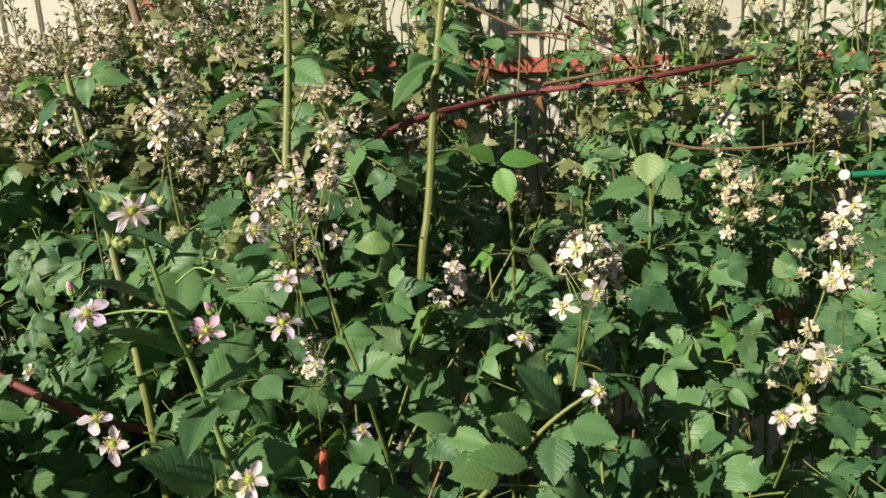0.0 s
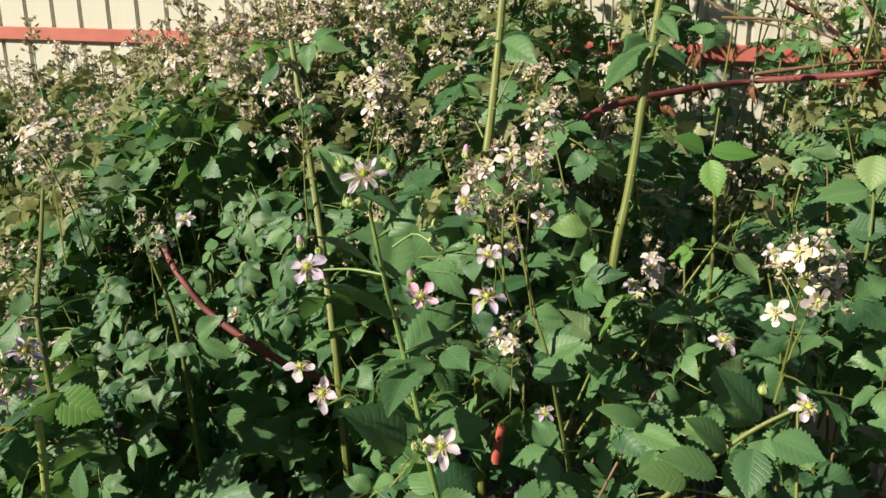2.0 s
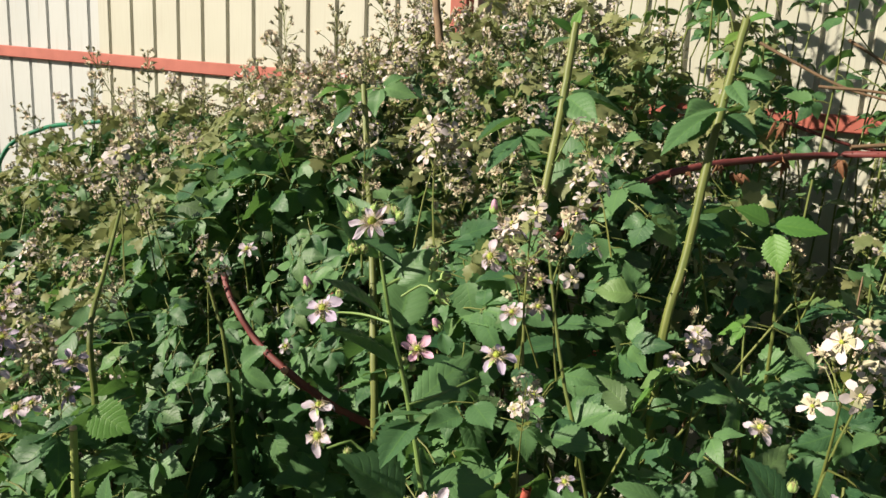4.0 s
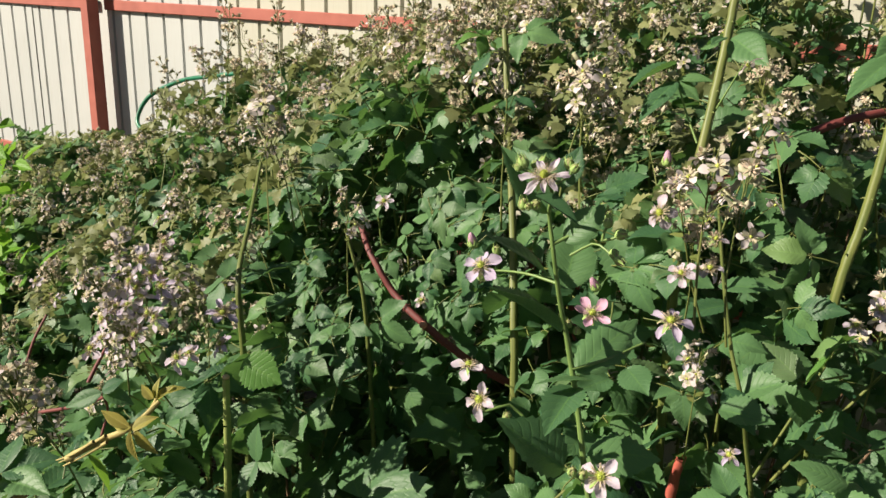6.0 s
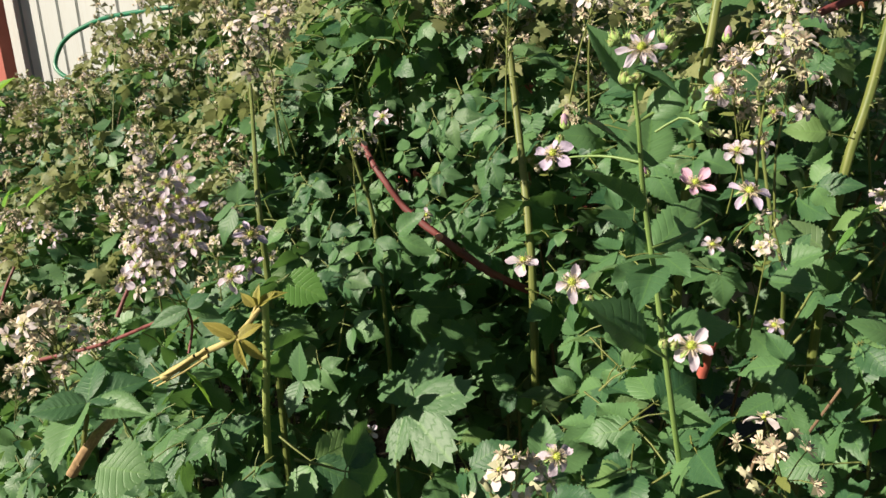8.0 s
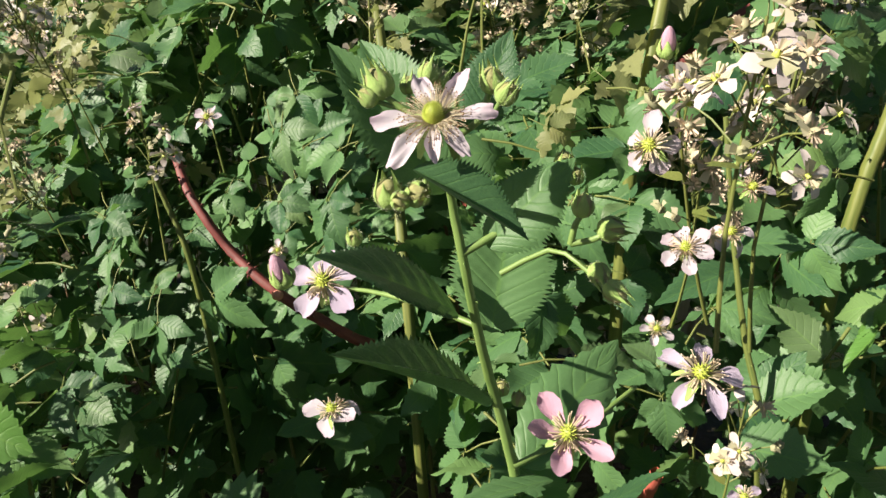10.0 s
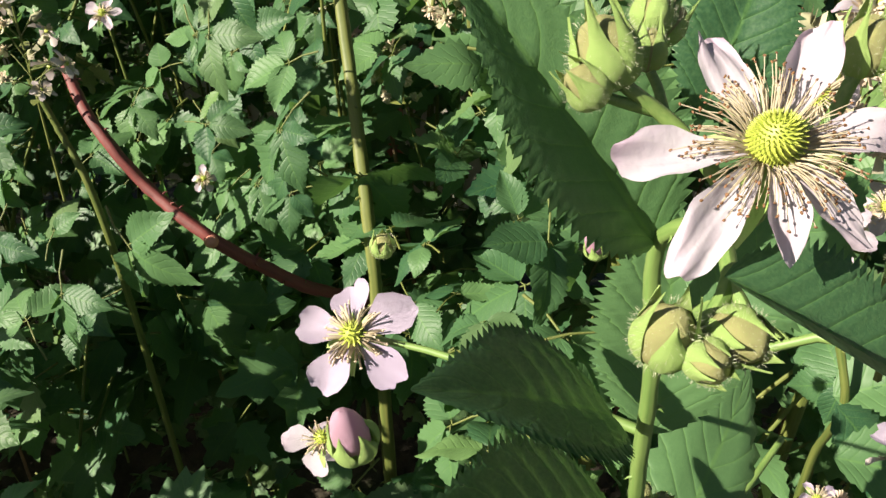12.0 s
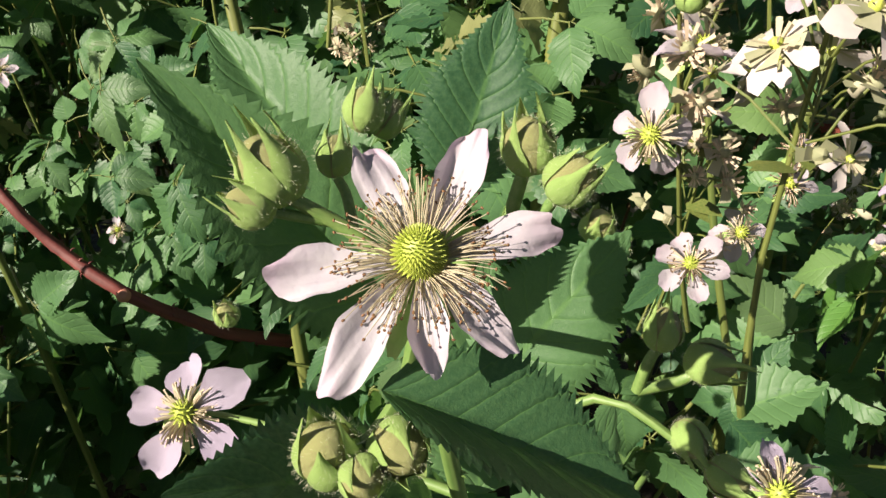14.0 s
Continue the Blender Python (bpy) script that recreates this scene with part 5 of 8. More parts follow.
leaf_on(low_sprig, (0.198, 0.530, 0.995), (0.209, 0.513, 1.012), 0.019, (-0.1, -0.5, 0.8), UNIT_LEAF, 0)
leaf_on(low_sprig, (0.096, 0.535, 1.018), (0.088, 0.510, 0.999), 0.020, (-0.1, -0.5, 0.8), UNIT_LEAF, 0)
clusters = thicket
cluster_on(clusters, (-0.530, 0.436, 1.055), "fresh", 0.75, 0, (0.00, 0.00, 1))
cluster_on(clusters, (-0.545, 0.455, 1.095), "fresh", 0.7, 1, (0.26, -0.23, 1))
cluster_on(clusters, (-0.553, 0.462, 1.020), "fresh", 0.7, 2, (-0.26, -0.39, 1))
cluster_on(clusters, (-0.250, 0.750, 1.220), "fresh", 1.0, 3, (0.01, -0.12, 1))
cluster_on(clusters, (-0.083, 0.643, 1.210), "mixed", 0.75, 4, (0.26, -0.03, 1))
cluster_on(clusters, (-0.523, 0.881, 1.230), "spent", 0.9, 5, (-0.26, -0.32, 1))
cluster_on(clusters, (0.114, 0.560, 1.115), "fresh", 0.95, 6, (0.01, -0.34, 1))
cluster_on(clusters, (0.130, 0.580, 1.100), "mixed", 0.8, 7, (0.25, -0.04, 1))
cluster_on(clusters, (-0.642, 0.758, 1.150), "mixed", 1, 8, (-0.27, -0.10, 1))
cluster_on(clusters, (-0.902, 1.084, 1.150), "spent", 1, 9, (0.02, -0.38, 1))
cluster_on(clusters, (0.376, 0.915, 1.080), "spent", 1.2, 10, (0.25, -0.26, 1))
cluster_on(clusters, (0.360, 0.930, 1.130), "spent", 0.9, 11, (-0.27, -0.00, 1))
cluster_on(clusters, (-1.063, 0.749, 0.890), "spent", 1, 12, (0.02, -0.20, 1))
cluster_on(clusters, (-0.855, 0.569, 0.840), "spent", 1, 13, (0.25, -0.40, 1))
cluster_on(clusters, (0.099, 0.817, 1.125), "spent", 0.8, 14, (-0.27, -0.15, 1))
cluster_on(clusters, (0.020, 0.690, 1.070), "mixed", 0.8, 15, (0.03, -0.01, 1))
cluster_on(clusters, (-0.200, 0.320, 0.985), "mixed", 0.8, 16, (0.25, -0.30, 1))
cluster_on(clusters, (-0.057, 0.428, 0.960), "spent", 0.9, 17, (-0.27, -0.36, 1))
cluster_on(clusters, (-0.340, 0.773, 1.180), "buds", 0.9, 18, (0.03, -0.06, 1))
cluster_on(clusters, (0.316, 0.580, 1.118), "fresh", 0.9, 19, (0.24, -0.07, 1))
cluster_on(clusters, (0.323, 0.576, 1.100), "mixed", 0.9, 20, (-0.27, -0.37, 1))
cluster_on(clusters, (0.254, 0.492, 1.051), "mixed", 0.9, 21, (0.04, -0.28, 1))
cluster_on(clusters, (-0.246, 0.741, 1.224), "mixed", 0.9, 22, (0.24, -0.01, 1))
cluster_on(clusters, (-0.079, 0.671, 1.234), "spent", 0.75, 23, (-0.28, -0.17, 1))
cluster_on(clusters, (0.453, 1.284, 1.342), "buds", 0.9, 24, (0.04, -0.40, 1))
cluster_on(clusters, (0.609, 1.327, 1.309), "buds", 0.9, 25, (0.24, -0.18, 1))
cluster_on(clusters, (0.259, 1.224, 1.308), "spent", 0.9, 26, (-0.28, -0.00, 1))
cluster_on(clusters, (-0.710, 1.220, 1.364), "buds", 0.9, 27, (0.05, -0.27, 1))
cluster_on(clusters, (-0.608, 1.204, 1.360), "buds", 0.9, 28, (0.23, -0.38, 1))
cluster_on(clusters, (-0.506, 1.194, 1.378), "buds", 0.9, 29, (-0.28, -0.09, 1))
cluster_on(clusters, (-0.590, 0.378, 0.977), "spent", 0.9, 30, (0.05, -0.05, 1))
cluster_on(clusters, (-0.641, 0.401, 0.972), "spent", 0.9, 31, (0.23, -0.35, 1))
cluster_on(clusters, (-0.561, 0.368, 0.982), "mixed", 0.9, 32, (-0.28, -0.31, 1))
cluster_on(clusters, (-1.126, 0.789, 0.877), "spent", 0.9, 33, (0.06, -0.02, 1))
cluster_on(clusters, (-1.077, 0.805, 0.868), "mixed", 0.9, 34, (0.23, -0.14, 1))
flower_on(clusters, (-0.480, 0.760, 1.108), (0.00, -0.55, 0.7), 0.013, 0, 5)
flower_on(clusters, (-0.484, 0.503, 1.053), (0.26, -0.55, 0.7), 0.015, 1, 5, "lilac")
flower_on(clusters, (0.021, 0.701, 1.094), (-0.35, -0.55, 0.7), 0.012, 2, 5, "lilac")
flower_on(clusters, (-0.435, 0.770, 0.995), (0.20, -0.55, 0.7), 0.011, 3, 5)
flower_on(clusters, (-0.119, 0.685, 1.024), (0.08, -0.55, 0.7), 0.011, 4, 5)
flower_on(clusters, (-0.475, 0.490, 1.030), (-0.31, -0.55, 0.7), 0.012, 5, 5, "lilac")
flower_on(clusters, (-0.178, 0.339, 1.011), (0.33, -0.55, 0.7), 0.012, 6, 5)
flower_on(clusters, (-0.065, 0.575, 1.002), (-0.13, -0.55, 0.7), 0.01, 7, 5, "lilac")
flower_on(clusters, (-0.426, 0.397, 1.063), (-0.15, -0.55, 0.7), 0.012, 8, 5)
flower_on(clusters, (-0.324, 0.397, 0.959), (0.34, -0.55, 0.7), 0.007, 9, 5)
flower_on(clusters, (0.139, 0.779, 1.092), (-0.30, -0.55, 0.7), 0.011, 10, 5)
flower_on(clusters, (0.069, 0.578, 1.073), (0.06, -0.55, 0.7), 0.012, 11, 5)
flower_on(clusters, (0.468, 0.879, 1.160), (0.22, -0.55, 0.7), 0.012, 12, 5)
flower_on(clusters, (0.241, 0.488, 1.036), (-0.35, -0.55, 0.7), 0.011, 13, 5)
flower_on(clusters, (0.017, 0.660, 1.104), (0.25, -0.55, 0.7), 0.011, 14, 5)
flower_on(clusters, (0.003, 0.656, 1.090), (0.02, -0.55, 0.7), 0.01, 15, 5)
weed = cane("weed_plant", "bright yellow-green weed with many small leaves", [(-0.897, 0.552, 0.927), (-0.908, 0.571, 1.034), (-0.919, 0.590, 1.140)], 0.003, 0.0015, STEM, 0, 16, 33, "weed")
leaf_on(weed, (-0.882, 0.540, 1.061), (-0.888, 0.559, 1.072), 0.017, (-0.5, -0.6, 0.6), UNIT_WEED, 0)
leaf_on(weed, (-0.934, 0.579, 1.095), (-0.949, 0.562, 1.082), 0.022, (-0.5, -0.6, 0.6), UNIT_WEED, 1)
leaf_on(weed, (-0.873, 0.553, 1.070), (-0.894, 0.553, 1.065), 0.018, (-0.5, -0.6, 0.6), UNIT_WEED, 2)
leaf_on(weed, (-0.865, 0.562, 1.127), (-0.874, 0.545, 1.135), 0.021, (-0.5, -0.6, 0.6), UNIT_WEED, 3)
leaf_on(weed, (-0.855, 0.516, 1.040), (-0.830, 0.516, 1.039), 0.016, (-0.5, -0.6, 0.6), UNIT_WEED, 4)
leaf_on(weed, (-0.864, 0.549, 1.156), (-0.849, 0.565, 1.145), 0.020, (-0.5, -0.6, 0.6), UNIT_WEED, 5)
leaf_on(weed, (-0.873, 0.508, 1.027), (-0.896, 0.507, 1.028), 0.014, (-0.5, -0.6, 0.6), UNIT_WEED, 6)
leaf_on(weed, (-0.858, 0.540, 1.104), (-0.875, 0.554, 1.093), 0.021, (-0.5, -0.6, 0.6), UNIT_WEED, 7)
leaf_on(weed, (-0.902, 0.586, 0.994), (-0.914, 0.567, 1.003), 0.016, (-0.5, -0.6, 0.6), UNIT_WEED, 8)
leaf_on(weed, (-0.872, 0.550, 1.090), (-0.892, 0.533, 1.090), 0.016, (-0.5, -0.6, 0.6), UNIT_WEED, 9)
leaf_on(weed, (-0.874, 0.540, 1.020), (-0.882, 0.516, 1.031), 0.022, (-0.5, -0.6, 0.6), UNIT_WEED, 10)
leaf_on(weed, (-0.893, 0.544, 1.099), (-0.898, 0.524, 1.088), 0.018, (-0.5, -0.6, 0.6), UNIT_WEED, 11)
leaf_on(weed, (-0.859, 0.510, 1.020), (-0.879, 0.522, 1.020), 0.019, (-0.5, -0.6, 0.6), UNIT_WEED, 12)
leaf_on(weed, (-0.840, 0.560, 1.142), (-0.810, 0.559, 1.140), 0.015, (-0.5, -0.6, 0.6), UNIT_WEED, 13)
leaf_on(weed, (-0.863, 0.530, 1.043), (-0.850, 0.511, 1.045), 0.016, (-0.5, -0.6, 0.6), UNIT_WEED, 14)
leaf_on(weed, (-0.820, 0.553, 1.119), (-0.804, 0.538, 1.122), 0.014, (-0.5, -0.6, 0.6), UNIT_WEED, 15)
leaf_on(weed, (-0.858, 0.536, 1.046), (-0.835, 0.527, 1.047), 0.018, (-0.5, -0.6, 0.6), UNIT_WEED, 16)
leaf_on(weed, (-0.844, 0.539, 1.081), (-0.837, 0.518, 1.078), 0.020, (-0.5, -0.6, 0.6), UNIT_WEED, 17)
leaf_on(weed, (-0.857, 0.531, 1.020), (-0.835, 0.531, 1.026), 0.016, (-0.5, -0.6, 0.6), UNIT_WEED, 18)
leaf_on(weed, (-0.920, 0.594, 1.101), (-0.940, 0.583, 1.102), 0.017, (-0.5, -0.6, 0.6), UNIT_WEED, 19)
leaf_on(weed, (-0.887, 0.543, 1.002), (-0.861, 0.534, 1.002), 0.017, (-0.5, -0.6, 0.6), UNIT_WEED, 20)
leaf_on(weed, (-0.907, 0.603, 1.146), (-0.933, 0.603, 1.126), 0.017, (-0.5, -0.6, 0.6), UNIT_WEED, 21)
leaf_on(weed, (-0.845, 0.555, 1.048), (-0.874, 0.551, 1.044), 0.014, (-0.5, -0.6, 0.6), UNIT_WEED, 22)
leaf_on(weed, (-0.846, 0.556, 1.112), (-0.850, 0.535, 1.113), 0.018, (-0.5, -0.6, 0.6), UNIT_WEED, 23)
leaf_on(weed, (-0.909, 0.528, 0.969), (-0.924, 0.505, 0.981), 0.020, (-0.5, -0.6, 0.6), UNIT_WEED, 24)
leaf_on(weed, (-0.912, 0.574, 1.130), (-0.913, 0.590, 1.128), 0.016, (-0.5, -0.6, 0.6), UNIT_WEED, 25)
leaf_on(weed, (-0.820, 0.548, 1.047), (-0.820, 0.566, 1.050), 0.019, (-0.5, -0.6, 0.6), UNIT_WEED, 26)
leaf_on(weed, (-0.908, 0.579, 1.105), (-0.913, 0.603, 1.094), 0.016, (-0.5, -0.6, 0.6), UNIT_WEED, 27)
leaf_on(weed, (-0.813, 0.537, 1.037), (-0.827, 0.559, 1.055), 0.017, (-0.5, -0.6, 0.6), UNIT_WEED, 28)
leaf_on(weed, (-0.923, 0.579, 1.117), (-0.917, 0.600, 1.124), 0.022, (-0.5, -0.6, 0.6), UNIT_WEED, 29)
leaf_on(weed, (-0.906, 0.553, 0.968), (-0.880, 0.542, 0.972), 0.017, (-0.5, -0.6, 0.6), UNIT_WEED, 30)
leaf_on(weed, (-0.892, 0.571, 1.145), (-0.921, 0.570, 1.178), 0.021, (-0.5, -0.6, 0.6), UNIT_WEED, 31)
leaf_on(weed, (-0.879, 0.571, 1.023), (-0.896, 0.585, 1.024), 0.017, (-0.5, -0.6, 0.6), UNIT_WEED, 32)
leaf_on(weed, (-0.893, 0.546, 1.096), (-0.889, 0.567, 1.092), 0.018, (-0.5, -0.6, 0.6), UNIT_WEED, 33)
leaf_on(weed, (-0.850, 0.537, 1.038), (-0.833, 0.552, 1.052), 0.020, (-0.5, -0.6, 0.6), UNIT_WEED, 34)
leaf_on(weed, (-0.877, 0.562, 1.159), (-0.888, 0.543, 1.160), 0.016, (-0.5, -0.6, 0.6), UNIT_WEED, 35)
leaf_on(weed, (-0.862, 0.539, 1.037), (-0.887, 0.536, 1.040), 0.020, (-0.5, -0.6, 0.6), UNIT_WEED, 36)
leaf_on(weed, (-0.886, 0.577, 1.084), (-0.911, 0.587, 1.083), 0.020, (-0.5, -0.6, 0.6), UNIT_WEED, 37)
leaf_on(weed, (-0.840, 0.527, 1.004), (-0.857, 0.542, 1.017), 0.018, (-0.5, -0.6, 0.6), UNIT_WEED, 38)
leaf_on(weed, (-0.917, 0.554, 1.073), (-0.918, 0.579, 1.068), 0.018, (-0.5, -0.6, 0.6), UNIT_WEED, 39)
leaf_on(weed, (-0.852, 0.545, 1.033), (-0.882, 0.549, 1.048), 0.015, (-0.5, -0.6, 0.6), UNIT_WEED, 40)
leaf_on(weed, (-0.908, 0.591, 1.183), (-0.924, 0.600, 1.181), 0.022, (-0.5, -0.6, 0.6), UNIT_WEED, 41)
leaf_on(weed, (-0.911, 0.551, 1.045), (-0.924, 0.535, 1.036), 0.014, (-0.5, -0.6, 0.6), UNIT_WEED, 42)
leaf_on(weed, (-0.842, 0.552, 1.145), (-0.827, 0.532, 1.132), 0.014, (-0.5, -0.6, 0.6), UNIT_WEED, 43)
leaf_on(weed, (-0.895, 0.546, 1.039), (-0.882, 0.524, 1.036), 0.016, (-0.5, -0.6, 0.6), UNIT_WEED, 44)
leaf_on(weed, (-0.869, 0.555, 1.157), (-0.843, 0.552, 1.150), 0.019, (-0.5, -0.6, 0.6), UNIT_WEED, 45)
leaf_on(weed, (-0.843, 0.542, 1.099), (-0.867, 0.529, 1.111), 0.019, (-0.5, -0.6, 0.6), UNIT_WEED, 46)
leaf_on(weed, (-0.860, 0.578, 1.109), (-0.867, 0.594, 1.108), 0.019, (-0.5, -0.6, 0.6), UNIT_WEED, 47)
leaf_on(weed, (-0.874, 0.531, 1.030), (-0.898, 0.519, 1.015), 0.022, (-0.5, -0.6, 0.6), UNIT_WEED, 48)
leaf_on(weed, (-0.908, 0.575, 1.085), (-0.932, 0.564, 1.094), 0.018, (-0.5, -0.6, 0.6), UNIT_WEED, 49)
leaf_on(weed, (-0.872, 0.541, 1.068), (-0.866, 0.560, 1.052), 0.016, (-0.5, -0.6, 0.6), UNIT_WEED, 50)
leaf_on(weed, (-0.888, 0.558, 1.150), (-0.865, 0.563, 1.146), 0.015, (-0.5, -0.6, 0.6), UNIT_WEED, 51)
leaf_on(weed, (-0.871, 0.546, 1.011), (-0.894, 0.553, 1.005), 0.018, (-0.5, -0.6, 0.6), UNIT_WEED, 52)
leaf_on(weed, (-0.833, 0.540, 1.195), (-0.815, 0.528, 1.198), 0.021, (-0.5, -0.6, 0.6), UNIT_WEED, 53)
leaf_on(weed, (-0.834, 0.522, 1.037), (-0.851, 0.501, 1.029), 0.014, (-0.5, -0.6, 0.6), UNIT_WEED, 54)
leaf_on(weed, (-0.867, 0.555, 1.102), (-0.863, 0.534, 1.093), 0.016, (-0.5, -0.6, 0.6), UNIT_WEED, 55)
leaf_on(weed, (-0.891, 0.543, 0.990), (-0.881, 0.562, 0.998), 0.015, (-0.5, -0.6, 0.6), UNIT_WEED, 56)
leaf_on(weed, (-0.865, 0.583, 1.142), (-0.845, 0.572, 1.145), 0.018, (-0.5, -0.6, 0.6), UNIT_WEED, 57)
leaf_on(weed, (-0.925, 0.574, 1.054), (-0.913, 0.560, 1.058), 0.018, (-0.5, -0.6, 0.6), UNIT_WEED, 58)
leaf_on(weed, (-0.908, 0.573, 1.099), (-0.894, 0.553, 1.102), 0.017, (-0.5, -0.6, 0.6), UNIT_WEED, 59)
leaf_on(weed, (-0.841, 0.536, 0.994), (-0.856, 0.514, 1.010), 0.019, (-0.5, -0.6, 0.6), UNIT_WEED, 60)
leaf_on(weed, (-0.895, 0.550, 1.134), (-0.869, 0.551, 1.117), 0.015, (-0.5, -0.6, 0.6), UNIT_WEED, 61)
leaf_on(weed, (-0.868, 0.552, 1.056), (-0.883, 0.570, 1.040), 0.022, (-0.5, -0.6, 0.6), UNIT_WEED, 62)
leaf_on(weed, (-0.885, 0.550, 1.103), (-0.906, 0.537, 1.109), 0.015, (-0.5, -0.6, 0.6), UNIT_WEED, 63)
leaf_on(weed, (-0.826, 0.522, 1.004), (-0.856, 0.528, 1.014), 0.014, (-0.5, -0.6, 0.6), UNIT_WEED, 64)
leaf_on(weed, (-0.884, 0.583, 1.150), (-0.875, 0.568, 1.153), 0.018, (-0.5, -0.6, 0.6), UNIT_WEED, 65)
leaf_on(weed, (-0.839, 0.516, 0.990), (-0.820, 0.510, 0.999), 0.015, (-0.5, -0.6, 0.6), UNIT_WEED, 66)
leaf_on(weed, (-0.891, 0.572, 1.119), (-0.876, 0.555, 1.126), 0.020, (-0.5, -0.6, 0.6), UNIT_WEED, 67)
leaf_on(weed, (-0.933, 0.556, 1.038), (-0.949, 0.572, 1.043), 0.022, (-0.5, -0.6, 0.6), UNIT_WEED, 68)
leaf_on(weed, (-0.895, 0.581, 1.145), (-0.908, 0.597, 1.143), 0.017, (-0.5, -0.6, 0.6), UNIT_WEED, 69)
leaf_on(weed, (-0.868, 0.549, 1.013), (-0.893, 0.538, 0.996), 0.020, (-0.5, -0.6, 0.6), UNIT_WEED, 70)
leaf_on(weed, (-0.881, 0.572, 1.066), (-0.870, 0.555, 1.058), 0.021, (-0.5, -0.6, 0.6), UNIT_WEED, 71)
leaf_on(weed, (-0.887, 0.537, 1.049), (-0.912, 0.535, 1.020), 0.019, (-0.5, -0.6, 0.6), UNIT_WEED, 72)
leaf_on(weed, (-0.899, 0.570, 1.114), (-0.921, 0.575, 1.117), 0.021, (-0.5, -0.6, 0.6), UNIT_WEED, 73)
leaf_on(weed, (-0.828, 0.513, 1.002), (-0.849, 0.514, 0.988), 0.021, (-0.5, -0.6, 0.6), UNIT_WEED, 74)
leaf_on(weed, (-0.868, 0.556, 1.147), (-0.888, 0.557, 1.149), 0.018, (-0.5, -0.6, 0.6), UNIT_WEED, 75)
leaf_on(weed, (-0.889, 0.537, 1.045), (-0.863, 0.539, 1.056), 0.017, (-0.5, -0.6, 0.6), UNIT_WEED, 76)
leaf_on(weed, (-0.859, 0.576, 1.156), (-0.850, 0.561, 1.158), 0.017, (-0.5, -0.6, 0.6), UNIT_WEED, 77)
leaf_on(weed, (-0.903, 0.526, 1.005), (-0.897, 0.511, 1.002), 0.022, (-0.5, -0.6, 0.6), UNIT_WEED, 78)
leaf_on(weed, (-0.865, 0.564, 1.080), (-0.846, 0.553, 1.069), 0.018, (-0.5, -0.6, 0.6), UNIT_WEED, 79)
leaf_on(weed, (-0.881, 0.536, 1.018), (-0.878, 0.557, 0.992), 0.021, (-0.5, -0.6, 0.6), UNIT_WEED, 80)
leaf_on(weed, (-0.831, 0.510, 1.157), (-0.819, 0.496, 1.162), 0.021, (-0.5, -0.6, 0.6), UNIT_WEED, 81)
leaf_on(weed, (-0.873, 0.532, 1.030), (-0.854, 0.536, 1.030), 0.019, (-0.5, -0.6, 0.6), UNIT_WEED, 82)
leaf_on(weed, (-0.892, 0.543, 1.118), (-0.919, 0.545, 1.092), 0.016, (-0.5, -0.6, 0.6), UNIT_WEED, 83)
leaf_on(weed, (-0.854, 0.517, 1.023), (-0.837, 0.531, 1.022), 0.020, (-0.5, -0.6, 0.6), UNIT_WEED, 84)
leaf_on(weed, (-0.893, 0.551, 1.099), (-0.915, 0.563, 1.097), 0.022, (-0.5, -0.6, 0.6), UNIT_WEED, 85)
leaf_on(weed, (-0.856, 0.532, 1.000), (-0.882, 0.533, 0.992), 0.015, (-0.5, -0.6, 0.6), UNIT_WEED, 86)
leaf_on(weed, (-0.887, 0.560, 1.154), (-0.910, 0.559, 1.147), 0.022, (-0.5, -0.6, 0.6), UNIT_WEED, 87)
leaf_on(weed, (-0.894, 0.526, 1.004), (-0.889, 0.502, 1.034), 0.015, (-0.5, -0.6, 0.6), UNIT_WEED, 88)
leaf_on(weed, (-0.912, 0.594, 1.177), (-0.891, 0.599, 1.179), 0.019, (-0.5, -0.6, 0.6), UNIT_WEED, 89)
leaf_on(weed, (-0.865, 0.571, 0.993), (-0.887, 0.583, 0.998), 0.018, (-0.5, -0.6, 0.6), UNIT_WEED, 90)
leaf_on(weed, (-0.830, 0.567, 1.147), (-0.813, 0.578, 1.166), 0.017, (-0.5, -0.6, 0.6), UNIT_WEED, 91)
leaf_on(weed, (-0.781, 0.536, 1.039), (-0.765, 0.556, 1.063), 0.018, (-0.5, -0.6, 0.6), UNIT_WEED, 92)
leaf_on(weed, (-0.858, 0.566, 1.107), (-0.879, 0.553, 1.112), 0.020, (-0.5, -0.6, 0.6), UNIT_WEED, 93)
leaf_on(weed, (-0.844, 0.553, 1.013), (-0.845, 0.570, 1.019), 0.015, (-0.5, -0.6, 0.6), UNIT_WEED, 94)
leaf_on(weed, (-0.894, 0.567, 1.074), (-0.887, 0.549, 1.067), 0.019, (-0.5, -0.6, 0.6), UNIT_WEED, 95)
sunlit_leaf((-0.410, 0.501, 0.985), (0.93, -0.35, 0.12), (-0.5, -0.6, 0.6), 0.034, 0)
sunlit_leaf((-0.425, 0.496, 0.963), (0.57, -0.68, -0.46), (-0.5, -0.6, 0.6), 0.030, 1)
sunlit_leaf((-0.425, 0.528, 1.013), (0.84, -0.48, 0.24), (-0.4, -0.6, 0.7), 0.034, 2)
sunlit_leaf((-0.438, 0.405, 0.955), (-0.36, -0.72, -0.60), (-0.5, -0.6, 0.6), 0.032, 3)
sunlit_leaf((-0.435, 0.383, 0.954), (-0.74, -0.62, -0.25), (-0.5, -0.5, 0.7), 0.032, 4)
sunlit_leaf((-0.410, 0.388, 0.937), (0.23, -0.79, -0.57), (-0.5, -0.6, 0.6), 0.034, 5)
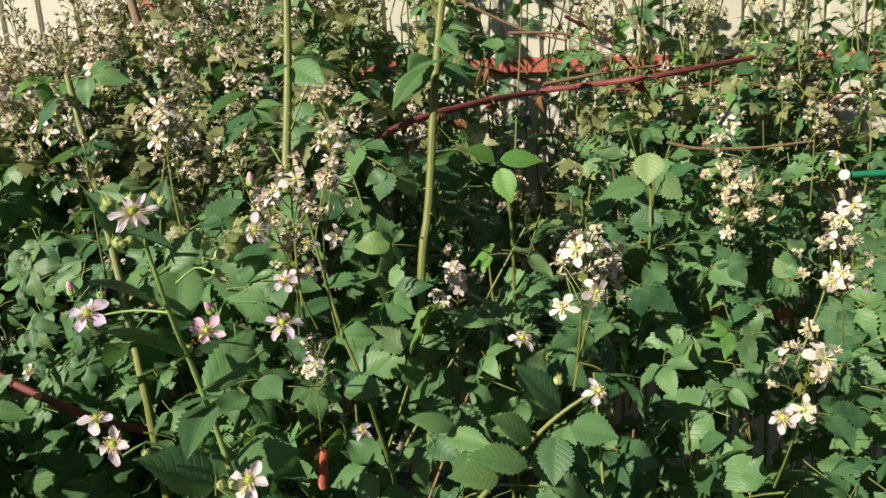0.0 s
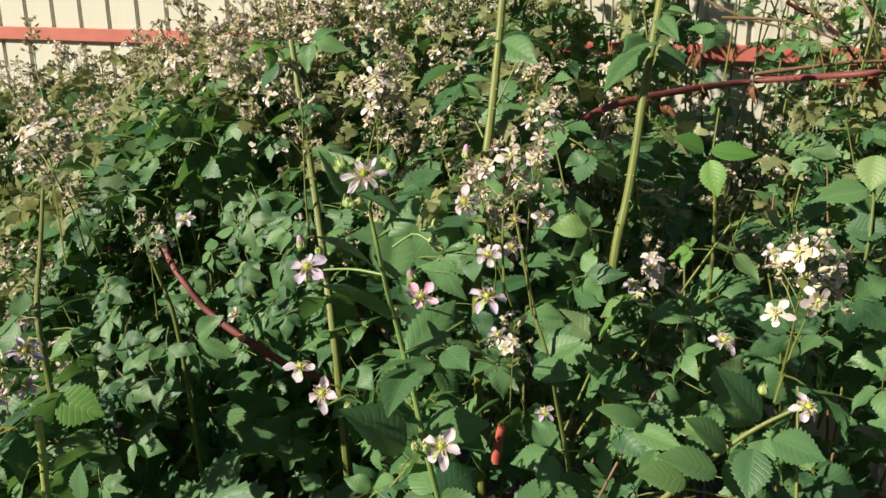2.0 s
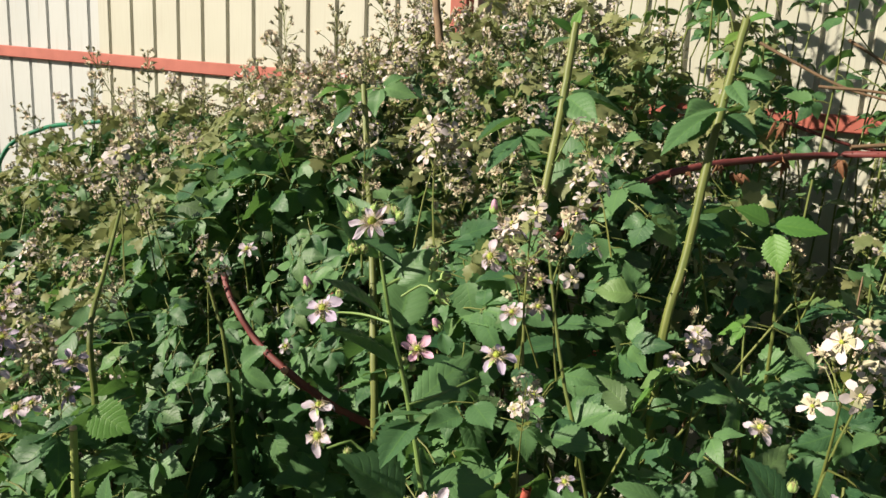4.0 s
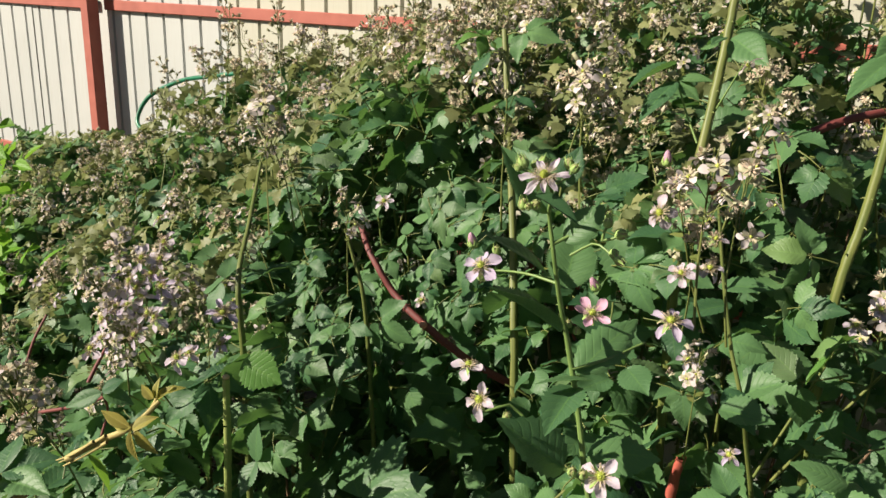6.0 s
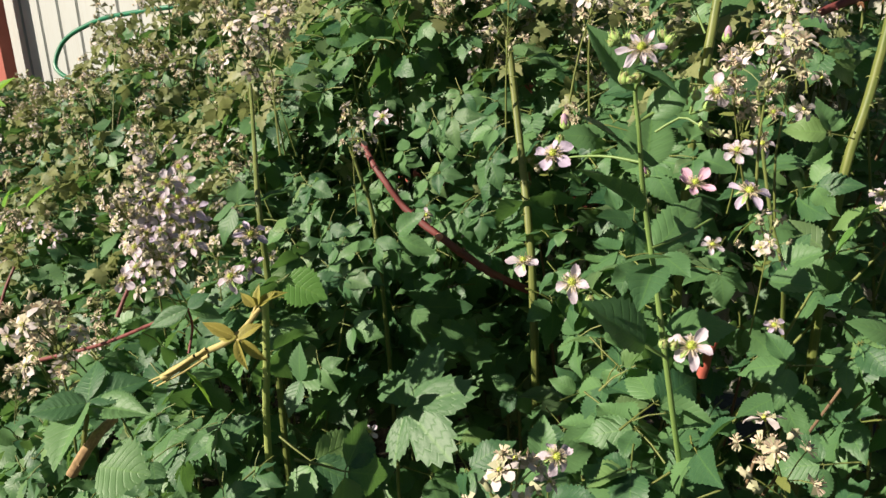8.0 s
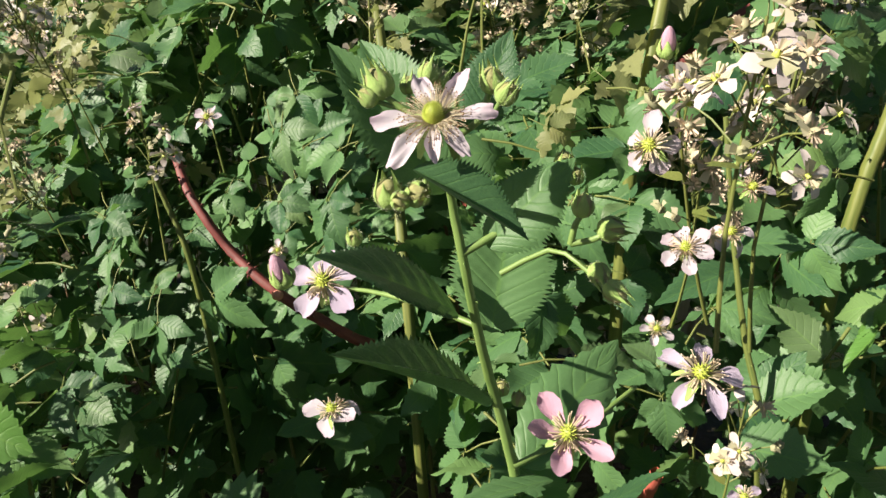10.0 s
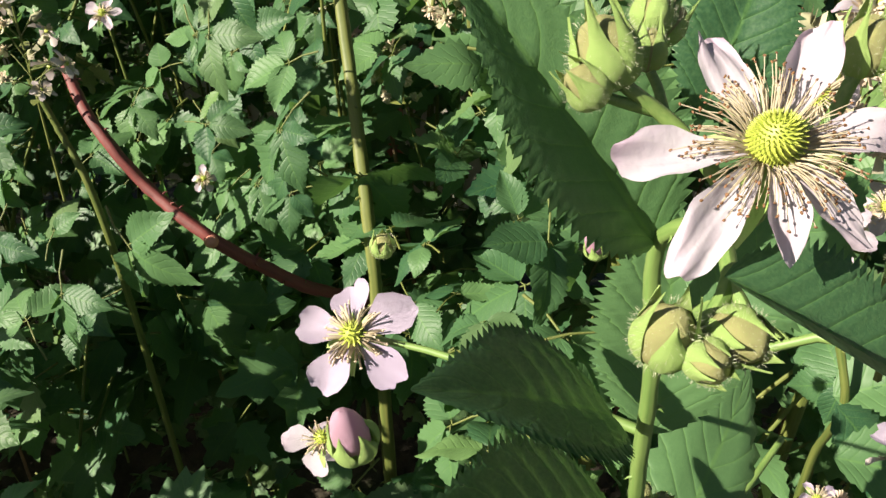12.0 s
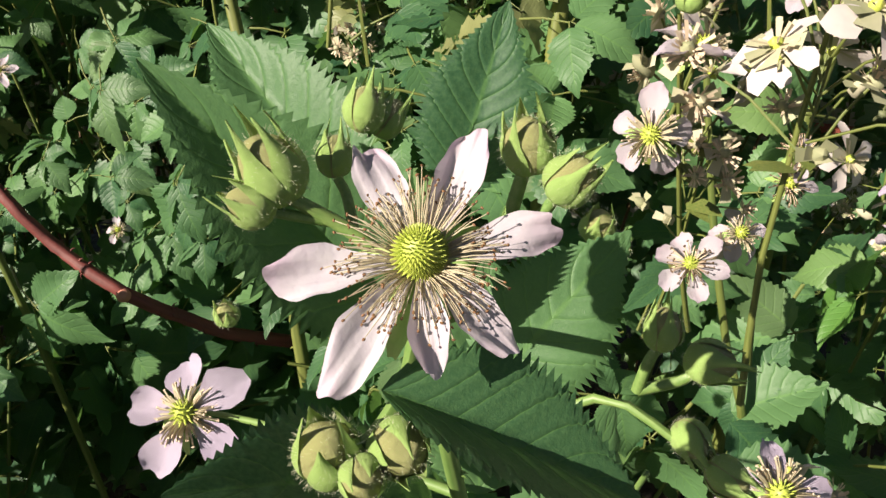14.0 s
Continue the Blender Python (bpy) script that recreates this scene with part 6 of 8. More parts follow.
sunlit_leaf((-0.407, 0.315, 0.988), (-0.53, -0.80, -0.27), (-0.4, -0.6, 0.7), 0.034, 7)
sunlit_leaf((-0.388, 0.318, 0.970), (0.57, -0.79, -0.23), (-0.4, -0.6, 0.7), 0.034, 8)
sunlit_leaf((-0.418, 0.610, 1.048), (0.204, -0.613, -0.763), (-0.452, -0.751, 0.482), 0.037, 0)
sunlit_leaf((-0.554, 0.824, 1.096), (0.965, -0.252, 0.068), (-0.202, -0.557, 0.806), 0.034, 1)
sunlit_leaf((-0.560, 0.736, 0.980), (0.634, -0.715, -0.294), (-0.384, -0.621, 0.684), 0.043, 2)
sunlit_leaf((-0.442, 0.825, 1.107), (-0.137, -0.609, -0.781), (-0.241, -0.744, 0.623), 0.037, 3)
sunlit_leaf((-0.540, 0.707, 1.017), (-0.822, 0.498, -0.277), (-0.546, -0.550, 0.632), 0.033, 4)
sunlit_leaf((-0.328, 0.743, 1.023), (-0.928, -0.145, -0.343), (-0.174, -0.646, 0.743), 0.041, 5)
sunlit_leaf((-0.727, 0.938, 0.948), (-0.140, 0.675, 0.724), (-0.404, -0.706, 0.581), 0.037, 6)
sunlit_leaf((-0.291, 0.654, 1.072), (-0.893, 0.441, 0.095), (-0.293, -0.727, 0.621), 0.040, 7)
sunlit_leaf((-0.539, 0.831, 1.097), (-0.409, -0.750, -0.520), (-0.264, -0.448, 0.854), 0.036, 8)
sunlit_leaf((-0.508, 0.846, 1.043), (-0.234, -0.710, -0.664), (-0.392, -0.556, 0.733), 0.043, 9)
sunlit_leaf((-0.413, 0.818, 1.058), (0.966, -0.252, -0.049), (-0.151, -0.713, 0.685), 0.036, 10)
sunlit_leaf((-0.421, 0.783, 1.089), (0.930, -0.090, 0.356), (-0.271, -0.824, 0.499), 0.041, 11)
sunlit_leaf((-0.669, 0.920, 1.001), (-0.820, -0.354, -0.450), (-0.115, -0.668, 0.735), 0.043, 12)
sunlit_leaf((-0.370, 0.843, 1.113), (-0.897, 0.239, -0.372), (-0.432, -0.654, 0.621), 0.040, 13)
sunlit_leaf((-0.675, 0.877, 0.921), (-0.763, -0.245, -0.599), (-0.327, -0.653, 0.683), 0.032, 14)
sunlit_leaf((-0.487, 0.657, 1.037), (0.072, -0.759, -0.648), (-0.252, -0.642, 0.724), 0.037, 15)
sunlit_leaf((-0.375, 0.921, 1.088), (-0.880, -0.156, -0.449), (-0.209, -0.721, 0.661), 0.040, 16)
sunlit_leaf((-0.449, 0.800, 1.069), (-0.935, 0.007, -0.355), (-0.280, -0.631, 0.724), 0.033, 17)
sunlit_leaf((-0.304, 0.688, 1.128), (-0.911, -0.076, -0.406), (-0.257, -0.665, 0.701), 0.037, 18)
sunlit_leaf((-0.333, 0.734, 1.012), (-0.317, 0.776, 0.546), (-0.324, -0.629, 0.707), 0.037, 19)
sunlit_leaf((-0.509, 0.715, 1.046), (-0.732, -0.252, -0.633), (-0.412, -0.576, 0.706), 0.043, 20)
sunlit_leaf((-0.663, 0.968, 0.845), (0.572, 0.362, 0.736), (-0.320, -0.727, 0.607), 0.037, 21)
sunlit_leaf((-0.651, 1.004, 1.069), (0.505, -0.787, -0.353), (-0.432, -0.585, 0.686), 0.033, 22)
sunlit_leaf((-0.644, 0.900, 1.006), (-0.644, -0.490, -0.587), (-0.223, -0.615, 0.757), 0.040, 23)
sunlit_leaf((-0.400, 0.849, 1.122), (0.870, -0.481, -0.106), (-0.198, -0.539, 0.819), 0.042, 24)
sunlit_leaf((-0.319, 0.754, 1.100), (-0.913, 0.108, -0.393), (-0.364, -0.652, 0.665), 0.035, 25)
sunlit_leaf((-0.472, 0.927, 1.000), (-0.762, -0.309, -0.570), (-0.296, -0.616, 0.730), 0.043, 26)
sunlit_leaf((-0.432, 0.760, 0.961), (0.560, 0.539, 0.629), (-0.348, -0.536, 0.769), 0.034, 27)
sunlit_leaf((-0.497, 0.672, 0.971), (-0.023, 0.721, 0.692), (-0.340, -0.657, 0.673), 0.033, 28)
sunlit_leaf((-1.778, 1.954, 0.090), (-0.511, -0.420, -0.750), (-0.216, -0.782, 0.585), 0.040, 29)
sunlit_leaf((-0.569, 0.939, 1.021), (0.973, -0.222, -0.065), (-0.136, -0.775, 0.617), 0.040, 30)
sunlit_leaf((-0.566, 0.782, 1.019), (-0.679, -0.354, -0.643), (-0.223, -0.735, 0.640), 0.043, 31)
sunlit_leaf((-0.455, 0.668, 0.985), (-0.013, -0.653, -0.757), (-0.177, -0.744, 0.644), 0.042, 32)
sunlit_leaf((-0.381, 0.721, 1.165), (0.526, -0.509, -0.682), (-0.111, -0.836, 0.537), 0.035, 33)
sunlit_leaf((-0.512, 0.877, 1.130), (-0.525, -0.505, -0.685), (-0.080, -0.772, 0.630), 0.032, 35)
sunlit_leaf((-0.485, 0.852, 1.112), (0.515, -0.787, -0.340), (-0.459, -0.588, 0.666), 0.033, 36)
sunlit_leaf((-0.362, 0.762, 1.035), (-0.557, -0.500, -0.663), (-0.318, -0.609, 0.727), 0.044, 37)
sunlit_leaf((-0.464, 0.811, 1.044), (0.723, -0.520, -0.455), (-0.126, -0.747, 0.653), 0.038, 38)
sunlit_leaf((-0.384, 0.725, 0.964), (-0.894, 0.431, 0.120), (-0.266, -0.727, 0.633), 0.040, 39)
sunlit_leaf((-0.436, 0.829, 1.007), (-0.699, -0.383, -0.603), (-0.300, -0.609, 0.734), 0.036, 40)
sunlit_leaf((-0.550, 0.762, 0.973), (0.566, 0.537, 0.626), (-0.341, -0.539, 0.770), 0.043, 41)
sunlit_leaf((-0.689, 0.973, 0.919), (0.182, -0.771, -0.610), (-0.444, -0.618, 0.648), 0.034, 42)
sunlit_leaf((-0.400, 0.783, 1.007), (-0.629, -0.428, -0.649), (-0.270, -0.662, 0.699), 0.033, 43)
sunlit_leaf((-0.300, 0.661, 1.122), (-0.591, -0.236, -0.771), (-0.446, -0.701, 0.557), 0.041, 44)
sunlit_leaf((-0.547, 0.894, 0.986), (-0.385, -0.456, -0.802), (-0.276, -0.773, 0.571), 0.041, 45)
sunlit_leaf((-0.607, 0.951, 0.893), (-0.699, -0.459, -0.548), (-0.224, -0.587, 0.778), 0.041, 46)
sunlit_leaf((-0.449, 0.729, 0.986), (0.001, -0.765, -0.645), (-0.327, -0.609, 0.722), 0.036, 47)
sunlit_leaf((-0.426, 0.736, 1.054), (0.926, -0.339, 0.164), (-0.328, -0.514, 0.792), 0.033, 48)
sunlit_leaf((-0.438, 0.809, 1.069), (0.531, -0.718, -0.450), (-0.323, -0.663, 0.676), 0.038, 49)
sunlit_leaf((-0.574, 0.698, 0.987), (0.668, -0.593, -0.451), (-0.151, -0.700, 0.698), 0.037, 50)
sunlit_leaf((-0.377, 0.771, 1.101), (-0.887, 0.062, -0.458), (-0.347, -0.745, 0.570), 0.037, 51)
sunlit_leaf((-0.583, 0.740, 1.046), (0.729, -0.602, -0.326), (-0.292, -0.703, 0.648), 0.039, 52)
sunlit_leaf((-0.541, 0.625, 0.945), (0.637, 0.247, 0.730), (-0.339, -0.761, 0.553), 0.040, 53)
sunlit_leaf((-0.564, 0.708, 1.040), (0.880, -0.473, 0.041), (-0.332, -0.553, 0.764), 0.038, 54)
sunlit_leaf((-0.402, 0.563, 1.002), (-0.710, 0.529, 0.465), (-0.052, -0.698, 0.715), 0.038, 55)
sunlit_leaf((-0.725, 0.963, 1.003), (-0.665, -0.458, -0.590), (-0.150, -0.692, 0.706), 0.041, 56)
sunlit_leaf((-0.379, 0.716, 1.145), (0.239, -0.767, -0.595), (-0.277, -0.641, 0.715), 0.039, 57)
sunlit_leaf((-0.419, 0.749, 1.128), (0.572, -0.610, -0.548), (-0.387, -0.790, 0.475), 0.038, 58)
sunlit_leaf((-0.557, 0.734, 1.017), (0.074, -0.881, -0.467), (-0.359, -0.461, 0.812), 0.038, 59)
sunlit_leaf((-0.577, 1.130, 0.950), (-0.531, -0.523, -0.667), (-0.284, -0.632, 0.721), 0.039, 60)
sunlit_leaf((-0.688, 0.980, 0.872), (-0.648, -0.301, -0.700), (-0.412, -0.635, 0.654), 0.037, 61)
tri_on(thicket, (-0.534, 0.686, 0.968), (1.00, -0.40, 0.00), (-0.40, -0.35, 0.65), 0.04, None, 0)
tri_on(thicket, (-0.474, 0.635, 0.962), (-0.74, 0.07, 0.21), (-0.15, -0.74, 0.65), 0.046, None, 1)
tri_on(thicket, (-0.476, 0.741, 0.959), (0.09, -1.10, 0.23), (-0.46, -0.37, 0.65), 0.052, None, 2)
tri_on(thicket, (-0.548, 0.773, 0.958), (0.61, 0.16, 0.04), (-0.63, -0.70, 0.65), 0.04, TRI_YOUNG, 3)
tri_on(thicket, (-0.585, 0.748, 0.970), (-0.98, -0.52, -0.19), (-0.28, -0.44, 0.65), 0.046, None, 4)
tri_on(thicket, (-0.435, 0.696, 0.949), (-0.26, 0.28, -0.07), (-0.57, -0.53, 0.65), 0.04, None, 6)
tri_on(thicket, (-0.512, 0.640, 0.964), (-0.46, -1.02, 0.16), (-0.55, -0.53, 0.65), 0.046, TRI_YOUNG, 7)
tri_on(thicket, (-0.401, 0.700, 0.943), (0.94, -0.16, 0.25), (-0.19, -0.62, 0.65), 0.052, None, 8)
tri_on(thicket, (-0.592, 0.802, 0.982), (-0.92, -0.13, 0.10), (-0.30, -0.44, 0.65), 0.04, None, 9)
tri_on(thicket, (-0.439, 0.946, 0.888), (0.42, -1.03, -0.14), (-0.64, -0.70, 0.65), 0.046, None, 10)
tri_on(thicket, (-0.413, 0.919, 0.875), (0.30, 0.27, -0.25), (-0.44, -0.37, 0.65), 0.052, TRI_YOUNG, 11)
tri_on(thicket, (-0.460, 0.878, 0.903), (-0.86, -0.75, -0.13), (-0.15, -0.74, 0.65), 0.04, None, 12)
tri_on(thicket, (-0.431, 0.923, 0.964), (0.98, -0.55, 0.11), (-0.43, -0.35, 0.65), 0.046, None, 13)
tri_on(thicket, (-0.473, 0.949, 0.981), (-0.58, 0.17, 0.25), (-0.64, -0.74, 0.65), 0.052, None, 14)
tri_on(thicket, (-0.528, 0.986, 1.001), (-0.13, -1.09, 0.16), (-0.31, -0.37, 0.65), 0.04, TRI_YOUNG, 15)
tri_on(thicket, (-0.464, 0.626, 1.014), (0.76, 0.05, -0.07), (-0.18, -0.70, 0.65), 0.045, None, 16)
tri_on(thicket, (-0.499, 0.755, 0.968), (-1.00, -0.37, -0.24), (-0.55, -0.44, 0.65), 0.052, None, 17)
tri_on(thicket, (-0.492, 0.607, 1.023), (0.71, -0.89, -0.19), (-0.58, -0.62, 0.65), 0.038, None, 18)
tri_on(thicket, (-0.423, 0.800, 0.948), (-0.05, 0.30, 0.04), (-0.21, -0.53, 0.65), 0.045, TRI_YOUNG, 19)
tri_on(thicket, (-0.403, 0.840, 0.967), (-0.64, -0.94, 0.23), (-0.27, -0.53, 0.65), 0.052, None, 20)
tri_on(thicket, (-0.467, 0.865, 1.002), (0.99, -0.31, 0.21), (-0.63, -0.62, 0.65), 0.038, None, 21)
tri_on(thicket, (-0.553, 0.921, 1.052), (-0.82, -0.00, -0.00), (-0.47, -0.44, 0.65), 0.045, None, 22)
tri_on(thicket, (-0.507, 0.901, 1.097), (0.22, -1.08, -0.21), (-0.15, -0.70, 0.65), 0.052, None, 23)
tri_on(thicket, (-0.434, 0.848, 1.066), (0.50, 0.21, -0.23), (-0.39, -0.37, 0.65), 0.038, TRI_YOUNG, 24)
tri_on(thicket, (-0.501, 0.642, 1.033), (-0.95, -0.61, -0.03), (-0.65, -0.74, 0.65), 0.045, None, 25)
tri_on(thicket, (-0.542, 0.774, 0.998), (0.91, -0.69, 0.19), (-0.35, -0.35, 0.65), 0.052, None, 26)
tri_on(thicket, (-0.468, 0.549, 1.027), (-0.39, 0.25, 0.24), (-0.16, -0.74, 0.65), 0.038, None, 27)
tri_on(thicket, (-0.483, 0.880, 1.079), (-0.34, -1.06, 0.07), (-0.51, -0.37, 0.65), 0.045, None, 28)
tri_on(thicket, (-0.409, 0.848, 1.044), (0.88, -0.07, -0.17), (-0.61, -0.70, 0.65), 0.052, TRI_YOUNG, 29)
tri_on(thicket, (-0.418, 0.649, 0.970), (-0.97, -0.22, -0.25), (-0.23, -0.44, 0.65), 0.038, None, 30)
tri_on(thicket, (-0.467, 0.572, 0.998), (0.54, -0.99, -0.10), (-0.24, -0.62, 0.65), 0.045, None, 31)
tri_on(thicket, (-0.440, 0.833, 0.958), (0.17, 0.29, 0.14), (-0.61, -0.53, 0.65), 0.052, None, 32)
tri_on(thicket, (-0.508, 0.866, 1.017), (-0.79, -0.83, 0.25), (-0.51, -0.53, 0.65), 0.038, None, 33)
tri_on(thicket, (-0.556, 0.772, 1.034), (1.00, -0.46, 0.13), (-0.16, -0.62, 0.65), 0.045, TRI_YOUNG, 34)
tri_on(thicket, (-0.522, 0.574, 1.055), (-0.68, 0.11, -0.11), (-0.35, -0.44, 0.65), 0.052, None, 35)
tri_on(thicket, (-0.509, 0.522, 1.032), (0.01, -1.10, -0.25), (-0.65, -0.70, 0.65), 0.038, None, 36)
tri_on(thicket, (-0.131, 0.607, 1.031), (0.67, 0.12, -0.16), (-0.38, -0.37, 0.65), 0.037, None, 37)
tri_on(thicket, (-0.102, 0.597, 1.033), (-1.00, -0.47, 0.07), (-0.15, -0.74, 0.65), 0.043, None, 38)
tri_on(thicket, (-0.137, 0.547, 1.033), (0.80, -0.82, 0.24), (-0.48, -0.35, 0.65), 0.031, None, 39)
tri_on(thicket, (-0.053, 0.582, 1.035), (-0.18, 0.29, 0.19), (-0.62, -0.74, 0.65), 0.037, None, 40)
tri_on(thicket, (-0.023, 0.647, 1.022), (-0.53, -0.99, -0.04), (-0.26, -0.37, 0.65), 0.043, TRI_YOUNG, 41)
tri_on(thicket, (0.006, 0.652, 1.004), (0.96, -0.21, -0.23), (-0.21, -0.70, 0.65), 0.031, None, 42)
tri_on(thicket, (0.009, 0.557, 0.998), (-0.89, -0.08, -0.21), (-0.59, -0.44, 0.65), 0.037, None, 43)
tri_on(thicket, (-0.016, 0.584, 1.004), (0.35, -1.06, 0.00), (-0.54, -0.62, 0.65), 0.043, None, 44)
tri_on(thicket, (-0.120, 0.512, 1.015), (0.38, 0.25, 0.21), (-0.18, -0.53, 0.65), 0.031, None, 45)
tri_on(thicket, (-0.083, 0.560, 1.011), (-0.90, -0.70, 0.23), (-0.32, -0.53, 0.65), 0.037, None, 46)
tri_on(thicket, (0.001, 0.780, 1.036), (0.96, -0.61, 0.03), (-0.64, -0.62, 0.65), 0.043, TRI_YOUNG, 47)
tri_on(thicket, (-0.032, 0.757, 1.013), (-0.51, 0.20, -0.19), (-0.42, -0.44, 0.65), 0.031, None, 48)
tri_on(thicket, (-0.109, 0.727, 1.019), (-0.21, -1.08, -0.24), (-0.15, -0.70, 0.65), 0.037, None, 49)
tri_on(thicket, (-0.172, 0.733, 1.037), (0.81, 0.01, -0.07), (-0.44, -0.37, 0.65), 0.043, None, 50)
tri_on(thicket, (0.019, 0.721, 1.018), (-0.99, -0.31, 0.17), (-0.64, -0.74, 0.65), 0.031, None, 51)
tri_on(thicket, (-0.043, 0.541, 1.011), (0.65, -0.93, 0.25), (-0.29, -0.35, 0.65), 0.037, None, 52)
tri_on(thicket, (-0.069, 0.506, 1.007), (0.03, 0.30, 0.10), (-0.19, -0.74, 0.65), 0.043, TRI_YOUNG, 53)
tri_on(thicket, (-0.028, 0.520, 1.001), (-0.77, 0.04, -0.13), (-0.20, -0.44, 0.65), 0.043, None, 56)
tri_on(thicket, (0.035, 0.568, 1.069), (0.14, -1.09, 0.11), (-0.28, -0.62, 0.65), 0.028, None, 57)
tri_on(thicket, (0.077, 0.522, 1.048), (0.57, 0.18, 0.25), (-0.63, -0.53, 0.65), 0.033, None, 58)
tri_on(thicket, (-0.023, 0.489, 1.039), (-0.97, -0.56, 0.16), (-0.46, -0.53, 0.65), 0.038, TRI_YOUNG, 59)
tri_on(thicket, (0.038, 0.458, 1.039), (0.87, -0.74, -0.08), (-0.15, -0.62, 0.65), 0.028, None, 60)
tri_on(thicket, (0.131, 0.540, 1.037), (-0.31, 0.27, -0.24), (-0.41, -0.44, 0.65), 0.033, None, 61)
tri_on(thicket, (0.193, 0.604, 1.045), (-0.41, -1.04, -0.18), (-0.65, -0.70, 0.65), 0.038, None, 62)
tri_on(thicket, (0.212, 0.558, 1.028), (0.92, -0.13, 0.04), (-0.33, -0.37, 0.65), 0.028, None, 63)
tri_on(thicket, (0.281, 0.644, 1.040), (-0.94, -0.17, 0.23), (-0.17, -0.74, 0.65), 0.033, TRI_YOUNG, 64)
tri_on(thicket, (0.302, 0.562, 1.045), (0.47, -1.02, 0.21), (-0.53, -0.35, 0.65), 0.038, None, 65)
tri_on(thicket, (0.287, 0.489, 1.041), (0.25, 0.28, -0.01), (-0.60, -0.74, 0.65), 0.028, None, 66)
tri_on(thicket, (0.170, 0.668, 1.055), (-0.84, -0.78, -0.21), (-0.22, -0.37, 0.65), 0.033, None, 67)
tri_on(thicket, (0.105, 0.650, 1.065), (0.99, -0.51, -0.22), (-0.25, -0.70, 0.65), 0.038, None, 68)
tri_on(thicket, (0.073, 0.712, 1.109), (-0.62, 0.15, -0.03), (-0.62, -0.44, 0.65), 0.028, TRI_YOUNG, 69)
tri_on(thicket, (0.135, 0.762, 1.104), (-0.08, -1.10, 0.19), (-0.49, -0.62, 0.65), 0.033, None, 70)
tri_on(thicket, (0.277, 0.753, 1.068), (0.73, 0.08, 0.24), (-0.16, -0.52, 0.65), 0.038, None, 71)
tri_on(thicket, (0.357, 0.805, 1.068), (-1.00, -0.41, 0.06), (-0.37, -0.53, 0.65), 0.028, None, 72)
tri_on(thicket, (0.361, 0.693, 1.034), (0.75, -0.87, -0.17), (-0.65, -0.62, 0.65), 0.033, None, 73)
tri_on(thicket, (-0.005, 0.633, 1.078), (-0.10, 0.30, -0.25), (-0.37, -0.44, 0.65), 0.038, TRI_YOUNG, 74)
tri_on(thicket, (-0.040, 0.549, 1.072), (-0.60, -0.96, -0.10), (-0.16, -0.70, 0.65), 0.028, None, 75)
tri_on(thicket, (-0.064, 0.443, 1.062), (0.98, -0.27, 0.14), (-0.50, -0.37, 0.65), 0.033, None, 76)
tri_on(thicket, (-0.531, 0.697, 1.022), (-0.85, -0.03, 0.25), (-0.62, -0.74, 0.65), 0.054, None, 77)
tri_on(thicket, (-0.495, 0.688, 0.996), (0.27, -1.07, 0.13), (-0.25, -0.35, 0.65), 0.04, None, 78)
tri_on(thicket, (-0.486, 0.644, 0.999), (0.45, 0.23, -0.11), (-0.22, -0.74, 0.65), 0.047, TRI_YOUNG, 79)
tri_on(thicket, (-0.444, 0.623, 0.990), (-0.93, -0.65, -0.25), (-0.60, -0.37, 0.65), 0.054, None, 80)
tri_on(thicket, (-0.492, 0.624, 0.988), (0.93, -0.66, -0.16), (-0.53, -0.70, 0.65), 0.04, None, 81)
tri_on(thicket, (-0.456, 0.696, 0.994), (-0.44, 0.23, 0.08), (-0.17, -0.44, 0.65), 0.047, None, 82)
tri_on(thicket, (-0.464, 0.766, 1.012), (-0.29, -1.07, 0.24), (-0.33, -0.62, 0.65), 0.054, None, 83)
tri_on(thicket, (-0.405, 0.769, 0.978), (0.86, -0.04, 0.18), (-0.65, -0.52, 0.65), 0.04, TRI_YOUNG, 84)
tri_on(thicket, (-0.392, 0.788, 0.965), (-0.98, -0.26, -0.04), (-0.40, -0.53, 0.65), 0.047, None, 85)
tri_on(thicket, (-0.392, 0.833, 0.960), (0.59, -0.97, -0.23), (-0.15, -0.62, 0.65), 0.054, None, 86)
tri_on(thicket, (-0.524, 0.816, 1.018), (0.12, 0.30, -0.21), (-0.46, -0.44, 0.65), 0.04, None, 87)
tri_on(thicket, (-0.577, 0.756, 1.018), (-0.76, -0.86, 0.01), (-0.63, -0.70, 0.65), 0.047, None, 88)
tri_on(thicket, (-0.564, 0.781, 1.014), (1.00, -0.42, 0.22), (-0.28, -0.37, 0.65), 0.054, TRI_YOUNG, 89)
tri_on(thicket, (-0.418, 0.729, 0.957), (-0.72, 0.09, 0.22), (-0.20, -0.74, 0.65), 0.04, None, 90)
tri_on(thicket, (-0.437, 0.682, 0.966), (0.06, -1.10, 0.03), (-0.57, -0.35, 0.65), 0.047, None, 91)
tri_on(thicket, (-0.384, 0.754, 0.947), (0.63, 0.14, -0.19), (-0.56, -0.74, 0.65), 0.054, None, 92)
tri_on(thicket, (-0.489, 0.735, 1.010), (-0.99, -0.50, -0.24), (-0.19, -0.37, 0.65), 0.04, None, 93)
tri_on(thicket, (-0.526, 0.663, 1.005), (0.83, -0.79, -0.06), (-0.30, -0.70, 0.65), 0.047, TRI_YOUNG, 94)
tri_on(thicket, (-0.437, 0.728, 1.000), (-0.23, 0.28, 0.17), (-0.64, -0.44, 0.65), 0.054, None, 95)
tri_on(thicket, (-0.351, 0.782, 0.941), (-0.49, -1.01, 0.25), (-0.44, -0.62, 0.65), 0.04, None, 96)
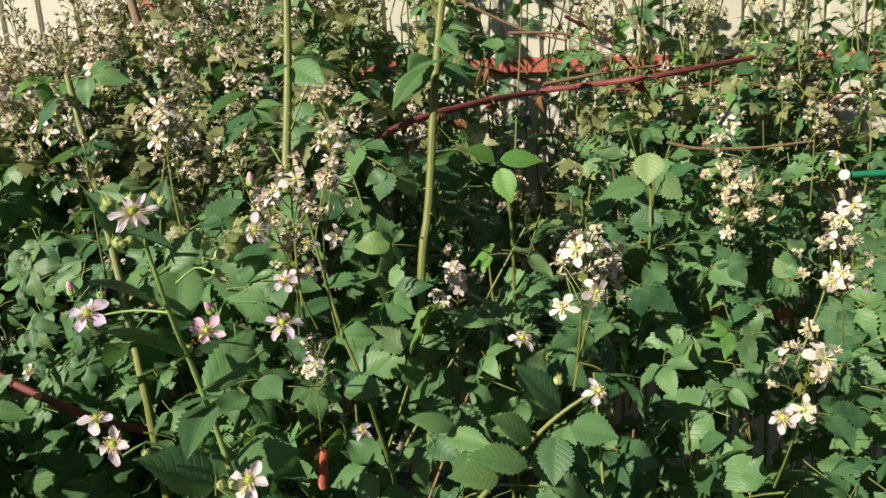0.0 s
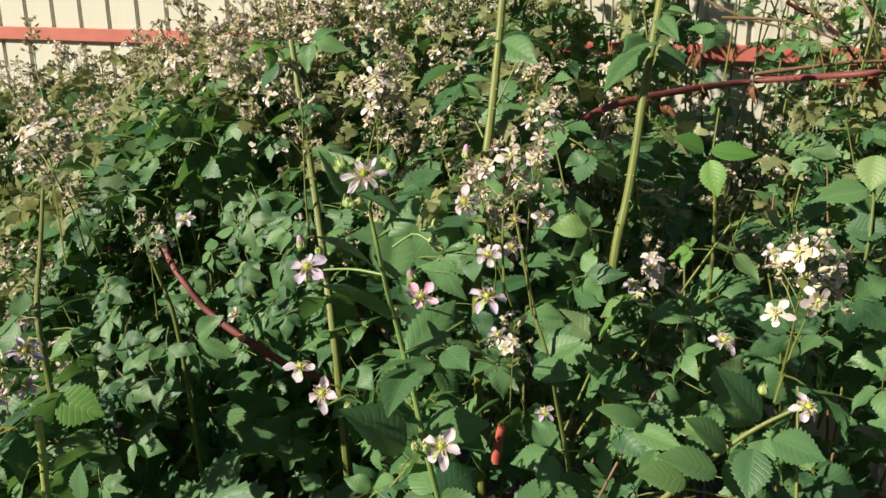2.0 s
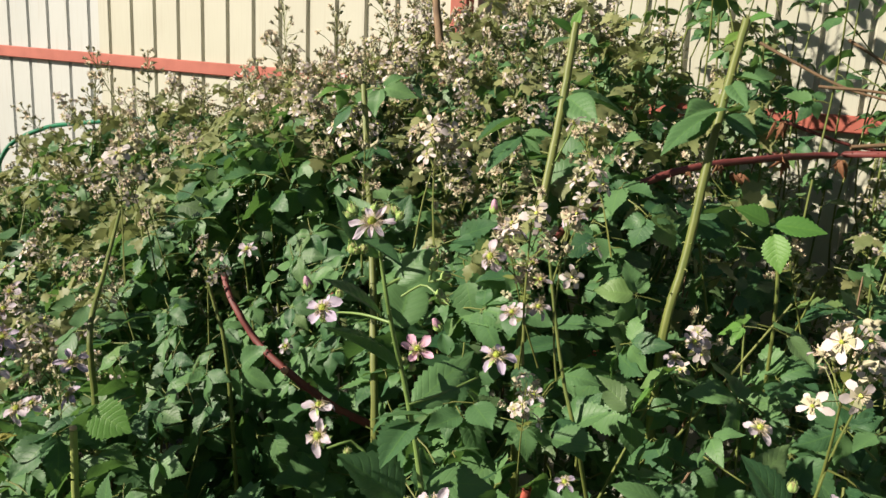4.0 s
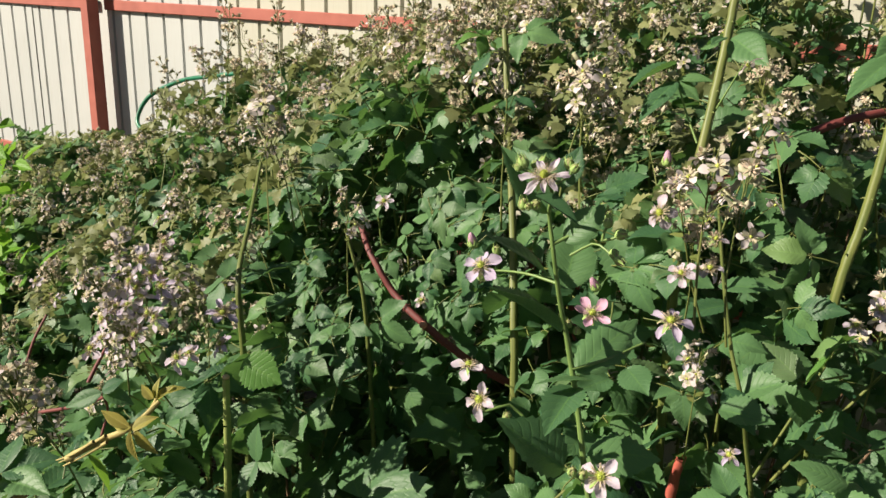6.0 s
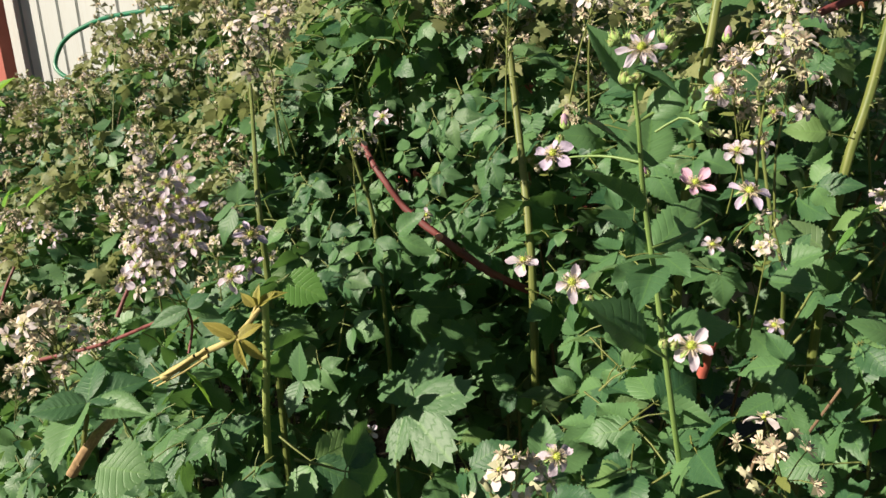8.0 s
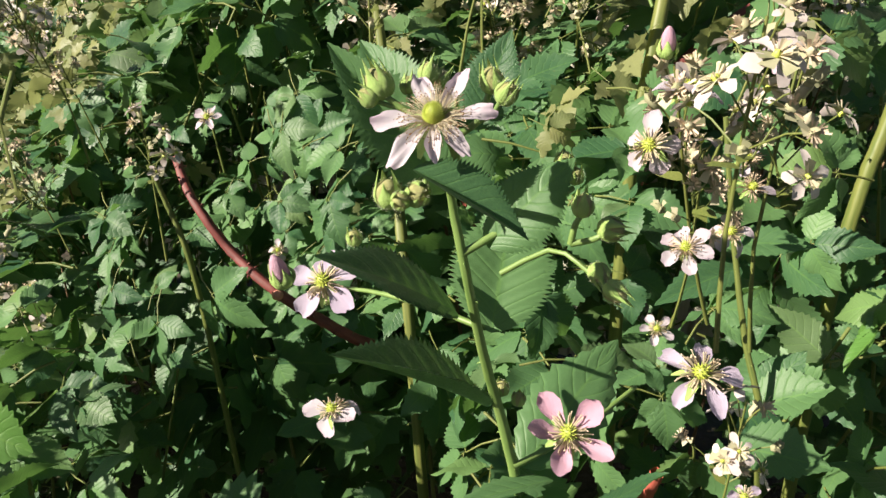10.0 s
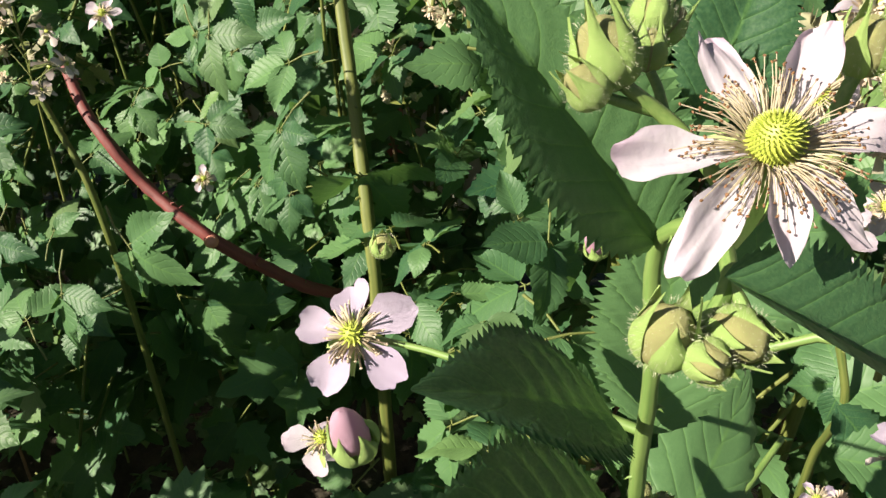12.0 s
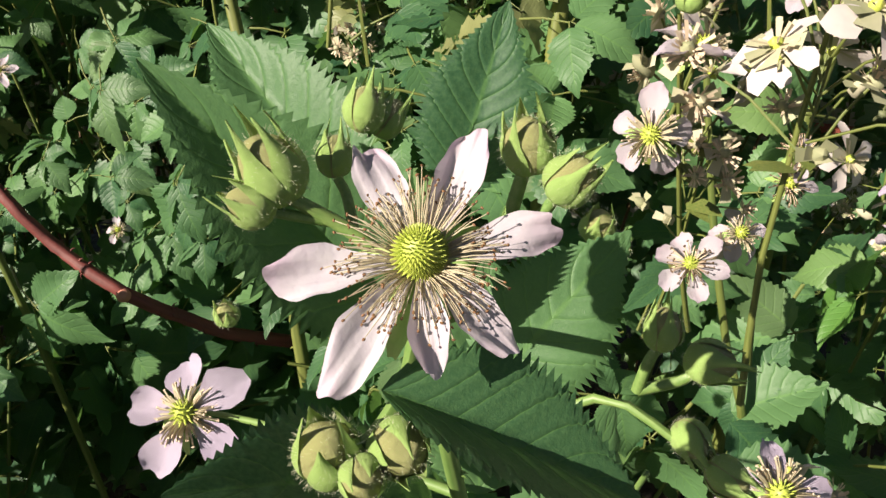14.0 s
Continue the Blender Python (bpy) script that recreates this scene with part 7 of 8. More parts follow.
flower_on(clusters, (-0.533, 0.440, 1.098), (-0.20, -0.30, 0.7), 0.0092, 0, 5, False, False)
flower_on(clusters, (-0.511, 0.437, 1.090), (0.17, -0.70, 0.7), 0.0104, 1, 5, False, False)
flower_on(clusters, (-0.501, 0.455, 1.090), (-0.70, -0.84, 0.7), 0.0116, 2, 5, False, True)
flower_on(clusters, (-0.507, 0.424, 1.080), (0.09, -0.35, 0.7), 0.0092, 3, 5, False, False)
flower_on(clusters, (-0.492, 0.430, 1.074), (-0.09, -0.52, 0.7), 0.0104, 4, 5, False, False)
flower_on(clusters, (-0.527, 0.421, 1.068), (-0.64, -0.90, 0.7), 0.0116, 5, 5, False, True)
flower_on(clusters, (-0.493, 0.455, 1.079), (0.27, -0.48, 0.7), 0.0092, 6, 5, False, False)
flower_on(clusters, (-0.521, 0.408, 1.054), (-0.39, -0.38, 0.7), 0.0104, 7, 5, False, False)
flower_on(clusters, (-0.494, 0.418, 1.059), (-0.42, -0.86, 0.7), 0.0116, 8, 5, False, True)
flower_on(clusters, (-0.444, 0.425, 1.053), (0.28, -0.65, 0.7), 0.0092, 9, 5, False, False)
flower_on(clusters, (-0.573, 0.521, 1.122), (-0.62, -0.30, 0.7), 0.0104, 10, 5, False, False)
flower_on(clusters, (-0.551, 0.505, 1.107), (-0.12, -0.74, 0.7), 0.0116, 11, 5, False, True)
flower_on(clusters, (-0.780, 0.530, 1.024), (0.11, -0.81, 0.7), 0.0092, 12, 5, False, False)
flower_on(clusters, (-0.714, 0.506, 1.024), (-0.70, -0.33, 0.7), 0.0104, 13, 5, False, False)
flower_on(clusters, (-0.521, 0.472, 1.104), (0.15, -0.57, 0.7), 0.0116, 14, 5, False, True)
flower_on(clusters, (-0.509, 0.430, 1.098), (-0.40, -0.90, 0.7), 0.0115, 60, 5, False, False)
flower_on(clusters, (-0.490, 0.444, 1.092), (-0.15, -0.78, 0.7), 0.0115, 61, 5, "lilac", False)
flower_on(clusters, (-0.510, 0.441, 1.082), (0.10, -0.66, 0.7), 0.0115, 62, 5, False, False)
flower_on(clusters, (-0.531, 0.448, 1.095), (0.35, -0.90, 0.7), 0.0106, 63, 5, "lilac", True)
flower_on(clusters, (-0.524, 0.413, 1.068), (-0.40, -0.78, 0.7), 0.0115, 64, 5, False, False)
flower_on(clusters, (-0.521, 0.415, 1.048), (-0.15, -0.66, 0.7), 0.0115, 65, 5, "lilac", False)
flower_on(clusters, (-0.542, 0.413, 1.039), (0.10, -0.90, 0.7), 0.0115, 66, 5, False, False)
flower_on(clusters, (-0.522, 0.441, 1.069), (0.35, -0.78, 0.7), 0.0106, 67, 5, "lilac", True)
flower_on(clusters, (-0.483, 0.429, 1.072), (-0.40, -0.66, 0.7), 0.0115, 68, 5, False, False)
flower_on(clusters, (-0.522, 0.425, 1.075), (-0.15, -0.90, 0.7), 0.0115, 69, 5, "lilac", False)
flower_on(clusters, (-0.517, 0.450, 1.111), (0.10, -0.78, 0.7), 0.0115, 70, 5, False, False)
flower_on(clusters, (-0.514, 0.455, 1.097), (0.35, -0.66, 0.7), 0.0106, 71, 5, "lilac", True)
cluster_on(clusters, (-0.535, 0.430, 1.075), "fresh", 0.62, 1, (-0.30, -0.50, 1))
cluster_on(clusters, (-0.512, 0.428, 1.045), "fresh", 0.60, 2, (0.20, -0.50, 1))
cluster_on(clusters, (-0.548, 0.450, 1.055), "fresh", 0.65, 4, (-0.30, -0.30, 1))
tri_on(thicket, (0.665, 1.349, 1.252), (0.95, -0.18, 0.09), (-0.15, -0.52, 0.65), 0.043, None, 97)
tri_on(thicket, (0.335, 1.540, 1.208), (-0.91, -0.11, -0.14), (-0.42, -0.53, 0.65), 0.037, None, 98)
tri_on(thicket, (0.539, 1.400, 1.287), (0.40, -1.04, -0.25), (-0.64, -0.62, 0.65), 0.055, TRI_YOUNG, 99)
tri_on(thicket, (0.791, 1.285, 1.114), (0.33, 0.26, -0.13), (-0.31, -0.44, 0.65), 0.055, None, 100)
tri_on(thicket, (0.175, 1.386, 1.238), (-0.88, -0.73, 0.11), (-0.18, -0.70, 0.65), 0.044, None, 101)
tri_on(thicket, (0.155, 1.548, 1.307), (0.97, -0.57, 0.25), (-0.54, -0.37, 0.65), 0.037, None, 102)
tri_on(thicket, (0.377, 1.444, 1.315), (-0.55, 0.18, 0.16), (-0.58, -0.74, 0.65), 0.037, TRI_YOUNG, 103)
tri_on(thicket, (0.062, 1.306, 1.127), (-0.16, -1.09, -0.08), (-0.21, -0.35, 0.65), 0.053, None, 104)
tri_on(thicket, (0.268, 1.422, 1.256), (0.78, 0.04, -0.24), (-0.26, -0.74, 0.65), 0.050, None, 105)
tri_on(thicket, (0.895, 1.483, 1.231), (-1.00, -0.35, -0.18), (-0.63, -0.37, 0.65), 0.037, None, 106)
tri_on(thicket, (0.467, 1.542, 1.267), (0.69, -0.91, 0.05), (-0.48, -0.70, 0.65), 0.038, TRI_YOUNG, 107)
tri_on(thicket, (0.421, 1.443, 1.298), (-0.02, 0.30, 0.23), (-0.15, -0.44, 0.65), 0.055, None, 108)
tri_on(thicket, (0.761, 1.570, 1.157), (-0.66, -0.92, 0.20), (-0.39, -0.62, 0.65), 0.046, None, 109)
tri_on(thicket, (0.286, 1.564, 1.283), (0.99, -0.33, -0.01), (-0.65, -0.52, 0.65), 0.039, None, 110)
tri_on(thicket, (0.558, 1.351, 1.237), (-0.80, 0.02, -0.22), (-0.35, -0.53, 0.65), 0.052, TRI_YOUNG, 111)
tri_on(thicket, (0.154, 1.523, 1.320), (0.19, -1.09, -0.22), (-0.16, -0.62, 0.65), 0.045, None, 112)
tri_on(thicket, (0.888, 1.477, 1.021), (0.52, 0.20, -0.02), (-0.51, -0.44, 0.65), 0.053, None, 113)
tri_on(thicket, (0.593, 1.369, 1.242), (-0.96, -0.59, 0.20), (-0.61, -0.70, 0.65), 0.057, None, 114)
tri_on(thicket, (0.619, 1.235, 1.098), (0.90, -0.71, 0.24), (-0.23, -0.37, 0.65), 0.041, TRI_YOUNG, 115)
tri_on(thicket, (0.613, 1.431, 1.257), (-0.36, 0.25, 0.06), (-0.24, -0.74, 0.65), 0.045, None, 116)
tri_on(thicket, (0.530, 1.517, 1.058), (-0.36, -1.05, -0.17), (-0.61, -0.35, 0.65), 0.056, None, 117)
tri_on(thicket, (0.684, 1.371, 1.284), (0.90, -0.09, -0.25), (-0.51, -0.74, 0.65), 0.042, TRI_YOUNG, 118)
tri_on(thicket, (0.159, 1.568, 1.247), (-0.96, -0.20, -0.09), (-0.16, -0.37, 0.65), 0.045, None, 119)
tri_on(thicket, (0.102, 1.331, 1.231), (0.52, -1.00, 0.15), (-0.35, -0.70, 0.65), 0.044, None, 120)
tri_on(thicket, (0.103, 1.442, 1.296), (0.20, 0.29, 0.25), (-0.65, -0.44, 0.65), 0.042, TRI_YOUNG, 121)
tri_on(thicket, (0.517, 1.463, 1.075), (0.99, -0.48, -0.11), (-0.15, -0.52, 0.65), 0.037, None, 123)
tri_on(thicket, (0.075, 1.522, 1.318), (-0.66, 0.13, -0.25), (-0.48, -0.53, 0.65), 0.039, None, 124)
tri_on(thicket, (0.158, 1.265, 1.234), (-0.02, -1.10, -0.15), (-0.63, -0.62, 0.65), 0.057, TRI_YOUNG, 125)
tri_on(thicket, (0.680, 1.513, 1.117), (0.69, 0.11, 0.08), (-0.26, -0.44, 0.65), 0.057, None, 126)
tri_on(thicket, (0.165, 1.567, 1.260), (-1.00, -0.45, 0.24), (-0.21, -0.70, 0.65), 0.047, None, 127)
tri_on(thicket, (0.248, 1.288, 1.125), (0.78, -0.84, 0.18), (-0.58, -0.37, 0.65), 0.057, None, 128)
tri_on(thicket, (0.566, 1.299, 1.289), (-0.56, -0.98, -0.23), (-0.18, -0.35, 0.65), 0.050, None, 130)
tri_on(thicket, (0.605, 1.575, 1.243), (0.97, -0.23, -0.20), (-0.31, -0.74, 0.65), 0.054, None, 131)
tri_on(thicket, (0.778, 1.574, 1.260), (-0.88, -0.06, 0.01), (-0.64, -0.37, 0.65), 0.044, None, 132)
tri_on(thicket, (0.748, 1.481, 1.232), (0.32, -1.06, 0.22), (-0.42, -0.70, 0.65), 0.048, TRI_YOUNG, 133)
tri_on(thicket, (0.951, 1.574, 1.278), (0.40, 0.24, 0.22), (-0.15, -0.43, 0.65), 0.056, None, 134)
tri_on(thicket, (0.653, 1.414, 1.228), (-0.91, -0.68, 0.02), (-0.44, -0.62, 0.65), 0.051, None, 135)
tri_on(thicket, (0.477, 1.337, 1.223), (0.95, -0.62, -0.20), (-0.64, -0.52, 0.65), 0.055, TRI_YOUNG, 136)
tri_on(thicket, (0.252, 1.486, 1.271), (-0.24, -1.08, -0.06), (-0.19, -0.62, 0.65), 0.045, None, 138)
tri_on(thicket, (0.694, 1.484, 1.062), (0.83, -0.01, 0.17), (-0.56, -0.44, 0.65), 0.037, None, 139)
tri_on(thicket, (0.900, 1.576, 1.201), (-0.99, -0.30, 0.25), (-0.57, -0.70, 0.65), 0.042, TRI_YOUNG, 140)
tri_on(thicket, (0.652, 1.492, 1.262), (0.63, -0.94, 0.09), (-0.20, -0.37, 0.65), 0.052, None, 141)
tri_on(thicket, (0.719, 1.444, 1.131), (0.06, 0.30, -0.15), (-0.28, -0.74, 0.65), 0.046, None, 142)
tri_on(thicket, (0.533, 1.246, 1.107), (-0.72, -0.89, -0.25), (-0.63, -0.35, 0.65), 0.041, None, 143)
tri_on(thicket, (0.191, 1.380, 1.289), (1.00, -0.38, -0.12), (-0.46, -0.74, 0.65), 0.044, TRI_YOUNG, 144)
tri_on(thicket, (0.594, 1.326, 1.202), (-0.75, 0.06, 0.12), (-0.15, -0.37, 0.65), 0.047, None, 145)
tri_on(thicket, (0.795, 1.607, 1.274), (0.11, -1.10, 0.25), (-0.40, -0.70, 0.65), 0.036, None, 146)
tri_on(thicket, (0.720, 1.553, 1.072), (0.59, 0.17, 0.15), (-0.65, -0.43, 0.65), 0.049, TRI_YOUNG, 147)
tri_on(thicket, (0.581, 1.577, 1.235), (-0.98, -0.54, -0.08), (-0.33, -0.62, 0.65), 0.051, None, 148)
tri_on(thicket, (0.149, 1.474, 1.279), (0.86, -0.76, -0.24), (-0.17, -0.52, 0.65), 0.055, None, 149)
tri_on(thicket, (0.671, 1.299, 1.247), (0.93, -0.14, 0.23), (-0.22, -0.44, 0.65), 0.047, None, 152)
tri_on(thicket, (0.308, 1.372, 1.316), (-0.93, -0.15, 0.20), (-0.25, -0.70, 0.65), 0.047, None, 153)
tri_on(thicket, (0.349, 1.261, 1.235), (0.45, -1.03, -0.02), (-0.62, -0.37, 0.65), 0.046, None, 154)
tri_on(thicket, (0.659, 1.288, 1.236), (0.28, 0.27, -0.22), (-0.50, -0.74, 0.65), 0.041, TRI_YOUNG, 155)
cane("dry_twig", "thin brown dry bramble twig in the tangle", [(0.192, 1.311, 1.241), (0.385, 1.366, 1.258), (0.580, 1.412, 1.237)], 0.0034, 0.0020, STEM_DRY, 10, 20, 50, "twig")
cane("dry_twig", "dark bare bramble twig in the tangle", [(0.313, 1.348, 1.223), (0.495, 1.398, 1.221), (0.692, 1.460, 1.263)], 0.0030, 0.0020, STEM_RED, 10, 20, 51, "twig")
cane("dry_twig", "thin brown dry bramble twig in the tangle", [(0.420, 1.383, 1.201), (0.583, 1.445, 1.244), (0.866, 1.490, 1.217)], 0.0026, 0.0020, STEM_DRY, 10, 20, 52, "twig")
cane("dry_twig", "dark bare bramble twig in the tangle", [(0.492, 1.417, 1.170), (0.681, 1.477, 1.207), (0.925, 1.533, 1.226)], 0.0034, 0.0020, STEM_DRY, 10, 20, 53, "twig")
cane("dry_twig", "thin brown dry bramble twig in the tangle", [(0.236, 1.337, 1.348), (0.320, 1.378, 1.303), (0.387, 1.410, 1.226)], 0.0030, 0.0020, STEM_RED, 10, 20, 54, "twig")
cane("dry_twig", "dark bare bramble twig in the tangle", [(0.521, 1.328, 1.146), (0.663, 1.388, 1.182), (0.777, 1.467, 1.294)], 0.0026, 0.0020, STEM_DRY, 10, 20, 55, "twig")
cane("dry_twig", "thin brown dry bramble twig in the tangle", [(0.685, 1.364, 1.123), (0.739, 1.428, 1.175), (0.784, 1.496, 1.243)], 0.0034, 0.0020, STEM_DRY, 10, 20, 56, "twig")
cane("dry_twig", "dark bare bramble twig in the tangle", [(0.098, 1.442, 1.272), (0.237, 1.484, 1.232), (0.398, 1.535, 1.232)], 0.0030, 0.0020, STEM_RED, 10, 20, 57, "twig")
cane("dry_twig", "thin brown dry bramble twig in the tangle", [(0.538, 1.306, 1.221), (0.704, 1.351, 1.196), (0.892, 1.402, 1.198)], 0.0026, 0.0020, STEM_DRY, 10, 20, 58, "twig")
cane("dry_twig", "dark bare bramble twig in the tangle", [(0.482, 1.326, 1.138), (0.610, 1.378, 1.141), (0.771, 1.441, 1.188)], 0.0034, 0.0020, STEM_DRY, 10, 20, 59, "twig")
cluster_on(clusters, (-0.108, 0.553, 1.167), "spent", 0.80, 0, (-0.20, -0.30, 1))
cluster_on(clusters, (-0.105, 0.558, 1.145), "spent", 0.60, 2, (0.05, -0.30, 1))
cluster_on(clusters, (0.064, 0.866, 0.976), "spent", 0.60, 3, (-0.20, -0.10, 1))
cluster_on(clusters, (0.071, 0.894, 0.985), "mixed", 0.55, 4, (0.20, -0.30, 1))
cluster_on(clusters, (-0.081, 0.486, 1.085), "mixed", 0.55, 5, (0.05, -0.10, 1))
cluster_on(clusters, (0.456, 1.334, 1.335), "spent", 1.0, 0)
cluster_on(clusters, (0.477, 1.327, 1.307), "spent", 1.0, 1)
cluster_on(clusters, (0.435, 1.325, 1.300), "mixed", 1.0, 2)
cluster_on(clusters, (0.281, 1.330, 1.318), "spent", 1.0, 3)
cluster_on(clusters, (0.318, 1.327, 1.307), "buds", 1.0, 4)
cluster_on(clusters, (0.629, 1.331, 1.326), "buds", 1.0, 5)
cluster_on(clusters, (0.712, 1.325, 1.303), "buds", 1.0, 6)
cluster_on(clusters, (0.563, 1.330, 1.320), "buds", 1.0, 7)
cluster_on(clusters, (0.584, 1.300, 1.201), "mixed", 1.0, 8)
cluster_on(clusters, (0.360, 0.918, 1.110), "spent", 0.8, 9)
cluster_on(clusters, (0.366, 0.913, 1.090), "spent", 0.8, 10)
cluster_on(clusters, (0.355, 0.908, 1.070), "mixed", 0.8, 11)
cluster_on(clusters, (0.467, 0.933, 1.171), "spent", 0.8, 12)
HOSE = plain_material("green_hose", (0.008, 0.12, 0.06), (0.015, 0.17, 0.085), 30, 0.35, 0.1)
hose = thing("garden_hose", "dark green garden hose looped over the thicket", "hose")
part("tube", tube(bend([(-1.167, 1.710, 1.179), (-1.446, 1.765, 1.181), (-1.747, 1.803, 1.154), (-1.934, 1.832, 1.124), (-2.059, 1.823, 1.065), (-2.081, 1.799, 0.998), (-1.996, 1.770, 0.963), (-1.841, 1.722, 0.963), (-1.581, 1.664, 0.975)], 60), 0.0068, 10), HOSE, hose)
part("tube", tube(bend([(0.412, 1.501, 1.177), (0.531, 1.501, 1.178), (0.597, 1.503, 1.188), (0.672, 1.501, 1.181), (0.757, 1.494, 1.149)], 30), 0.007, 8), HOSE, hose)
tip = thing("hose_end", "green hose end with a white plastic cap", "hose end")
part("tube", tube(bend([(0.588, 1.070, 1.102), (0.624, 1.070, 1.102), (0.695, 1.070, 1.104)], 10), 0.005, 10), HOSE, tip)
part("cap", ball(0.008, 0.008, 0.008, 10, 8).moved(Matrix.Translation((0.580, 1.070, 1.102))), plain_material("white_plastic", (0.75, 0.75, 0.72), (0.8, 0.8, 0.78), 40, 0.4), tip)


# ---- the thicket ----
def ss(v):
    v = np.clip(v, 0, 1)
    return v * v * (3 - 2 * v)


def top_of(x, y):
    """Height of the leafy surface of the thicket."""
    h = 0.92 + 0.30 * ss((y - 0.3) / 0.7)
    h -= 0.28 * ss((-0.45 - x) / 0.6) * (1 - 0.55 * ss((y - 0.8) / 0.5))
    h += 0.16 * ss((x + 1.35) / 0.8) * ss((y - 0.88) / 0.5)
    h -= 0.16 * ss((x + 0.02) / 0.35)
    h -= 0.26 * np.exp(-(((x + 0.29) / 0.10) ** 2 + ((y - 0.58) / 0.10) ** 2))
    h -= (0.36 * np.exp(-((x - 0.125 * y) / 0.075) ** 2) + 0.24 * np.exp(-((x + 0.03 * y) / 0.035) ** 2) + 0.20 * np.exp(-((x - 0.53 * y) / 0.05) ** 2)) * ss((y - 0.85) / 0.2)
    h -= 0.14 * ss((-1.05 - x) / 0.35) + 0.05 * ss((-1.45 - x) / 0.3)
    h -= 0.06 * np.exp(-((x + 0.74) / 0.2) ** 2) * ss((y - 1.0) / 0.3)
    h -= 0.14 * np.exp(-(((x + 0.97) / 0.17) ** 2 + ((y - 0.68) / 0.14) ** 2))
    h -= 0.13 * np.exp(-(((x + 0.355) / 0.07) ** 2 + ((y - 0.70) / 0.08) ** 2))
    h += 0.13 * np.exp(-((x + 1.22) / 0.22) ** 2) * ss((y - 0.95) / 0.25)
    h += 0.10 * ss((x - 0.45) / 0.3) * ss((y - 1.3) / 0.3)
    h -= 0.16 * ss((-0.42 - x) / 0.3) * ss((0.58 - y) / 0.25)
    # an open lane, down to the leaning cane, through which the low sun comes in
    a, b = -0.81 * (x + 0.40) - 0.59 * (y - 0.70), -0.59 * (x + 0.40) + 0.81 * (y - 0.70)
    lane = 0.985 + 0.26 * np.maximum(a, 0) + 2.5 * np.maximum(abs(b + 0.04) - 0.17, 0) + 0.85 * np.maximum(-a, 0)
    h = np.minimum(h, lane)
    return h + 0.04 * np.sin(x * 9 + 1.3) * np.cos(y * 8 + x * 3)


def leaf_pose(x, y, z, r, size):
    far = min(1.0, max(0.0, (y - 0.8) / 0.3))
    sd = 0.46 + 0.04 * far + 0.08 * (1 - far) * min(1.0, max(0.0, (x + 0.25) / 0.2))   # less ordered on the open side
    n = Vector((-0.34 + 0.06 * far + r.normal(0, sd), -0.42 + 0.27 * far + r.normal(0, sd), 0.72 + 0.16 * far + r.normal(0, 0.15)))
    a = r.uniform(0, 6.283)
    return frame_on((x, y, z), (math.cos(a), math.sin(a) - 0.4, r.normal(-0.1, 0.35)), n, size) @ Matrix.Translation((0, -0.95, 0))


def grows(x, y, r):
    """The outline of the thicket, thinner towards its ends and its open side."""
    edge = 0.27 + 0.04 * math.sin(5 * x) + 0.10 * max(0.0, abs(x + 0.2) - 0.5)
    if y < edge or x < -2.95 + 0.6 * abs(y - 1.25) + 0.14 * math.sin(9 * y) or x > 1.3 - 0.5 * abs(y - 1.1) + 0.1 * math.sin(8 * y):
        return False
    return -1.75 * y - 0.35 < x < 0.62 * y + 0.25 or r.random() < 0.45


TO_SUN = Matrix.Identity(3) if abs(SUN_DIR.z) > 0.999 else SUN_DIR.to_track_quat("Z", "Y").to_matrix().inverted()


def spread(count, seed, x0, x1, y0, y1, lo, hi, gap, wide=0.024):
    """Places for leaves that spread out side by side towards the sun, as shoots hold them."""
    r = np.random.default_rng(seed)
    turn = np.array(TO_SUN)[:2]
    taken = [turn @ np.array(v) for v in LEAVES]
    out, tries = [], 0
    while len(out) < count and tries < count * 14:
        tries += 1
        x, y = r.uniform(x0, x1), r.uniform(y0, y1)
        if not grows(x, y, r):
            continue
        z = float(top_of(x, y)) - r.uniform(lo, hi)
        q = turn @ np.array((x, y, z))
        if taken and np.min(np.sum((np.array(taken) - q) ** 2, 1)) < (gap * r.choice((1.0, 0.6))) ** 2:
            continue
        if y < 1.1 and covers(x, y, z, wide):
            continue
        taken.append(q)
        out.append((x, y, z))
    LEAVES.extend(Vector(p) for p in out)
    return out, r


def sample(count, seed, x0, x1, y0, y1, deep, above=0.0, cap=0.7):
    r = np.random.default_rng(seed)
    out = []
    while len(out) < count:
        x, y = r.uniform(x0, x1), r.uniform(y0, y1)
        if not grows(x, y, r) or (x > 0.0 and y > 1.0 and r.random() < 0.4):
            continue
        if above > 0 and -0.65 < x < -0.2 and 0.42 < y < 0.86:
            continue
        d = min(r.exponential(deep), cap) - above
        z = float(top_of(x, y)) - d
        if z > 0.06 and not (z > 1.02 and sees_fence(x, y)) and not (y < 1.1 and covers(x, y, z)):
            out.append((x, y, z))
    return out, r


LOW = [compound_leaf(1.0, 8, 2, i % 3 == 2, 140 + i, True) for i in range(9)]
MID = [compound_leaf(1.0, 16, 2, i % 3 == 2, 160 + i) for i in range(9)]


def foliage(label, places, r, templates, lo, hi, mats, name="foliage"):
    geos = []
    for i, (x, y, z) in enumerate(places):
        geos.append(templates[i % len(templates)].moved(leaf_pose(x, y, z, r, r.uniform(lo, hi))))
    return tagged(part(name, join(geos), mats), label, "foliage", kind="stuff")


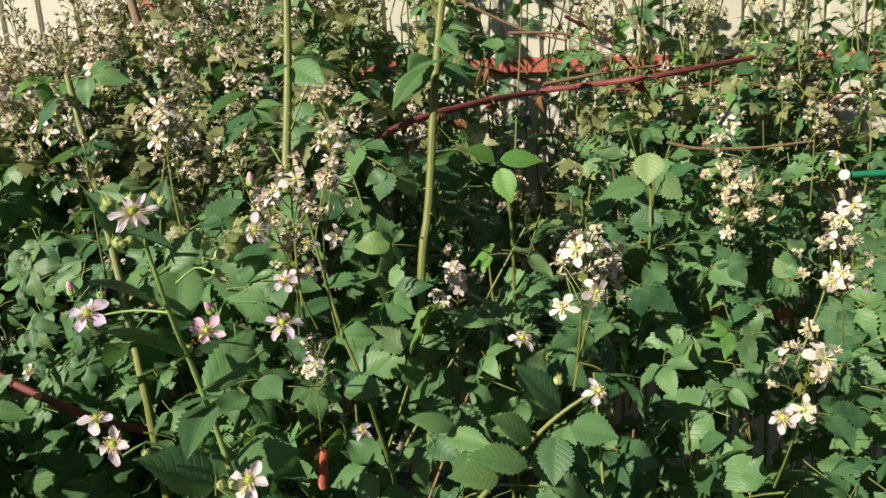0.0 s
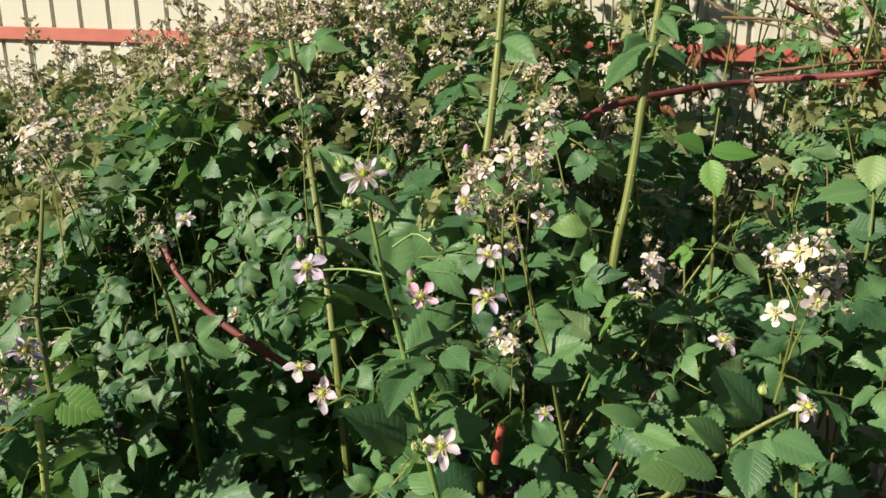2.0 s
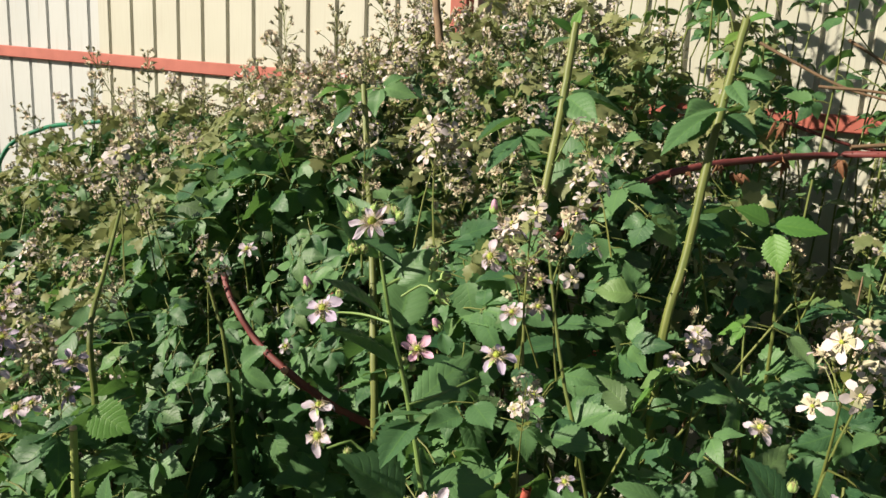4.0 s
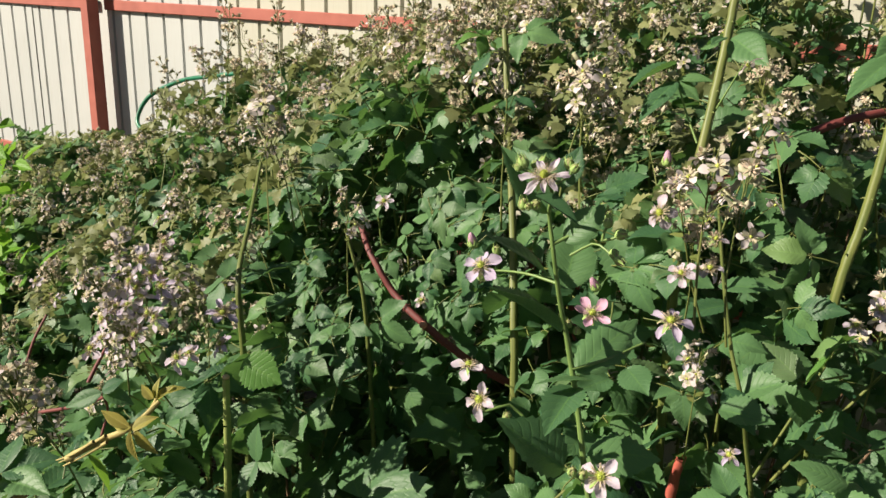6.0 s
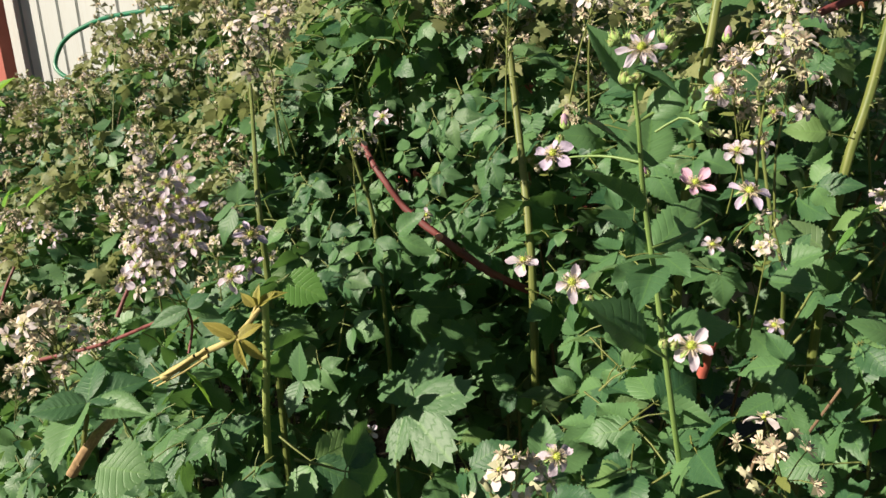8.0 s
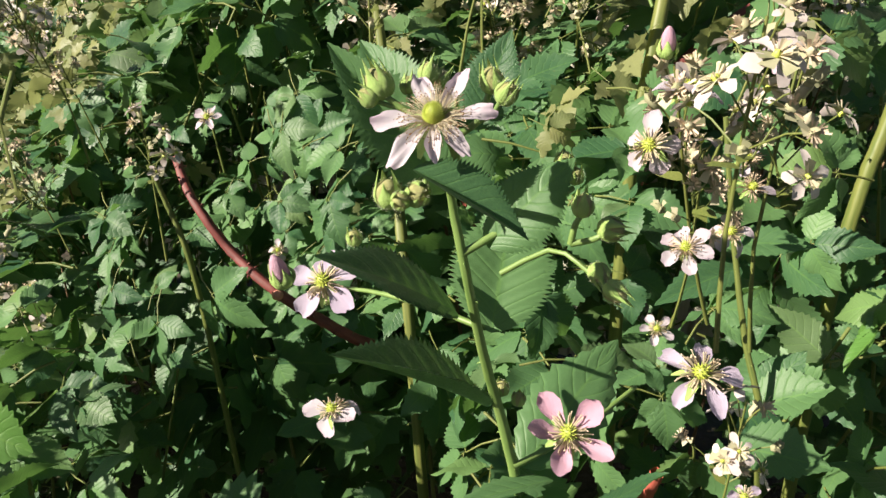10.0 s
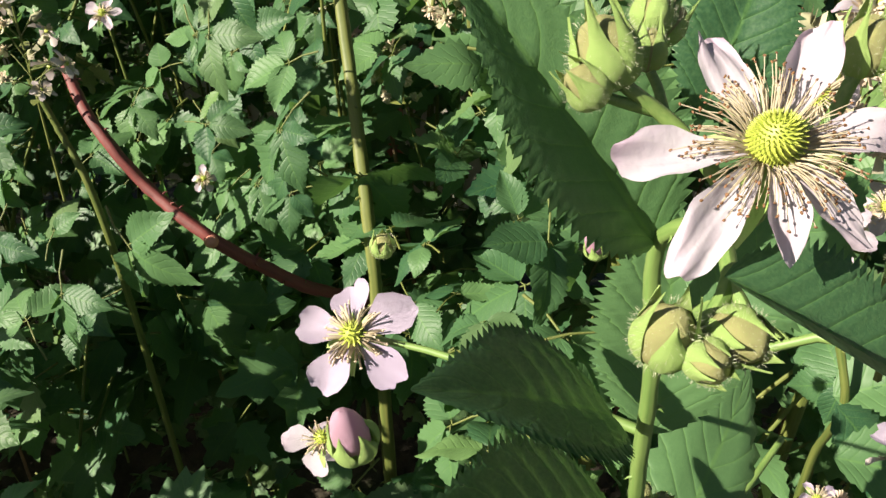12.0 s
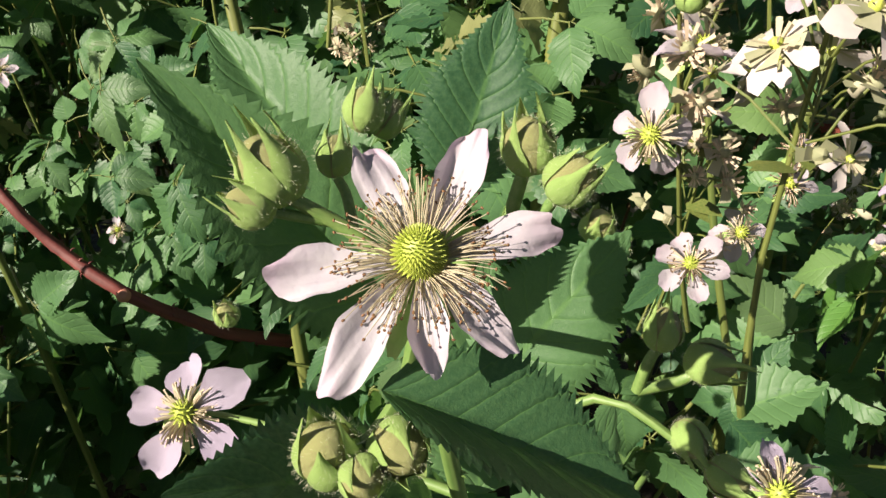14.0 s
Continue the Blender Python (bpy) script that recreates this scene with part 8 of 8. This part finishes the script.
places, r = spread(420, 9, -1.0, -0.15, 0.50, 1.15, -0.01, 0.04, 0.040, 0.012)
more, r = spread(1000, 11, -1.9, 1.1, 0.27, 1.05, -0.02, 0.06, 0.036)
places += more
more, r = spread(900, 10, -1.9, 1.1, 0.27, 1.05, 0.08, 0.26, 0.030)
places += more
near = [p for p in places if p[1] < 0.72 and -0.55 < p[0] < 0.2 and p[2] > top_of(p[0], p[1]) - 0.12][:280]
chosen = set(near)
for i, (x, y, z) in enumerate(near):
    ob = part("leaf", TRI_MESH[i % 7], None, thicket)
    ob.matrix_local = leaf_pose(x, y, z, r, r.uniform(0.030, 0.050))
foliage("layered toothed bramble leaves of the thicket", [p for p in places if p not in chosen], r, MID, 0.030, 0.056, [LEAF, STEM])
places, r = sample(3500, 12, -3.4, 1.7, 1.0, 1.95, 0.15)
foliage("small green leaves on the far side of the thicket", places, r, LOW, 0.026, 0.048, [LEAF, STEM])
places, r = sample(2300, 13, -2.4, 1.3, 0.72, 1.75, 0.04, 0.05)
foliage("paler olive young leaves at the shoot tips", [p for p in places if p[0] < 0.05 or p[1] > 1.15], r, LOW, 0.016, 0.034, [LEAF_TIP, STEM])
places, r = sample(1050, 14, -3.3, -1.42, 0.4, 1.9, 0.10, 0.02)
foliage("broad green leaves in the lower growth beside the thicket", places, r, LOW, 0.045, 0.068, [LEAF, STEM])
places, r = sample(1500, 15, -2.4, 1.3, 0.45, 1.7, 0.45, -0.15, 0.9)
foliage("shaded leaves deep inside the thicket", places, r, LOW, 0.035, 0.055, [LEAF, STEM])

places, r = sample(1100, 16, -2.2, 1.3, 0.95, 1.9, 0.4, -0.10, 1.0)
foliage("large shaded leaves filling the thicket behind", places, r, LOW, 0.05, 0.08, [LEAF, STEM])

r = np.random.default_rng(17)
places = [tuple(GAP_FROM + GAPS[i % 2] * r.uniform(0.98, 1.5) + r.normal(0, 0.055, 3)) for i in range(220)]
foliage("dim leaves deep behind the gaps in the thicket", places, r, LOW, 0.045, 0.07, [LEAF, STEM])

# tall leafy shoots before the fence, the tallest added to dapple it with shade
def tall_shoots():
    r = np.random.default_rng(23)
    geos = []
    for i in range(62):
        x, y, top = r.uniform(-0.15, 0.95), r.uniform(1.35, 1.8), r.uniform(1.36, 1.68)
        # from here on added shade casters: leaves mostly out of view above, sunward of the fence
        if i >= 30:
            x, y, top = r.uniform(-0.40, 0.60), r.uniform(1.45, 1.8), r.uniform(1.55, 1.95)
        line = bend([(x + r.normal(0, 0.06), y, 0.75), (x, y, 1.1), (x + r.normal(0, 0.05), y + r.normal(0, 0.04), 0.5 * top + 0.58), (x + r.normal(0.02, 0.09), y + r.normal(0, 0.06), top)], 16)
        geos.append(tube(line, np.linspace(0.0026, 0.0011, 16), 5, 1))
        for k in range(5, 16):
            if r.random() < (0.25 if i < 30 or line[k][2] > 1.42 else 0.75):
                continue
            a = k * 2.4 + i
            size = r.uniform(0.026, 0.046)
            geos.append(MID[int(r.integers(9))].moved(frame_on(line[k], (math.cos(a), math.sin(a), r.normal(0.05, 0.3)), (r.normal(-0.25, 0.3), r.normal(-0.3, 0.3), 0.8), size)))
    tagged(part("foliage", join(geos), [LEAF, STEM]), "tall thin bramble shoots with toothed leaves before the fence, the tallest added to shade it", "foliage", kind="stuff")


tall_shoots()

# stems that carry it
def stems():
    r = np.random.default_rng(21)
    geos = []
    for i in range(300):
        x, y = r.uniform(-2.4, 0.9), r.uniform(0.4, 1.8)
        if not grows(x, y, r) or (-0.5 < x < -0.05 and y < 0.95):
            continue
        h = float(top_of(x, y)) + r.uniform(-0.1, 0.06)
        bx, by = x + r.normal(0, 0.12), y + r.normal(0, 0.12)
        geos.append(tube(bend([(bx, by, max(0.0, h - 0.75)), (bx * 0.6 + x * 0.4, by * 0.6 + y * 0.4, h - 0.35), (x, y, h)], 7), np.linspace(0.0030, 0.0012, 7), 4, int(r.random() < 0.25)))
    tagged(part("undergrowth", join(geos), [STEM, STEM_DRY]), "thin green and brown stems inside the thicket", "undergrowth", kind="stuff")


stems()

# flower clusters all over the top
r = np.random.default_rng(31)
done = 0
rest = []
while done < 560:
    x, y = r.uniform(-1.9, 0.8), r.uniform(0.58, 1.75) if done < 430 else r.uniform(0.85, 1.6)
    if not grows(x, y, r) or noise.noise(Vector((x * 5, y * 5, 3.1))) < -0.12 or (x > -0.2 and r.random() < (0.75 if x < 0.02 else 0.92)) or (-0.5 < x < -0.05 and y < 0.82) or (x < -0.75 and r.random() < (0.78 if y < 1.0 else 0.4 if y < 1.4 else 0.3)):
        continue
    z = float(top_of(x, y)) + r.uniform(-0.06, 0.05)
    if sees_fence(x, y):
        continue
    if y < 1.0 and covers(x, y, z + 0.03):
        continue
    kind = r.choice(["fresh", "mixed", "spent", "buds"], p=[0.13, 0.40, 0.33, 0.14])
    size, k, lean = r.uniform(0.65, 1.0), int(r.integers(9)), (r.normal(-.2, .35), r.normal(-.25, .35), 1)
    if done < 250:
        cluster_on(thicket, (x, y, z), str(kind), size, k, lean)
    else:
        rest.append(HEADS[str(kind)][k % 3].moved(turn_to((x, y, z), lean, k * 1.3, size)))
    done += 1
for i in range(16):
    x, y = r.uniform(-1.35, -0.35), r.uniform(1.1, 1.4)
    cluster_on(thicket, (x, y, float(top_of(x, y)) + r.uniform(0.05, 0.11)), "buds" if i % 3 else "spent", r.uniform(0.8, 1.05), i, (r.normal(0, .2), r.normal(0, .2), 1))
tagged(part("withered_bloom", join(rest), CLUSTER_MATS), "withered and pale bramble blooms over the thicket", "bloom", kind="stuff")
